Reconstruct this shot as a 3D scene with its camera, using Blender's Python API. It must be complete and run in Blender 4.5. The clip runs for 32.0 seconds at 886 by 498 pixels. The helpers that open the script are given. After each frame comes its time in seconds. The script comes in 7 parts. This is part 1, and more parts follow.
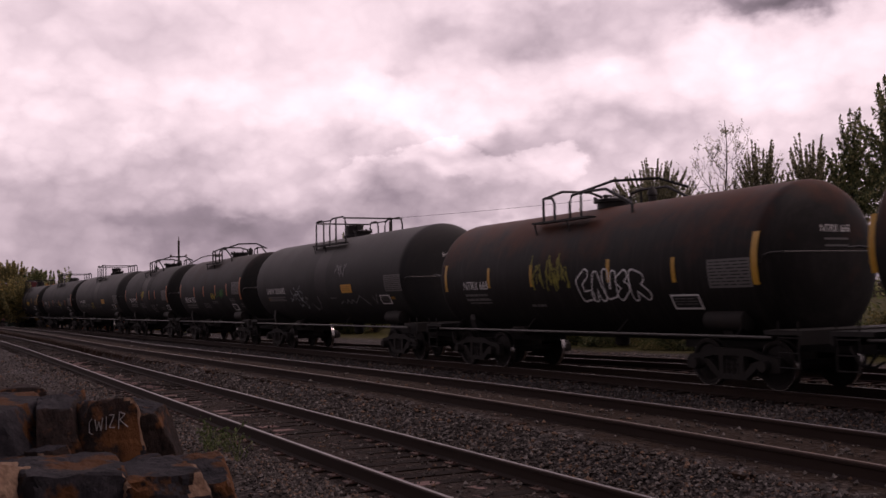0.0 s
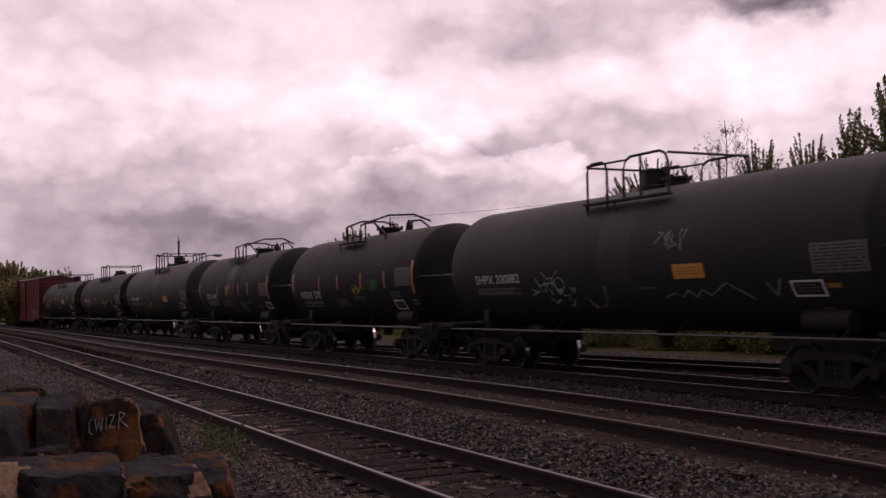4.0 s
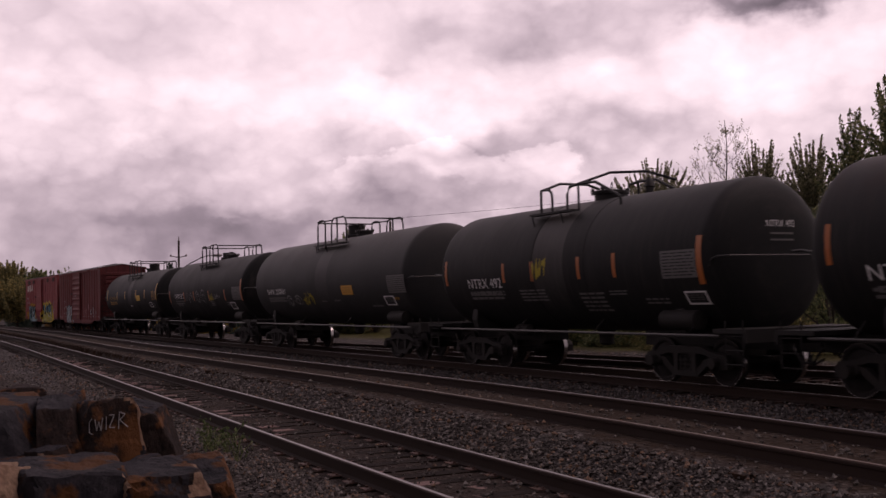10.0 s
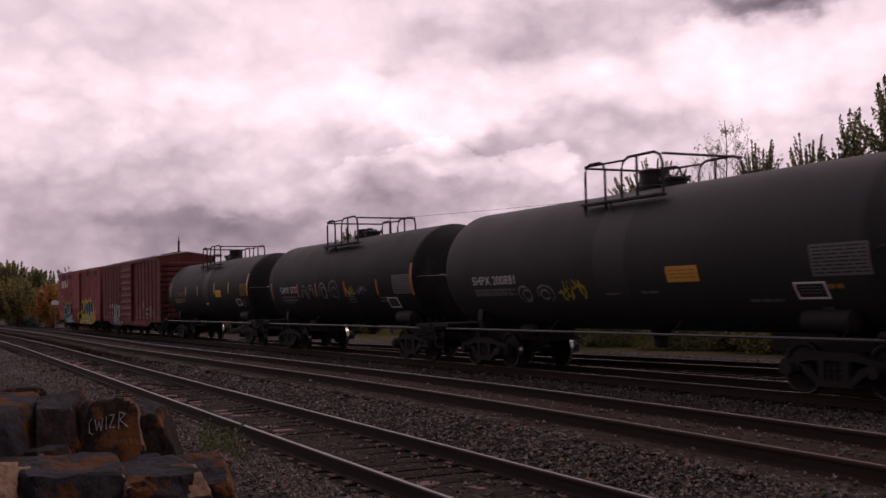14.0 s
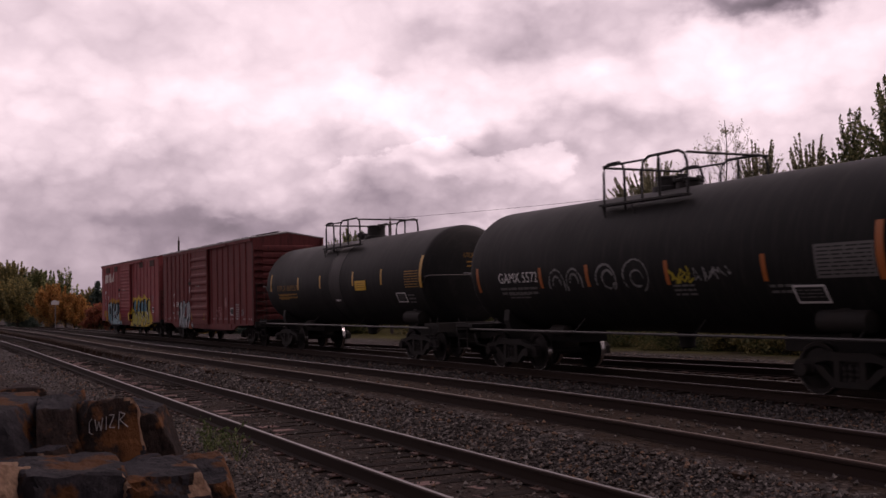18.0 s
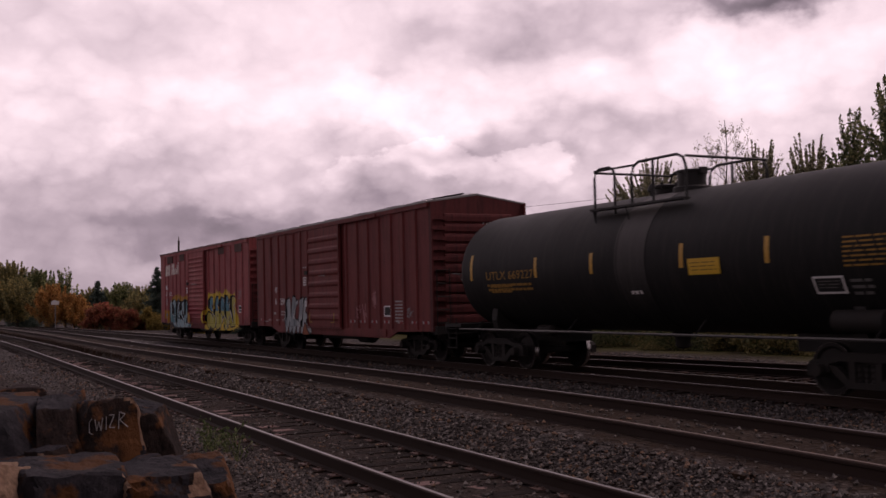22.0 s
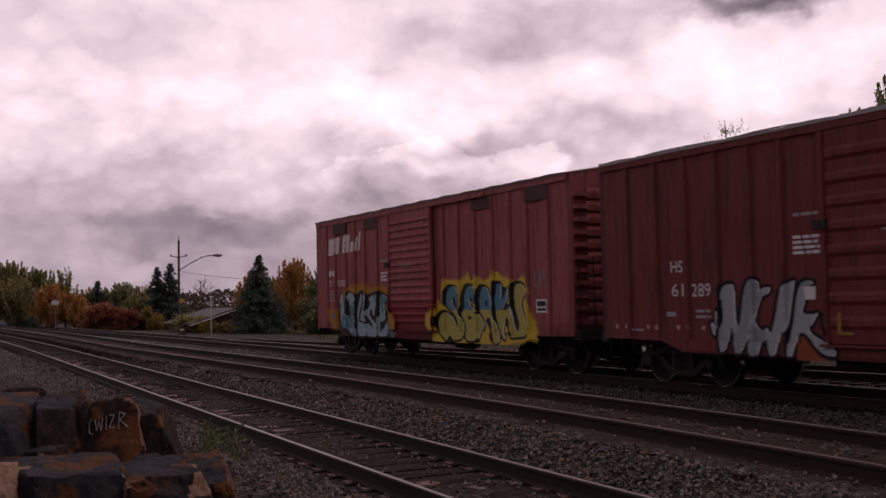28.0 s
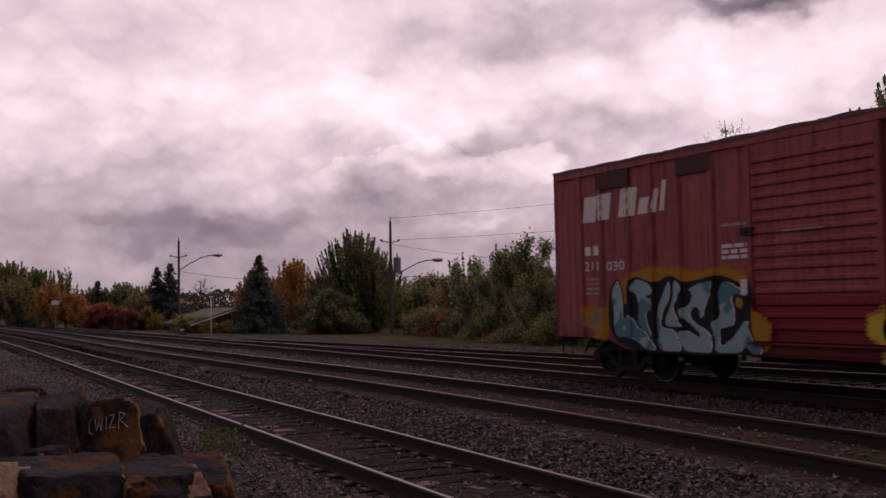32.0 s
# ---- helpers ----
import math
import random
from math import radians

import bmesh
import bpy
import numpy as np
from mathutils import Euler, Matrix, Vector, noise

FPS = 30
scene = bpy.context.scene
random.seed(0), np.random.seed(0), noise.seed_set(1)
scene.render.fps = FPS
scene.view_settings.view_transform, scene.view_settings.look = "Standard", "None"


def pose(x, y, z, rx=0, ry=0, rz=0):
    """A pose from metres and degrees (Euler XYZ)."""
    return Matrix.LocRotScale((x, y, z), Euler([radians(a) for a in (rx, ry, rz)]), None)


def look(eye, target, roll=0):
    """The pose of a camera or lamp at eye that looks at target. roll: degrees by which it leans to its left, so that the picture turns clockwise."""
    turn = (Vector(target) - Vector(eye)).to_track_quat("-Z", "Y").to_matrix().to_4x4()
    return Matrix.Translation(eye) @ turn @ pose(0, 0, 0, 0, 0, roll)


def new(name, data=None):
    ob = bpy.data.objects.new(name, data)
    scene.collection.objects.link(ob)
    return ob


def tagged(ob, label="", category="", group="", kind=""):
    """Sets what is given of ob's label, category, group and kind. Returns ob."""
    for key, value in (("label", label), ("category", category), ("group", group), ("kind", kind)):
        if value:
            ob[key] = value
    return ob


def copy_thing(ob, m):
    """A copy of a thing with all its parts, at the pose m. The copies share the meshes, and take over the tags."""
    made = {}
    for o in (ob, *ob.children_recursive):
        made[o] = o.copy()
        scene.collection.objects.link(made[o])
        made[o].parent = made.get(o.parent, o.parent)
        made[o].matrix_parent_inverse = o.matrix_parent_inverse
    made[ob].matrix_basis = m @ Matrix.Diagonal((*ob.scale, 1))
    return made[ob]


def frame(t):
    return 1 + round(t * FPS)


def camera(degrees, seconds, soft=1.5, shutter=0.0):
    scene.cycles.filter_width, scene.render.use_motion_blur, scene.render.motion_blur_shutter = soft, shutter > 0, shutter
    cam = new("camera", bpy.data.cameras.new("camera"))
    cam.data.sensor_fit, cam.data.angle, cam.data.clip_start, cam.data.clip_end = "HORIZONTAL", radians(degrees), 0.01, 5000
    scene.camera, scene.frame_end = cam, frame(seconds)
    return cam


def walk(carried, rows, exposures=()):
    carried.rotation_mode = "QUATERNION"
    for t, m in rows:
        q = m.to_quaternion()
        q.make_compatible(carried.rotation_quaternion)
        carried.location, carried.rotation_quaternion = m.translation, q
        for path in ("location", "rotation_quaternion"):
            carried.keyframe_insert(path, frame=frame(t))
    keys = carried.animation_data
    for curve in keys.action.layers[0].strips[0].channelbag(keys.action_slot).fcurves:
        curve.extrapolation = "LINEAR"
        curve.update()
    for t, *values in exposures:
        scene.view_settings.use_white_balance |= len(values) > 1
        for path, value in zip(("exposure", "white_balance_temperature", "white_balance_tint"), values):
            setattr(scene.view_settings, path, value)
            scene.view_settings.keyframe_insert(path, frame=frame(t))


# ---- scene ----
# The film camera stands still beside the yard.
cam = camera(44.88, 32.0, soft=1.5, shutter=0.5)
YAW, PITCH = 1.0896, 0.0469
EYE = Vector((0.0, 0.0, 1.7515))
AHEAD = Vector((-math.sin(YAW) * math.cos(PITCH), math.cos(YAW) * math.cos(PITCH), math.sin(PITCH)))
STAND = look(EYE, EYE + AHEAD * 10, -1.352)
walk(cam, [(0, STAND), (32, STAND)], [(0, 0.0, 7000, 39), (29.5, 0.0, 7000, 39), (32, -0.09, 7000, 39)])

# ---- world and sun ----
SUN_AZ, SUN_EL = radians(60), radians(58)      # azimuth anticlockwise from +x
world = bpy.data.worlds.new("world")
scene.world = world
world.use_nodes = True
_wn = world.node_tree
_sky = _wn.nodes.new("ShaderNodeTexSky")
_sky.sky_type = "NISHITA"
_sky.sun_disc = False
_sky.sun_elevation = SUN_EL
_sky.sun_rotation = math.pi / 2 - SUN_AZ
_sky.air_density, _sky.dust_density = 1.0, 4.0
_bg = _wn.nodes["Background"]
_wn.links.new(_sky.outputs[0], _bg.inputs[0])
_bg.inputs[1].default_value = 0.05
sun = new("sun", bpy.data.lights.new("sun", "SUN"))
sun.data.energy, sun.data.angle, sun.data.color = 0.5, radians(25), (1.0, 0.95, 0.9)
_to_sun = Vector((math.cos(SUN_AZ) * math.cos(SUN_EL), math.sin(SUN_AZ) * math.cos(SUN_EL), math.sin(SUN_EL)))
sun.matrix_world = look(_to_sun * 100, (0, 0, 0))


# ---- materials ----
class Mat:
    """A small builder of node materials."""

    def __init__(self, name):
        self.m = bpy.data.materials.new(name)
        self.m.use_nodes = True
        self.t = self.m.node_tree
        self.b = self.t.nodes["Principled BSDF"]

    def node(self, kind, **sets):
        n = self.t.nodes.new("ShaderNode" + kind)
        for k, v in sets.items():
            n.inputs[int(k[1:]) if k[0] == "i" and k[1:].isdigit() else k.replace("_", " ")].default_value = v
        return n

    def link(self, a, b):
        self.t.links.new(a, b)
        return b

    def coords(self, scale=(1, 1, 1), kind="Object"):
        c = self.node("TexCoord")
        mp = self.node("Mapping")
        mp.inputs["Scale"].default_value = scale
        self.link(c.outputs[kind], mp.inputs[0])
        return mp.outputs[0]

    def noise(self, vec, scale, detail=6.0, rough=0.6):
        n = self.node("TexNoise", Scale=scale, Detail=detail, Roughness=rough)
        self.link(vec, n.inputs["Vector"])
        return n.outputs["Fac"]

    def voronoi(self, vec, scale, out="Color", feature="F1"):
        n = self.node("TexVoronoi", Scale=scale)
        n.feature = feature
        self.link(vec, n.inputs["Vector"])
        return n.outputs[out]

    def ramp(self, fac, stops):
        n = self.node("ValToRGB")
        e = n.color_ramp.elements
        while len(e) < len(stops):
            e.new(0.5)
        for x, (p, c) in zip(e, stops):
            x.position = p
            x.color = (*c, 1) if len(c) == 3 else c
        self.link(fac, n.inputs[0])
        return n.outputs[0]

    def mix(self, fac, a, b, mode="MIX"):
        n = self.node("Mix")
        n.data_type = "RGBA"
        n.blend_type = mode
        for sock, v in ((n.inputs[0], fac), (n.inputs[6], a), (n.inputs[7], b)):
            if isinstance(v, (int, float)):
                sock.default_value = v
            elif isinstance(v, tuple):
                sock.default_value = (*v, 1)
            else:
                self.link(v, sock)
        return n.outputs[2]

    def math(self, op, a, b=0.0, clamp=False):
        n = self.node("Math")
        n.operation = op
        n.use_clamp = clamp
        for sock, v in ((n.inputs[0], a), (n.inputs[1], b)):
            if isinstance(v, (int, float)):
                sock.default_value = v
            else:
                self.link(v, sock)
        return n.outputs[0]

    def sep(self, vec):
        n = self.node("SeparateXYZ")
        self.link(vec, n.inputs[0])
        return n.outputs

    def bump(self, height, strength=0.3, distance=0.01):
        n = self.node("Bump", Strength=strength, Distance=distance)
        self.link(height, n.inputs["Height"])
        self.link(n.outputs[0], self.b.inputs["Normal"])

    def done(self, color, rough=0.7, metal=0.0, gloss=0.5):
        self.b.inputs["Specular IOR Level"].default_value = gloss
        for sock, v in ((self.b.inputs["Base Color"], color), (self.b.inputs["Roughness"], rough), (self.b.inputs["Metallic"], metal)):
            if isinstance(v, (int, float)):
                sock.default_value = v
            elif isinstance(v, tuple):
                sock.default_value = (*v, 1)
            else:
                self.link(v, sock)
        return self.m


def paint(name, col, dirt=(0.05, 0.04, 0.035), amount=0.5, rough=0.55, scale=1.0, streak=True, metal=0.0):
    """Weathered paint: large stains, fine grain and, on upright faces, runs of dirt."""
    k = Mat(name)
    v = k.coords((scale, scale, scale))
    big = k.noise(v, 0.9, 5, 0.65)
    fine = k.noise(v, 14, 6, 0.7)
    f = k.math("MULTIPLY", k.ramp(big, [(0.42, (0, 0, 0)), (0.75, (1, 1, 1))]), amount)
    if streak:
        s = k.noise(k.coords((3 * scale, 3 * scale, 0.35 * scale)), 2.2, 5, 0.7)
        f = k.math("ADD", f, k.math("MULTIPLY", k.ramp(s, [(0.5, (0, 0, 0)), (0.8, (1, 1, 1))]), amount * 0.7), True)
    c = k.mix(f, col, dirt)
    c = k.mix(k.math("MULTIPLY", fine, 0.35), c, tuple(x * 0.55 for x in col))
    k.bump(fine, 0.12, 0.004)
    r = k.math("ADD", k.math("MULTIPLY", big, 0.25), rough - 0.12)
    return k.done(c, r, metal)


def plain(name, col, rough=0.6, metal=0.0, vary=0.3, scale=8.0):
    k = Mat(name)
    n = k.noise(k.coords(), scale, 5, 0.65)
    c = k.mix(k.math("MULTIPLY", n, vary), col, tuple(x * 0.35 for x in col))
    k.bump(n, 0.1, 0.004)
    return k.done(c, rough, metal)


# ---- mesh building ----
class Mesh:
    """Points and faces gathered piece by piece into one mesh."""

    def __init__(self):
        self.v, self.f = [], []

    def add(self, pts, faces):
        o = len(self.v)
        self.v += [tuple(p) for p in pts]
        self.f += [tuple(i + o for i in q) for q in faces]
        return self

    def box(self, x0, x1, y0, y1, z0, z1, turn=None):
        p = [Vector((x, y, z)) for x in (x0, x1) for y in (y0, y1) for z in (z0, z1)]
        if turn:
            p = [turn @ a for a in p]
        return self.add(p, [(0, 1, 3, 2), (4, 6, 7, 5), (0, 4, 5, 1), (2, 3, 7, 6), (0, 2, 6, 4), (1, 5, 7, 3)])

    def prism(self, poly, y0, y1, axis="y"):
        """A polygon of (x, z) pushed from y0 to y1 (or of (y, z) along x)."""
        n = len(poly)
        if axis == "y":
            p = [(a, y0, b) for a, b in poly] + [(a, y1, b) for a, b in poly]
        elif axis == "x":
            p = [(y0, a, b) for a, b in poly] + [(y1, a, b) for a, b in poly]
        else:
            p = [(a, b, y0) for a, b in poly] + [(a, b, y1) for a, b in poly]
        return self.add(p, [tuple(range(n))[::-1], tuple(range(n, 2 * n))] + [(i, (i + 1) % n, n + (i + 1) % n, n + i) for i in range(n)])

    def lathe(self, prof, seg=24, axis="x", at=(0, 0, 0), ring=False):
        """Rings of (along, radius) round an axis."""
        p, faces = [], []
        for a, r in prof:
            for i in range(seg):
                c, s = r * math.cos(2 * math.pi * i / seg), r * math.sin(2 * math.pi * i / seg)
                q = {"x": (a, c, s), "y": (c, a, s), "z": (c, s, a)}[axis]
                p.append((q[0] + at[0], q[1] + at[1], q[2] + at[2]))
        n = len(prof)
        for j in range(n if ring else n - 1):
            h = (j + 1) % n
            for i in range(seg):
                k = (i + 1) % seg
                faces.append((j * seg + i, j * seg + k, h * seg + k, h * seg + i))
        if not ring:
            faces.append(tuple(range(seg))[::-1])
            faces.append(tuple(range((n - 1) * seg, n * seg)))
        return self.add(p, faces)

    def tube(self, pts, r, seg=6, r1=None):
        """A pipe along points, tapering to r1."""
        pts = [Vector(p) for p in pts]
        n = len(pts)
        p, faces = [], []
        for i, c in enumerate(pts):
            d = (pts[min(i + 1, n - 1)] - pts[max(i - 1, 0)])
            d = d.normalized() if d.length > 1e-9 else Vector((0, 0, 1))
            a = d.cross(Vector((0, 0, 1)) if abs(d.z) < 0.9 else Vector((1, 0, 0))).normalized()
            b = d.cross(a)
            q = r if r1 is None else r + (r1 - r) * i / max(n - 1, 1)
            p += [c + (a * math.cos(2 * math.pi * k / seg) + b * math.sin(2 * math.pi * k / seg)) * q for k in range(seg)]
        for i in range(n - 1):
            faces += [(i * seg + k, i * seg + (k + 1) % seg, (i + 1) * seg + (k + 1) % seg, (i + 1) * seg + k) for k in range(seg)]
        faces += [tuple(range(seg))[::-1], tuple(range((n - 1) * seg, n * seg))]
        return self.add(p, faces)

    def data(self, name, material, smooth=False):
        me = bpy.data.meshes.new(name)
        me.from_pydata(self.v, [], self.f)
        for m in material if isinstance(material, (list, tuple)) else [material]:
            me.materials.append(m)
        if smooth:
            me.polygons.foreach_set("use_smooth", [True] * len(me.polygons))
            me.set_sharp_from_angle(angle=radians(40))
        me.update()
        return me


def part(name, mesh, material, parent=None, label="", smooth=False, kind=""):
    """Links a mesh as one object under its thing."""
    ob = new(name, mesh if isinstance(mesh, bpy.types.Mesh) else mesh.data(name, material, smooth))
    ob.parent = parent
    return tagged(ob, label, kind=kind)


def thing(name, label, category, group="", at=None):
    ob = new(name)
    ob.empty_display_size = 0.3
    if at:
        ob.location = at
    return tagged(ob, label, category, group)


# ---- the plan: tracks ----
GAUGE = 1.507          # between rail centres
BEND, BEND_AT = 0.0004, -45.0


def bend(x):
    return -BEND * (x - BEND_AT) ** 2 if x < BEND_AT else 0.0


def bend_slope(x):
    return -2 * BEND * (x - BEND_AT) if x < BEND_AT else 0.0


# name: middle at x = 0, heading, height of the rail tops
TRACKS = {"siding": (5.09, -0.0279, -0.052), "second": (8.737, 0.00715, 0.287), "main": (14.787, 0.0, 0.0)}
SWING, SWING_AT = 0.00297, -20.0      # the second track swings toward the siding


def track_y(name, x):
    y, h, _ = TRACKS[name]
    return y + h * x + bend(x) - (SWING * max(0.0, min(x, 10.0) - SWING_AT) ** 2 - 0.035 * max(0.0, -42 - x) if name == "second" else 0.0)


# ---- cloud ring: the overcast sky all round, drifting slowly ----
def sky_material():
    k = Mat("cloud_sky")
    t = k.t
    t.nodes.remove(k.b)
    co = k.node("TexCoord")
    nv = k.node("VectorMath")
    nv.operation = "NORMALIZE"
    k.link(co.outputs["Object"], nv.inputs[0])
    x, y, z = k.sep(nv.outputs[0])
    az = k.math("MULTIPLY", k.math("ARCTAN2", y, x), 180 / math.pi)
    el = k.math("MULTIPLY", k.math("ARCSINE", z), 180 / math.pi)
    c = k.node("CombineXYZ")
    k.link(k.math("MULTIPLY", az, 0.7), c.inputs[0])
    k.link(el, c.inputs[1])
    p = c.outputs[0]
    w1, w2 = k.noise(p, 0.2, 5, 0.5), k.noise(p, 0.27, 5, 0.5)
    # billows: folded noise gives rounded tops and sharper creases
    warp = k.node("VectorMath")
    warp.operation = "ADD"
    k.link(p, warp.inputs[0])
    cw = k.node("CombineXYZ")
    k.link(k.math("MULTIPLY", w1, 3.0), cw.inputs[0])
    k.link(k.math("MULTIPLY", w2, 3.0), cw.inputs[1])
    k.link(cw.outputs[0], warp.inputs[1])
    fold = k.math("ABSOLUTE", k.math("SUBTRACT", k.noise(warp.outputs[0], 0.34, 5, 0.48), 0.5))
    fine = k.math("ADD", k.math("MULTIPLY", k.noise(p, 0.3, 5, 0.45), 0.7), k.math("MULTIPLY", fold, 1.7))
    fine = k.math("ADD", fine, 0.05)
    azw = k.math("ADD", az, k.math("MULTIPLY", k.math("SUBTRACT", w1, 0.5), 14))
    elw = k.math("ADD", el, k.math("MULTIPLY", k.math("SUBTRACT", w2, 0.5), 6.5))
    # soft masses of cloud: azimuth, elevation, widths, weight
    masses = [(147.0, 14.2, 5.5, 1.5, -0.34), (155.0, 12.0, 2.2, 0.9, -0.14), (134.5, 15.0, 4.5, 0.9, -0.75), (171.0, 14.2, 7.0, 2.0, -0.15), (146.0, 8.6, 3.5, 1.2, -0.22),
              (149.5, 7.9, 2.0, 0.5, -0.15), (154.5, 6.1, 5.0, 0.75, -0.25), (155.0, 5.0, 9.0, 0.6, -0.1), (165.0, 4.2, 5.5, 0.9, -0.3), (172.0, 5.8, 5.0, 1.6, -0.16), (168.0, 7.2, 3.0, 0.6, -0.1),
              (160.0, 10.8, 6.0, 2.0, 0.2), (137.0, 11.0, 6.0, 2.2, 0.2), (152.6, 10.0, 4.0, 0.9, 0.2), (150.0, 4.6, 1.6, 0.5, 0.2), (164.0, 4.6, 0.9, 0.25, 0.14), (160.0, 2.4, 12.0, 1.0, -0.08)]
    total = k.math("MULTIPLY", k.math("SUBTRACT", fine, 0.5), 0.27)
    for a, e, sa, se, amp in masses:
        da = k.math("DIVIDE", k.math("SUBTRACT", azw, a), sa)
        de = k.math("DIVIDE", k.math("SUBTRACT", elw, e), se)
        r = k.math("ADD", k.math("MULTIPLY", da, da), k.math("MULTIPLY", de, de))
        total = k.math("ADD", total, k.math("MULTIPLY", k.math("POWER", 2.718, k.math("MULTIPLY", r, -1)), amp))
    # cauliflower texture of the heaped clouds
    sw = k.node("VectorMath")
    sw.operation = "ADD"
    k.link(p, sw.inputs[0])
    sc = k.node("CombineXYZ")
    n1 = k.math("SUBTRACT", k.noise(p, 0.9, 5, 0.55), 0.5)
    n2 = k.math("SUBTRACT", k.noise(p, 1.2, 5, 0.55), 0.5)
    k.link(k.math("MULTIPLY", n1, 1.5), sc.inputs[0])
    k.link(k.math("MULTIPLY", n2, 1.1), sc.inputs[1])
    k.link(sc.outputs[0], sw.inputs[1])
    puffs = k.math("ADD", k.math("MULTIPLY", k.voronoi(sw.outputs[0], 0.5, "Distance"), -0.6), k.math("MULTIPLY", k.voronoi(sw.outputs[0], 1.25, "Distance"), -0.4))
    calm = k.ramp(k.math("DIVIDE", elw, 16.0), [(0.12, (0.3, 0.3, 0.3)), (0.4, (1, 1, 1)), (0.62, (0.9, 0.9, 0.9)), (0.9, (0.4, 0.4, 0.4))])
    total = k.math("ADD", total, k.math("MULTIPLY", k.math("MULTIPLY", k.math("ADD", puffs, 0.5), calm), 0.3))
    # the heap in the middle: azimuth, elevation, radius of its lobes
    hx = k.math("ADD", az, k.math("MULTIPLY", n1, 2.2))
    hy = k.math("ADD", el, k.math("MULTIPLY", n2, 1.7))
    heap = None
    for a, e, r in [(153.3, 7.9, 0.8), (151.9, 7.5, 0.9), (154.8, 7.0, 1.1), (157.2, 6.8, 1.0), (150.2, 6.8, 0.8), (146.4, 7.2, 1.0), (148.4, 6.8, 0.9)]:
        da = k.math("DIVIDE", k.math("SUBTRACT", hx, a), r * 1.3)
        de = k.math("DIVIDE", k.math("SUBTRACT", hy, e), r)
        q = k.math("POWER", 2.718, k.math("MULTIPLY", k.math("ADD", k.math("MULTIPLY", da, da), k.math("MULTIPLY", de, de)), -1))
        heap = q if heap is None else k.math("ADD", heap, q)
    top = k.ramp(k.math("MULTIPLY", heap, 0.6), [(0.2, (0, 0, 0)), (0.3, (0.75, 0.75, 0.75)), (0.55, (1, 1, 1)), (1.0, (0.8, 0.8, 0.8))])
    foot = k.ramp(k.math("DIVIDE", el, 10.0), [(0.58, (0, 0, 0)), (0.72, (1, 1, 1))])
    total = k.math("ADD", total, k.math("MULTIPLY", k.math("MULTIPLY", top, foot), 0.19))
    base = k.math("MULTIPLY", k.math("SMOOTH_MIN", k.math("DIVIDE", k.math("ADD", elw, -1.0), 9.0), 1.0), 1.0)
    base = k.math("ADD", k.math("MULTIPLY", base, 0.42), 0.36)
    v = k.math("ADD", base, total, True)
    col = k.ramp(v, [(0.0, (0.13, 0.125, 0.14)), (0.3, (0.27, 0.255, 0.28)), (0.55, (0.5, 0.48, 0.5)), (0.8, (0.76, 0.74, 0.745)), (1.0, (0.93, 0.91, 0.91))])
    # brightest toward the hidden sun, duller behind
    away = k.math("COSINE", k.math("MULTIPLY", k.math("SUBTRACT", az, 148), math.pi / 180))
    glow = k.math("ADD", k.math("MULTIPLY", k.math("SMOOTH_MAX", away, 0.0), 0.72), 0.27, False)
    em = k.node("Emission")
    k.link(col, em.inputs[0])
    k.link(k.math("MULTIPLY", k.math("MINIMUM", k.math("MULTIPLY", glow, 1.18), 1.0), SKY_GAIN), em.inputs[1])
    k.link(em.outputs[0], t.nodes["Material Output"].inputs[0])
    return k.m


SKY_GAIN = 1.16
sky_ring = Mesh()
_R, _n = 2600.0, 96
_els = [-4, 0, 4, 9, 15, 22, 30, 38, 46]
sky_ring.add([(_R * math.cos(radians(e)) * math.cos(2 * math.pi * i / _n), _R * math.cos(radians(e)) * math.sin(2 * math.pi * i / _n), _R * math.sin(radians(e))) for e in _els for i in range(_n)],
             [(j * _n + i, j * _n + (i + 1) % _n, (j + 1) * _n + (i + 1) % _n, (j + 1) * _n + i) for j in range(len(_els) - 1) for i in range(_n)])
sky_ob = tagged(part("backdrop_clouds", sky_ring, sky_material()), "overcast sky of grey and white clouds", kind="structure")


# ---- ground ----
def rail_profile(z):
    """Cross-section of a rail (across, up) with its top at z."""
    return [(-0.07, z - 0.172), (0.07, z - 0.172), (0.07, z - 0.158), (0.012, z - 0.14), (0.012, z - 0.045), (0.037, z - 0.035), (0.037, z - 0.01), (0.024, z), (-0.024, z), (-0.037, z - 0.01), (-0.037, z - 0.035), (-0.012, z - 0.045), (-0.012, z - 0.14), (-0.07, z - 0.158)]


def lead_y(x):
    """Middle of the lead track that leaves the main track behind the train."""
    return track_y("main", x) + 0.093 * (x + 62) if x > -62 else track_y("main", x)


def ground_z(x, y):
    """Height of the ballast and of the land behind it."""
    z = -0.25
    ys, ym, yt = track_y("siding", x), track_y("second", x), track_y("main", x)
    slope = max(0.22, min(1.6, ym - ys - 2.15)) if y < ym else 1.6
    wide = max(1.18, min(1.3, ym - ys - 1.0)) if y < ym else 1.3
    z += 0.35 * max(0.0, 1 - max(0.0, abs(y - ym) - wide) / slope) + 0.035 * max(0.0, min(1.0, 5 - 4.5 * abs(y - ym))) + 0.014 * max(0.0, min(1.0, 4.5 - 4 * abs(y - ys))) + 0.05 * max(0.0, 1 - max(0.0, abs(y - yt) - 1.5) / 1.2)
    if y < ys - 1.6:
        z -= 0.10 * min(1.0, (ys - 1.6 - y) / 1.5)
    far = y - (max(lead_y(x) if x < 5 else 21, yt) + 2.6)
    if far > 0:
        z -= 0.3 * min(1.0, far / 12.0)
    return z


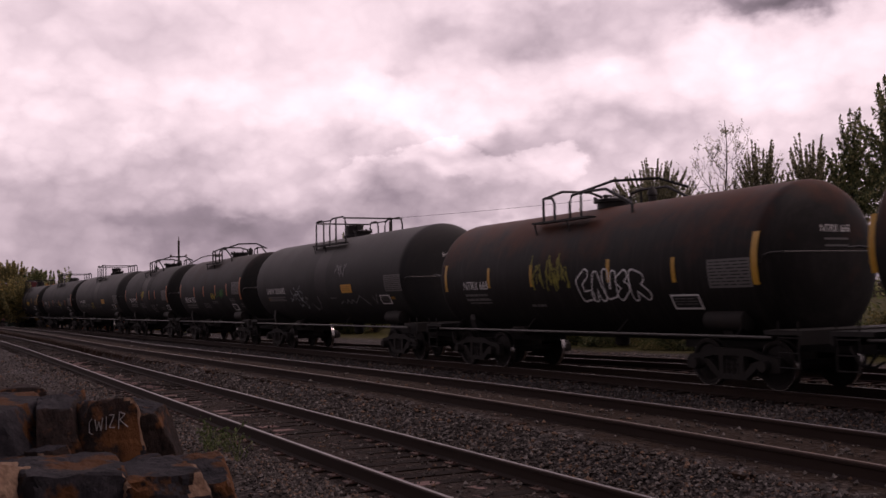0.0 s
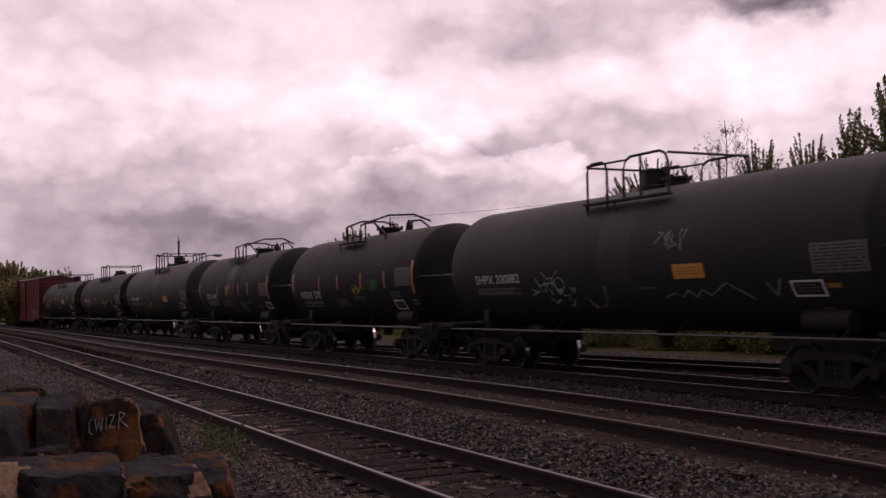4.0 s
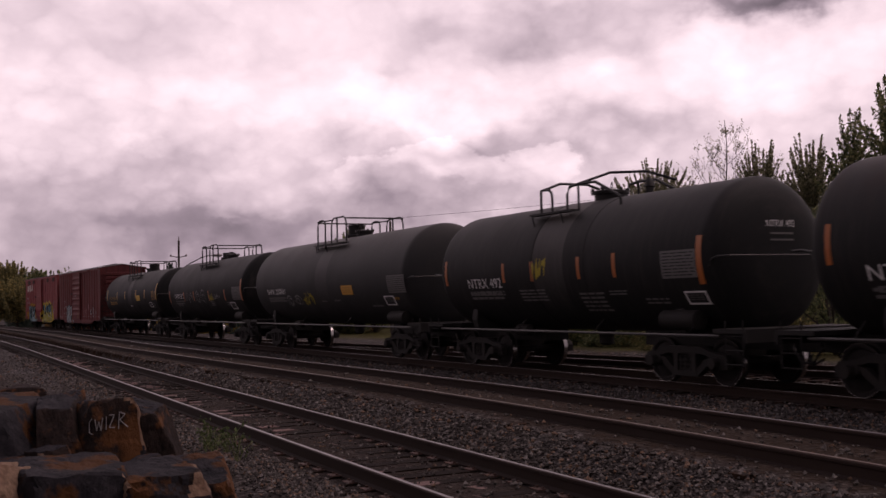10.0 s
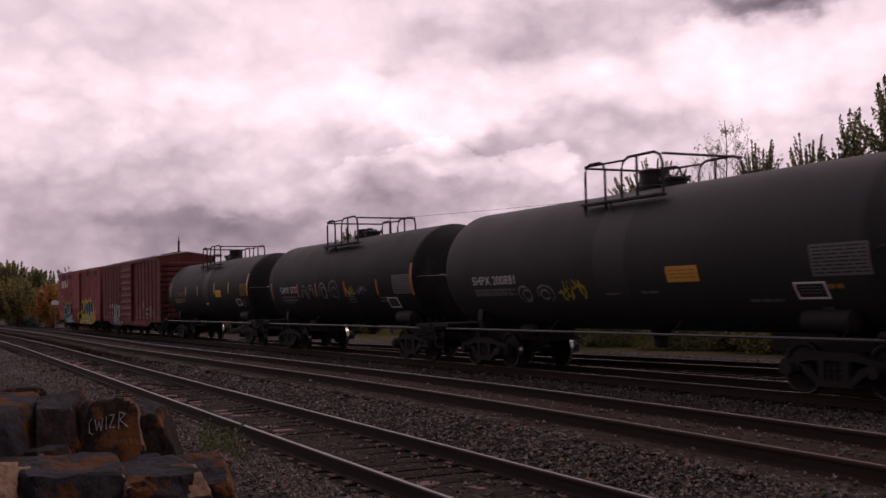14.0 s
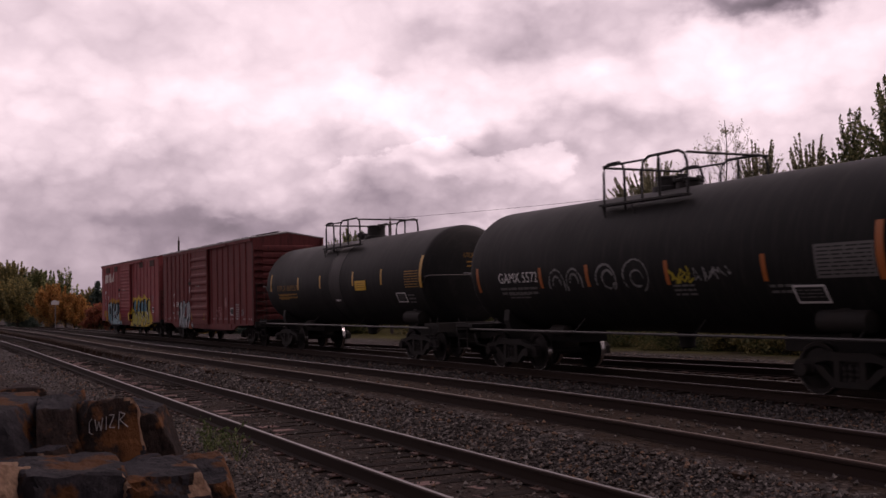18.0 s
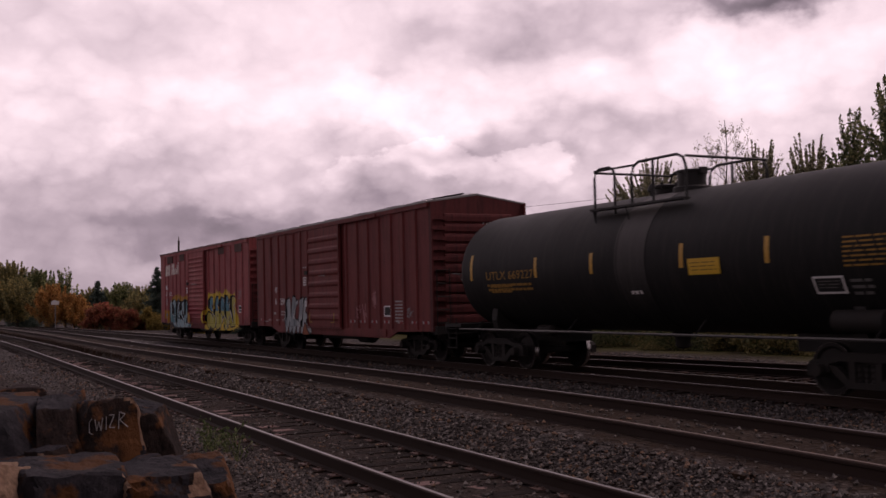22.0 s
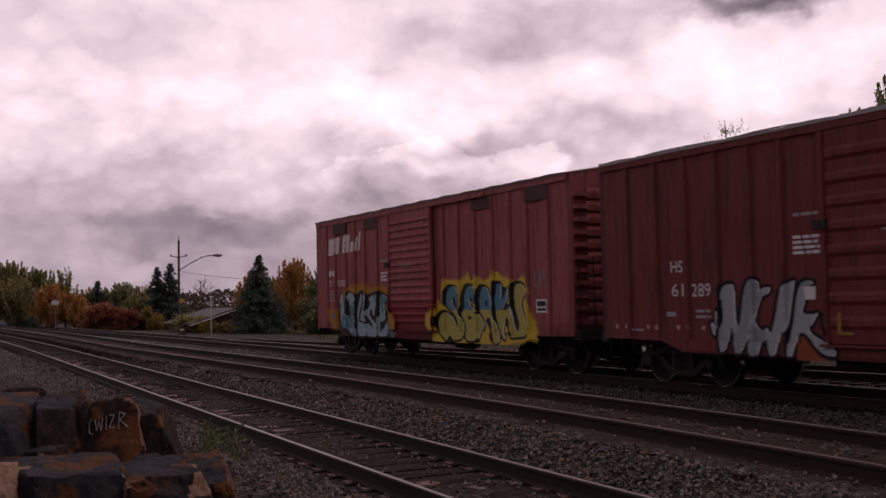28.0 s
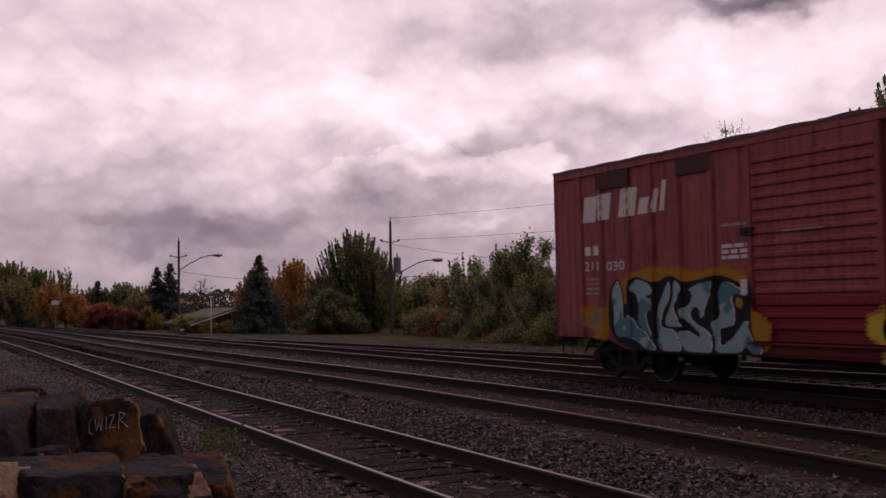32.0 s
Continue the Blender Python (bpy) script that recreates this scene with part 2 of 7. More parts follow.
def ballast_material():
    k = Mat("ballast")
    v = k.coords()
    c = k.sep(k.voronoi(v, 15))[0]
    n = k.noise(v, 0.35, 6, 0.6)
    stone = k.ramp(c, [(0.0, (0.018, 0.015, 0.014)), (0.55, (0.05, 0.043, 0.041)), (0.85, (0.11, 0.098, 0.094)), (1.0, (0.2, 0.18, 0.17))])
    col = k.mix(k.ramp(n, [(0.4, (0, 0, 0)), (0.7, (0.7, 0.7, 0.7))]), stone, (0.04, 0.027, 0.02))
    x, y, z = k.sep(v)
    # turf and earth beyond the tracks
    turf = k.ramp(k.noise(v, 0.6, 7, 0.7), [(0.3, (0.05, 0.035, 0.02)), (0.5, (0.06, 0.055, 0.02)), (0.7, (0.09, 0.085, 0.016))])
    edge = k.math("ADD", y, k.math("MULTIPLY", k.noise(v, 0.5, 4), 5))
    zone = k.ramp(k.math("DIVIDE", edge, 60), [(0.43, (0, 0, 0)), (0.48, (1, 1, 1))])
    col = k.mix(zone, col, turf)
    # oily brown bed between the rails of each track
    swing = k.math("MULTIPLY", k.math("POWER", k.math("MAXIMUM", k.math("SUBTRACT", x, SWING_AT), 0.0), 2.0), SWING)
    for name, bed in (("siding", (0.03, 0.02, 0.015)), ("second", (0.036, 0.023, 0.015)), ("main", (0.024, 0.018, 0.015))):
        y0, lean, _ = TRACKS[name]
        off = k.math("SUBTRACT", k.math("SUBTRACT", y, k.math("MULTIPLY", x, lean)), y0)
        off = k.math("ABSOLUTE", k.math("ADD", off, swing) if name == "second" else off)
        off = k.math("ADD", off, k.math("MULTIPLY", k.math("SUBTRACT", k.noise(v, 2.5, 5), 0.5), 0.9))
        col = k.mix(k.ramp(k.math("DIVIDE", off, 2.0), [(0.48, (0.8, 0.8, 0.8)), (0.62, (0, 0, 0))]), col, bed)
    # brown earth on the near side of the siding
    near_y = k.math("ADD", y, k.math("MULTIPLY", k.noise(v, 1.1, 5), 1.6))
    soil = k.ramp(k.noise(v, 3.0, 7, 0.7), [(0.35, (0.02, 0.015, 0.0115)), (0.6, (0.048, 0.035, 0.026)), (0.75, (0.1, 0.076, 0.058))])
    col = k.mix(k.ramp(k.math("DIVIDE", near_y, 10), [(0.34, (0.85, 0.85, 0.85)), (0.46, (0, 0, 0))]), col, soil)
    k.bump(k.voronoi(v, 15, "Distance"), 1.0, 0.05)
    return k.done(col, 0.95, 0.0, 0.08)


M_BALLAST = ballast_material()
M_RAIL = plain("rail_rust", (0.032, 0.018, 0.013), 0.9, 0.0)
M_RAIL.node_tree.nodes["Principled BSDF"].inputs["Specular IOR Level"].default_value = 0.3
M_RAILTOP = plain("rail_head", (0.2, 0.175, 0.17), 0.45, 0.85, 0.4)
M_RAILDULL = plain("rail_head_dull", (0.12, 0.075, 0.055), 0.5, 0.6, 0.4)


def tie_material(name, a, b, worn=None):
    k = Mat(name)
    g = k.noise(k.coords((2, 30, 30)), 3.0, 6, 0.7)
    oi = k.node("ObjectInfo")
    big = k.noise(k.coords((1, 1, 1), "Object"), 4.0, 4, 0.6)
    c = k.ramp(g, [(0.3, tuple(x * 0.45 for x in a)), (0.7, a)])
    c = k.mix(k.math("MULTIPLY", k.ramp(big, [(0.5, (0, 0, 0)), (0.62, (1, 1, 1))]), oi.outputs["Random"]), c, b)
    if worn:
        # bared pale wood between the rails
        x, y, z = k.sep(k.coords((1, 1, 1), "Object"))
        band = k.math("SUBTRACT", 1.0, k.math("DIVIDE", k.math("ABSOLUTE", k.math("SUBTRACT", y, k.math("MULTIPLY", k.math("SUBTRACT", oi.outputs["Random"], 0.85), 0.7))), 0.34))
        band = k.math("ADD", band, k.math("MULTIPLY", k.math("SUBTRACT", big, 0.5), 1.6))
        c = k.mix(k.math("MULTIPLY", k.ramp(band, [(0.52, (0, 0, 0)), (0.6, (1, 1, 1))]), k.math("ADD", k.math("MULTIPLY", g, 0.6), 0.4)), c, worn)
    k.bump(g, 0.5, 0.01)
    return k.done(c, 0.95, 0.0, 0.1)


M_TIEWORN = tie_material("tie_wood_worn", (0.019, 0.0125, 0.010), (0.045, 0.028, 0.023), (0.25, 0.165, 0.15))
M_TIE = tie_material("tie_wood", (0.028, 0.019, 0.015), (0.1, 0.065, 0.055))
M_TIERED = tie_material("tie_wood_brown", (0.035, 0.02, 0.013), (0.07, 0.035, 0.02))
M_PLATE = plain("tie_plate", (0.13, 0.075, 0.06), 0.7, 0.5, 0.4, 25)


def build_ground():
    xs = [-3000, -1500, -700, -400, -250, -180, -140] + [-120 + 1.0 * i for i in range(136)] + [25, 40, 70, 150, 400, 1500, 3000]
    ys = [-3000, -1000, -300, -100, -40, -15, -6] + [-3 + 0.5 * i for i in range(12)] + [3 + 0.2 * i for i in range(45)] + [12 + 0.5 * i for i in range(46)] + [38, 45, 60, 90, 150, 300, 800, 3000]
    m = Mesh()
    p = [(x, y, ground_z(x, y) + 0.035 * noise.noise((x * 0.7, y * 0.7, 0)) + 0.012 * noise.noise((x * 3.1, y * 3.1, 5))) for x in xs for y in ys]
    n = len(ys)
    m.add(p, [(i * n + j, (i + 1) * n + j, (i + 1) * n + j + 1, i * n + j + 1) for i in range(len(xs) - 1) for j in range(n - 1)])
    tagged(part("ground", m, M_BALLAST, smooth=True), "grey crushed stone ballast of a railway yard", kind="structure")


def rail_line(t, way, z, side, top, x0=-190, x1=21):
    xs = [x for x in range(x0, x1, 3)]
    for nm, prof, mat in (("rail", rail_profile(z - 0.003), M_RAIL), ("rail_head", [(-0.024, z - 0.003), (0.024, z - 0.003), (0.022, z), (-0.022, z)], top)):
        m = Mesh()
        k = len(prof)
        p = []
        for x in xs:
            y = way(x) + side * GAUGE / 2
            p += [(x, y + a, b) for a, b in prof]
        n = len(xs)
        m.add(p, [(i * k + j, (i + 1) * k + j, (i + 1) * k + (j + 1) % k, i * k + (j + 1) % k) for i in range(n - 1) for j in range(k)])
        m.f += [tuple(range(k))[::-1], tuple(range((n - 1) * k, n * k))]
        part(nm, m, mat, t)


def build_track(name, way, z, top, tie_mat, label, x0=-190):
    t = tagged(new("track_" + name), label, kind="structure")
    for side in (-1, 1):
        rail_line(t, way, z, side, top[0 if side < 0 else 1], x0)
    rnd = random.Random(name)
    shapes = []
    for i in range(6):
        m = Mesh().box(-0.115, 0.115, -1.3 - 0.05 * rnd.random(), 1.3 + 0.05 * rnd.random(), -0.18, 0)
        shapes.append(m.data("tie", tie_mat))
    plate = Mesh().box(-0.09, 0.09, -0.17, 0.17, 0, 0.014)
    for sx in (-0.06, 0.06):
        for sy in (-0.1, 0.1):
            plate.box(sx - 0.012, sx + 0.012, sy - 0.014, sy + 0.014, 0.014, 0.034)
    plate_data = plate.data("tie_plate", M_PLATE)
    rest = Mesh()
    x = 4.0
    n = 0
    while x > max(x0, -115):
        y = way(x)
        zt = z - 0.172 + rnd.uniform(-0.012, 0.002)
        turn = math.atan2(way(x + 1) - way(x - 1), 2) + rnd.uniform(-0.02, 0.02)
        if x > -46 and n < 100:
            ob = part("tie", shapes[n % 6], None, t)
            ob.matrix_basis = Matrix.Translation((x, y + rnd.uniform(-0.05, 0.05), zt)) @ Matrix.Rotation(turn, 4, "Z")
            if name == "siding" and x > -26:
                for side in (-1, 1):
                    pl = part("tie_plate", plate_data, None, t)
                    pl.matrix_basis = Matrix.Translation((x, y + side * GAUGE / 2, zt)) @ Matrix.Rotation(turn, 4, "Z")
            n += 1
        else:
            rest.box(-0.115, 0.115, -1.3, 1.3, -0.18, 0, Matrix.Translation((x, y, zt)) @ Matrix.Rotation(turn, 4, "Z"))
        x -= 0.52 + rnd.uniform(-0.03, 0.03)
    part("far_ties", rest, tie_mat, t, kind="stuff")
    return t


def gravel():
    """Loose stones on top of the bed, each a small broken block."""
    rs = np.random.RandomState(5)
    N = 215000
    d = np.exp(rs.uniform(np.log(2.4), np.log(50.0), N * 2))
    a = np.radians(rs.uniform(90, 178, N * 2))
    x, y = d * np.cos(a), d * np.sin(a)
    keep = (y > 2.2 + 1.2 * rs.rand(len(y))) & (y < 23) & (x < 9)
    for name in ("siding", "second", "main"):
        o = np.abs(y - np.array([track_y(name, float(q)) for q in x]))
        keep &= np.abs(o - GAUGE / 2) > 0.1
        keep &= (o > {"siding": 1.02, "second": 1.25, "main": 1.3}[name]) | (rs.rand(len(x)) < {"siding": 0.06, "second": 0.05, "main": 0.16}[name])
    keep &= (y > np.array([track_y("siding", float(q)) for q in x]) - 1.75) | (rs.rand(len(x)) < 0.2)
    x, y = x[keep][:N], y[keep][:N]
    n = len(x)
    base = np.array([(1, 0, 0), (-1, 0, 0), (0, 1, 0), (0, -1, 0), (0, 0, 1), (0, 0, -1)], float)
    tri = np.array([(0, 2, 4), (2, 1, 4), (1, 3, 4), (3, 0, 4), (2, 0, 5), (1, 2, 5), (3, 1, 5), (0, 3, 5)])
    s = rs.uniform(0.010, 0.029, n) * (1 + 0.016 * np.hypot(x, y))
    q = base[None] * (s[:, None, None] * rs.uniform(0.6, 1.25, (n, 6, 1))) + rs.uniform(-0.35, 0.35, (n, 6, 3)) * s[:, None, None]
    th = rs.uniform(0, 6.28, n)[:, None]
    z = np.array([ground_z(float(u), float(v)) for u, v in zip(x, y)]) + s * 0.3 + 0.012
    V = np.stack([x[:, None] + np.cos(th) * q[:, :, 0] - np.sin(th) * q[:, :, 1], y[:, None] + np.sin(th) * q[:, :, 0] + np.cos(th) * q[:, :, 1], z[:, None] + 0.8 * q[:, :, 2]], 2)
    m = Mesh()
    m.v, m.f = V.reshape(-1, 3).tolist(), (tri[None] + 6 * np.arange(n)[:, None, None]).reshape(-1, 3).tolist()
    k = Mat("loose_stone")
    g = k.node("NewGeometry")
    col = k.ramp(g.outputs["Random Per Island"], [(0.0, (0.032, 0.028, 0.026)), (0.4, (0.08, 0.071, 0.066)), (0.7, (0.145, 0.13, 0.12)), (0.86, (0.25, 0.225, 0.208)), (0.9, (0.16, 0.095, 0.062)), (1.0, (0.25, 0.16, 0.11))])
    n = k.noise(k.coords(), 30, 5)
    col = k.mix(k.math("MULTIPLY", n, 0.5), col, (0.05, 0.038, 0.03))
    tagged(part("gravel", m, k.done(col, 0.9, 0.0, 0.2), kind="stuff"), "loose grey crushed stones", "gravel")


build_ground()
build_track("siding", lambda x: track_y("siding", x), TRACKS["siding"][2], (M_RAILTOP, M_RAILTOP), M_TIEWORN, "rusty siding track with shiny rail heads on worn ties")
build_track("second", lambda x: track_y("second", x), TRACKS["second"][2], (M_RAILDULL, M_RAILTOP), M_TIERED, "brown rusted railway track on wooden ties")
build_track("main", lambda x: track_y("main", x), 0.0, (M_RAILTOP, M_RAILTOP), M_TIE, "railway track that carries the moving train")
build_track("lead", lambda x: lead_y(x), -0.006, (M_RAILTOP, M_RAILDULL), M_TIE, "rusty lead track that joins the main track", -54)
gravel()


# ---- boulders ----
def boulder_material(name, base, stain, share, blotch=1.5):
    """Broken rock: a base of two tones, blotches of mineral stain over a share of it, scuffed edges."""
    k = Mat(name)
    v = k.coords()
    oi = k.node("ObjectInfo")
    sh = k.node("VectorMath")
    sh.operation = "ADD"
    k.link(v, sh.inputs[0])
    k.link(k.math("MULTIPLY", oi.outputs["Random"], 40.0), sh.inputs[1])
    v = sh.outputs[0]
    big = k.noise(v, blotch, 4, 0.55)
    mid = k.noise(v, 6.0, 8, 0.7)
    fine = k.noise(v, 34.0, 8, 0.75)
    c = k.mix(k.ramp(mid, [(0.35, (0, 0, 0)), (0.65, (1, 1, 1))]), *base)
    edge0 = 0.5 - 0.36 * (share - 0.5)
    f = k.math("ADD", k.math("MULTIPLY", big, 0.82), k.math("MULTIPLY", mid, 0.18))
    tone = k.mix(k.ramp(fine, [(0.35, (0, 0, 0)), (0.65, (1, 1, 1))]), tuple(q * 0.5 for q in stain), stain)
    c = k.mix(k.ramp(f, [(edge0 - 0.02, (0, 0, 0)), (edge0 + 0.025, (1, 1, 1))]), c, tone)
    g = k.node("NewGeometry")
    rim = k.ramp(k.math("ADD", g.outputs["Pointiness"], k.math("MULTIPLY", k.math("SUBTRACT", fine, 0.5), 0.12)), [(0.56, (0, 0, 0)), (0.6, (1, 1, 1))])
    c = k.mix(k.math("MULTIPLY", rim, k.ramp(k.noise(v, 3.1, 4), [(0.52, (0, 0, 0)), (0.58, (0.9, 0.9, 0.9))])), c, (0.36, 0.25, 0.2))
    c = k.mix(k.math("MULTIPLY", k.ramp(fine, [(0.42, (0, 0, 0)), (0.7, (1, 1, 1))]), 0.45), c, (0.010, 0.009, 0.009))
    k.bump(k.math("ADD", k.math("MULTIPLY", mid, 0.8), k.math("MULTIPLY", fine, 0.4)), 0.9, 0.035)
    return k.done(c, 0.85, 0.0, 0.08)


_SLATE = ((0.018, 0.0172, 0.0205), (0.045, 0.041, 0.046))
_BROWN = ((0.016, 0.012, 0.0112), (0.046, 0.031, 0.026))
_RUST = (0.195, 0.083, 0.034)
M_BOULDER = boulder_material("slate_rock", _SLATE, (0.13, 0.055, 0.022), 0.3, 2.4)
M_BROWNROCK = boulder_material("brown_rock", _BROWN, _RUST, 0.36, 2.2)
M_RUSTROCK = boulder_material("rust_rock", _BROWN, _RUST, 0.62, 1.9)
M_TAN = boulder_material("tan_rock", ((0.2, 0.12, 0.08), (0.36, 0.24, 0.165)), (0.14, 0.08, 0.05), 0.3)
M_CHALK = plain("white_spray", (0.34, 0.32, 0.31), 0.8, 0, 0.4, 20)


def boulder(at, size, seed, turn=0.0, label="large rust-stained quarry boulder in a pile beside the track", mat=None, cuts=7, group="boulders of the pile", front=None, grid=25):
    """A quarried block with broken planes; front is the rock bared on the side toward +X."""
    rnd = random.Random(seed)
    bm = bmesh.new()
    bmesh.ops.create_cube(bm, size=2.0)
    bmesh.ops.subdivide_edges(bm, edges=bm.edges[:], cuts=grid, use_grid_fill=True)
    kinds = [mat or M_BOULDER, front or mat or rnd.choice([M_BROWNROCK, M_RUSTROCK, M_BOULDER]), M_BROWNROCK if mat is None else mat, M_TAN]
    planes = [(Vector(c).normalized(), rnd.uniform(0.93, 1.0), kd) for c, kd in (((1, rnd.uniform(-0.15, 0.15), rnd.uniform(-0.05, 0.22)), 1), ((-1, 0, 0.1), 0), ((rnd.uniform(-0.1, 0.15), 1, rnd.uniform(0, 0.2)), 1), ((rnd.uniform(-0.1, 0.15), -1, rnd.uniform(0, 0.2)), 2), ((rnd.uniform(-0.06, 0.1), rnd.uniform(-0.1, 0.1), 1), 0), ((0, 0, -1), 0))]
    for _ in range(cuts):
        n = Vector((rnd.uniform(-0.3, 1), rnd.uniform(-1, 1), rnd.uniform(-0.3, 0.9))).normalized()
        planes.append((n, rnd.uniform(0.86, 1.2), rnd.choice([0, 1, 2, 1])))
    # chipped edges that bare paler stone
    for c in ((1, 0, 1), (0.2, 1, 1), (0.2, -1, 1), (1, 1, 0.2), (1, -1, 0.2)):
        n = (Vector(c) + Vector((rnd.uniform(-0.25, 0.25), rnd.uniform(-0.25, 0.25), rnd.uniform(-0.25, 0.25)))).normalized()
        planes.append((n, rnd.uniform(1.25, 1.38), 3))
    facet = {}
    for v in bm.verts:
        u = v.co.normalized()
        r, kd = min((d / u.dot(n), kd) for n, d, kd in planes if u.dot(n) > 0.05)
        v.co = u * r
        if kd == 3 and noise.noise(u * 2.6 + Vector((seed * 1.7, 0, 0))) < 0.12:
            kd = rnd.choice([0, 2])
        facet[v.index] = kd
    for v in bm.verts:
        w = v.co + Vector((seed * 3.1, 0, 0))
        # ledges of the bedding
        led = noise.noise((w.x * 0.6, w.y * 0.6, math.floor(w.z * 3.2 + 0.6 * noise.noise(w * 0.8)) * 1.7))
        v.co += v.co.normalized() * led * 0.05
        v.co += Vector((noise.noise(w * 1.3), noise.noise(w * 1.3 + Vector((9, 0, 0))), noise.noise(w * 1.3 + Vector((0, 9, 0))))) * 0.045
        v.co += Vector((noise.noise(w * 4), noise.noise(w * 4 + Vector((9, 0, 0))), noise.noise(w * 4 + Vector((0, 9, 0))))) * 0.022
        v.co += Vector((noise.noise(w * 9), noise.noise(w * 9 + Vector((9, 0, 0))), noise.noise(w * 9 + Vector((0, 9, 0))))) * 0.014
        v.co = Vector((v.co.x * size[0] / 2, v.co.y * size[1] / 2, v.co.z * size[2] / 2))
    for f in bm.faces:
        f.material_index = facet[f.verts[0].index]
    me = bpy.data.meshes.new("boulder")
    bm.to_mesh(me)
    bm.free()
    for q in kinds:
        me.materials.append(q)
    ob = new("boulder", me)
    ob.matrix_basis = Matrix.Translation(at) @ Matrix.Rotation(radians(turn), 4, "Z") @ Matrix.Rotation(radians(rnd.uniform(-4, 4)), 4, "X") @ Matrix.Rotation(radians(rnd.uniform(-3, 5)), 4, "Y")
    return tagged(ob, label, "boulder", group)


def build_boulders():
    # upper tier, set back
    boulder((-10.75, 0.62, 0.27), (1.5, 1.5, 1.3), 1, 2, "large dark slate boulder with a flat top", front=M_BOULDER, cuts=4)
    boulder((-9.9, 0.95, 0.15), (0.5, 0.5, 0.7), 12, -14, "rust-stained stone wedged in the boulder pile", front=M_RUSTROCK, cuts=4)
    boulder((-9.85, 1.32, 0.18), (0.6, 0.4, 0.8), 13, 12, "rust-stained stone wedged in the boulder pile", front=M_RUSTROCK, cuts=5)
    boulder((-10.5, 1.46, 0.29), (1.1, 0.52, 1.22), 2, -8, front=M_BROWNROCK, cuts=5)
    rock = boulder((-10.4, 1.8, 0.29), (1.05, 0.62, 1.22), 3, 4, "rust-orange quarry boulder with a white scrawl", front=M_RUSTROCK, cuts=3)
    boulder((-10.5, 2.2, 0.22), (1.1, 0.62, 1.28), 4, 12, "dark slate boulder at the end of a pile", front=M_BROWNROCK, cuts=6)
    boulder((-11.6, 1.9, 0.1), (1.2, 1.2, 1.0), 15, 40)
    # lower tier, nearer
    boulder((-7.95, 0.52, 0.06), (0.95, 0.78, 1.3), 5, 12, "tan quarry boulder with broken faces", M_TAN)
    boulder((-7.95, 1.18, 0.02), (1.1, 0.78, 1.3), 6, -3, "dark slate boulder with pale chipped edges", front=M_BOULDER, cuts=3)
    boulder((-7.95, 1.69, -0.01), (1.1, 0.7, 1.24), 7, 4, "dark slate boulder with pale chipped edges", front=M_BOULDER, cuts=3)
    boulder((-8.0, 2.1, -0.04), (1.0, 0.56, 1.22), 8, -4, "rust-orange quarry boulder at the end of a pile", front=M_RUSTROCK, cuts=4)
    boulder((-9.1, 1.1, 0.0), (1.1, 0.9, 0.92), 9, 25, front=M_RUSTROCK)
    boulder((-9.1, 1.75, -0.02), (1.1, 0.8, 0.86), 10, -15, front=M_BOULDER)
    boulder((-9.2, 2.2, -0.05), (0.8, 0.5, 0.8), 18, 20, front=M_RUSTROCK)
    boulder((-6.7, 1.2, -0.25), (1.0, 1.4, 0.9), 16, 5)
    # smaller stones behind
    for i, (x, y, z, s) in enumerate([(-15.9, 1.75, 0.42, 0.4), (-15.6, 2.15, 0.3, 0.42), (-16.4, 1.1, 0.25, 0.8), (-14.6, 2.4, 0.12, 0.35), (-14.0, 1.4, 0.15, 0.5), (-13.2, 2.6, -0.02, 0.5), (-13.0, 1.1, 0.1, 0.9), (-17.5, 2.6, 0.1, 0.5), (-12.6, 3.0, -0.15, 0.32), (-15.2, 1.2, 0.45, 0.5), (-14.4, 0.9, 0.4, 0.7), (-16.9, 2.0, 0.25, 0.4), (-18.0, 1.9, 0.4, 0.7), (-13.6, 2.1, 0.1, 0.36), (-12.4, 2.3, 0.0, 0.4), (-15.0, 2.75, 0.0, 0.3)]):
        boulder((x, y, z - 0.15), (s * 1.2, s, s * 0.9), 20 + i, i * 37, "small brown stone on the bank beside the track", (M_BROWNROCK, M_TAN, M_RUSTROCK)[i % 3], group="stones on the bank", grid=10)
    # the bank on which the pile lies
    m = Mesh()
    n = 24
    p = []
    for i in range(n):
        for j in range(n):
            x, y = -19 + 14 * i / (n - 1), -3.5 + 6.6 * j / (n - 1)
            w = max(0.0, min(1.0, (2.95 - y) / 1.6)) * max(0.0, min(1.0, (x + 19) / 2)) * max(0.0, min(1.0, (-5.2 - x) / 1.5))
            p.append((x, y, -0.42 + (0.62 + 0.1 * noise.noise((x, y, 3))) * w))
    m.add(p, [(i * n + j, (i + 1) * n + j, (i + 1) * n + j + 1, i * n + j + 1) for i in range(n - 1) for j in range(n - 1)])
    tagged(part("earth_bank", m, plain("bank_earth", (0.05, 0.036, 0.028), 0.95, 0, 0.6, 6), smooth=True), "brown earth bank under the boulders", kind="structure")
    return rock


from mathutils.bvhtree import BVHTree


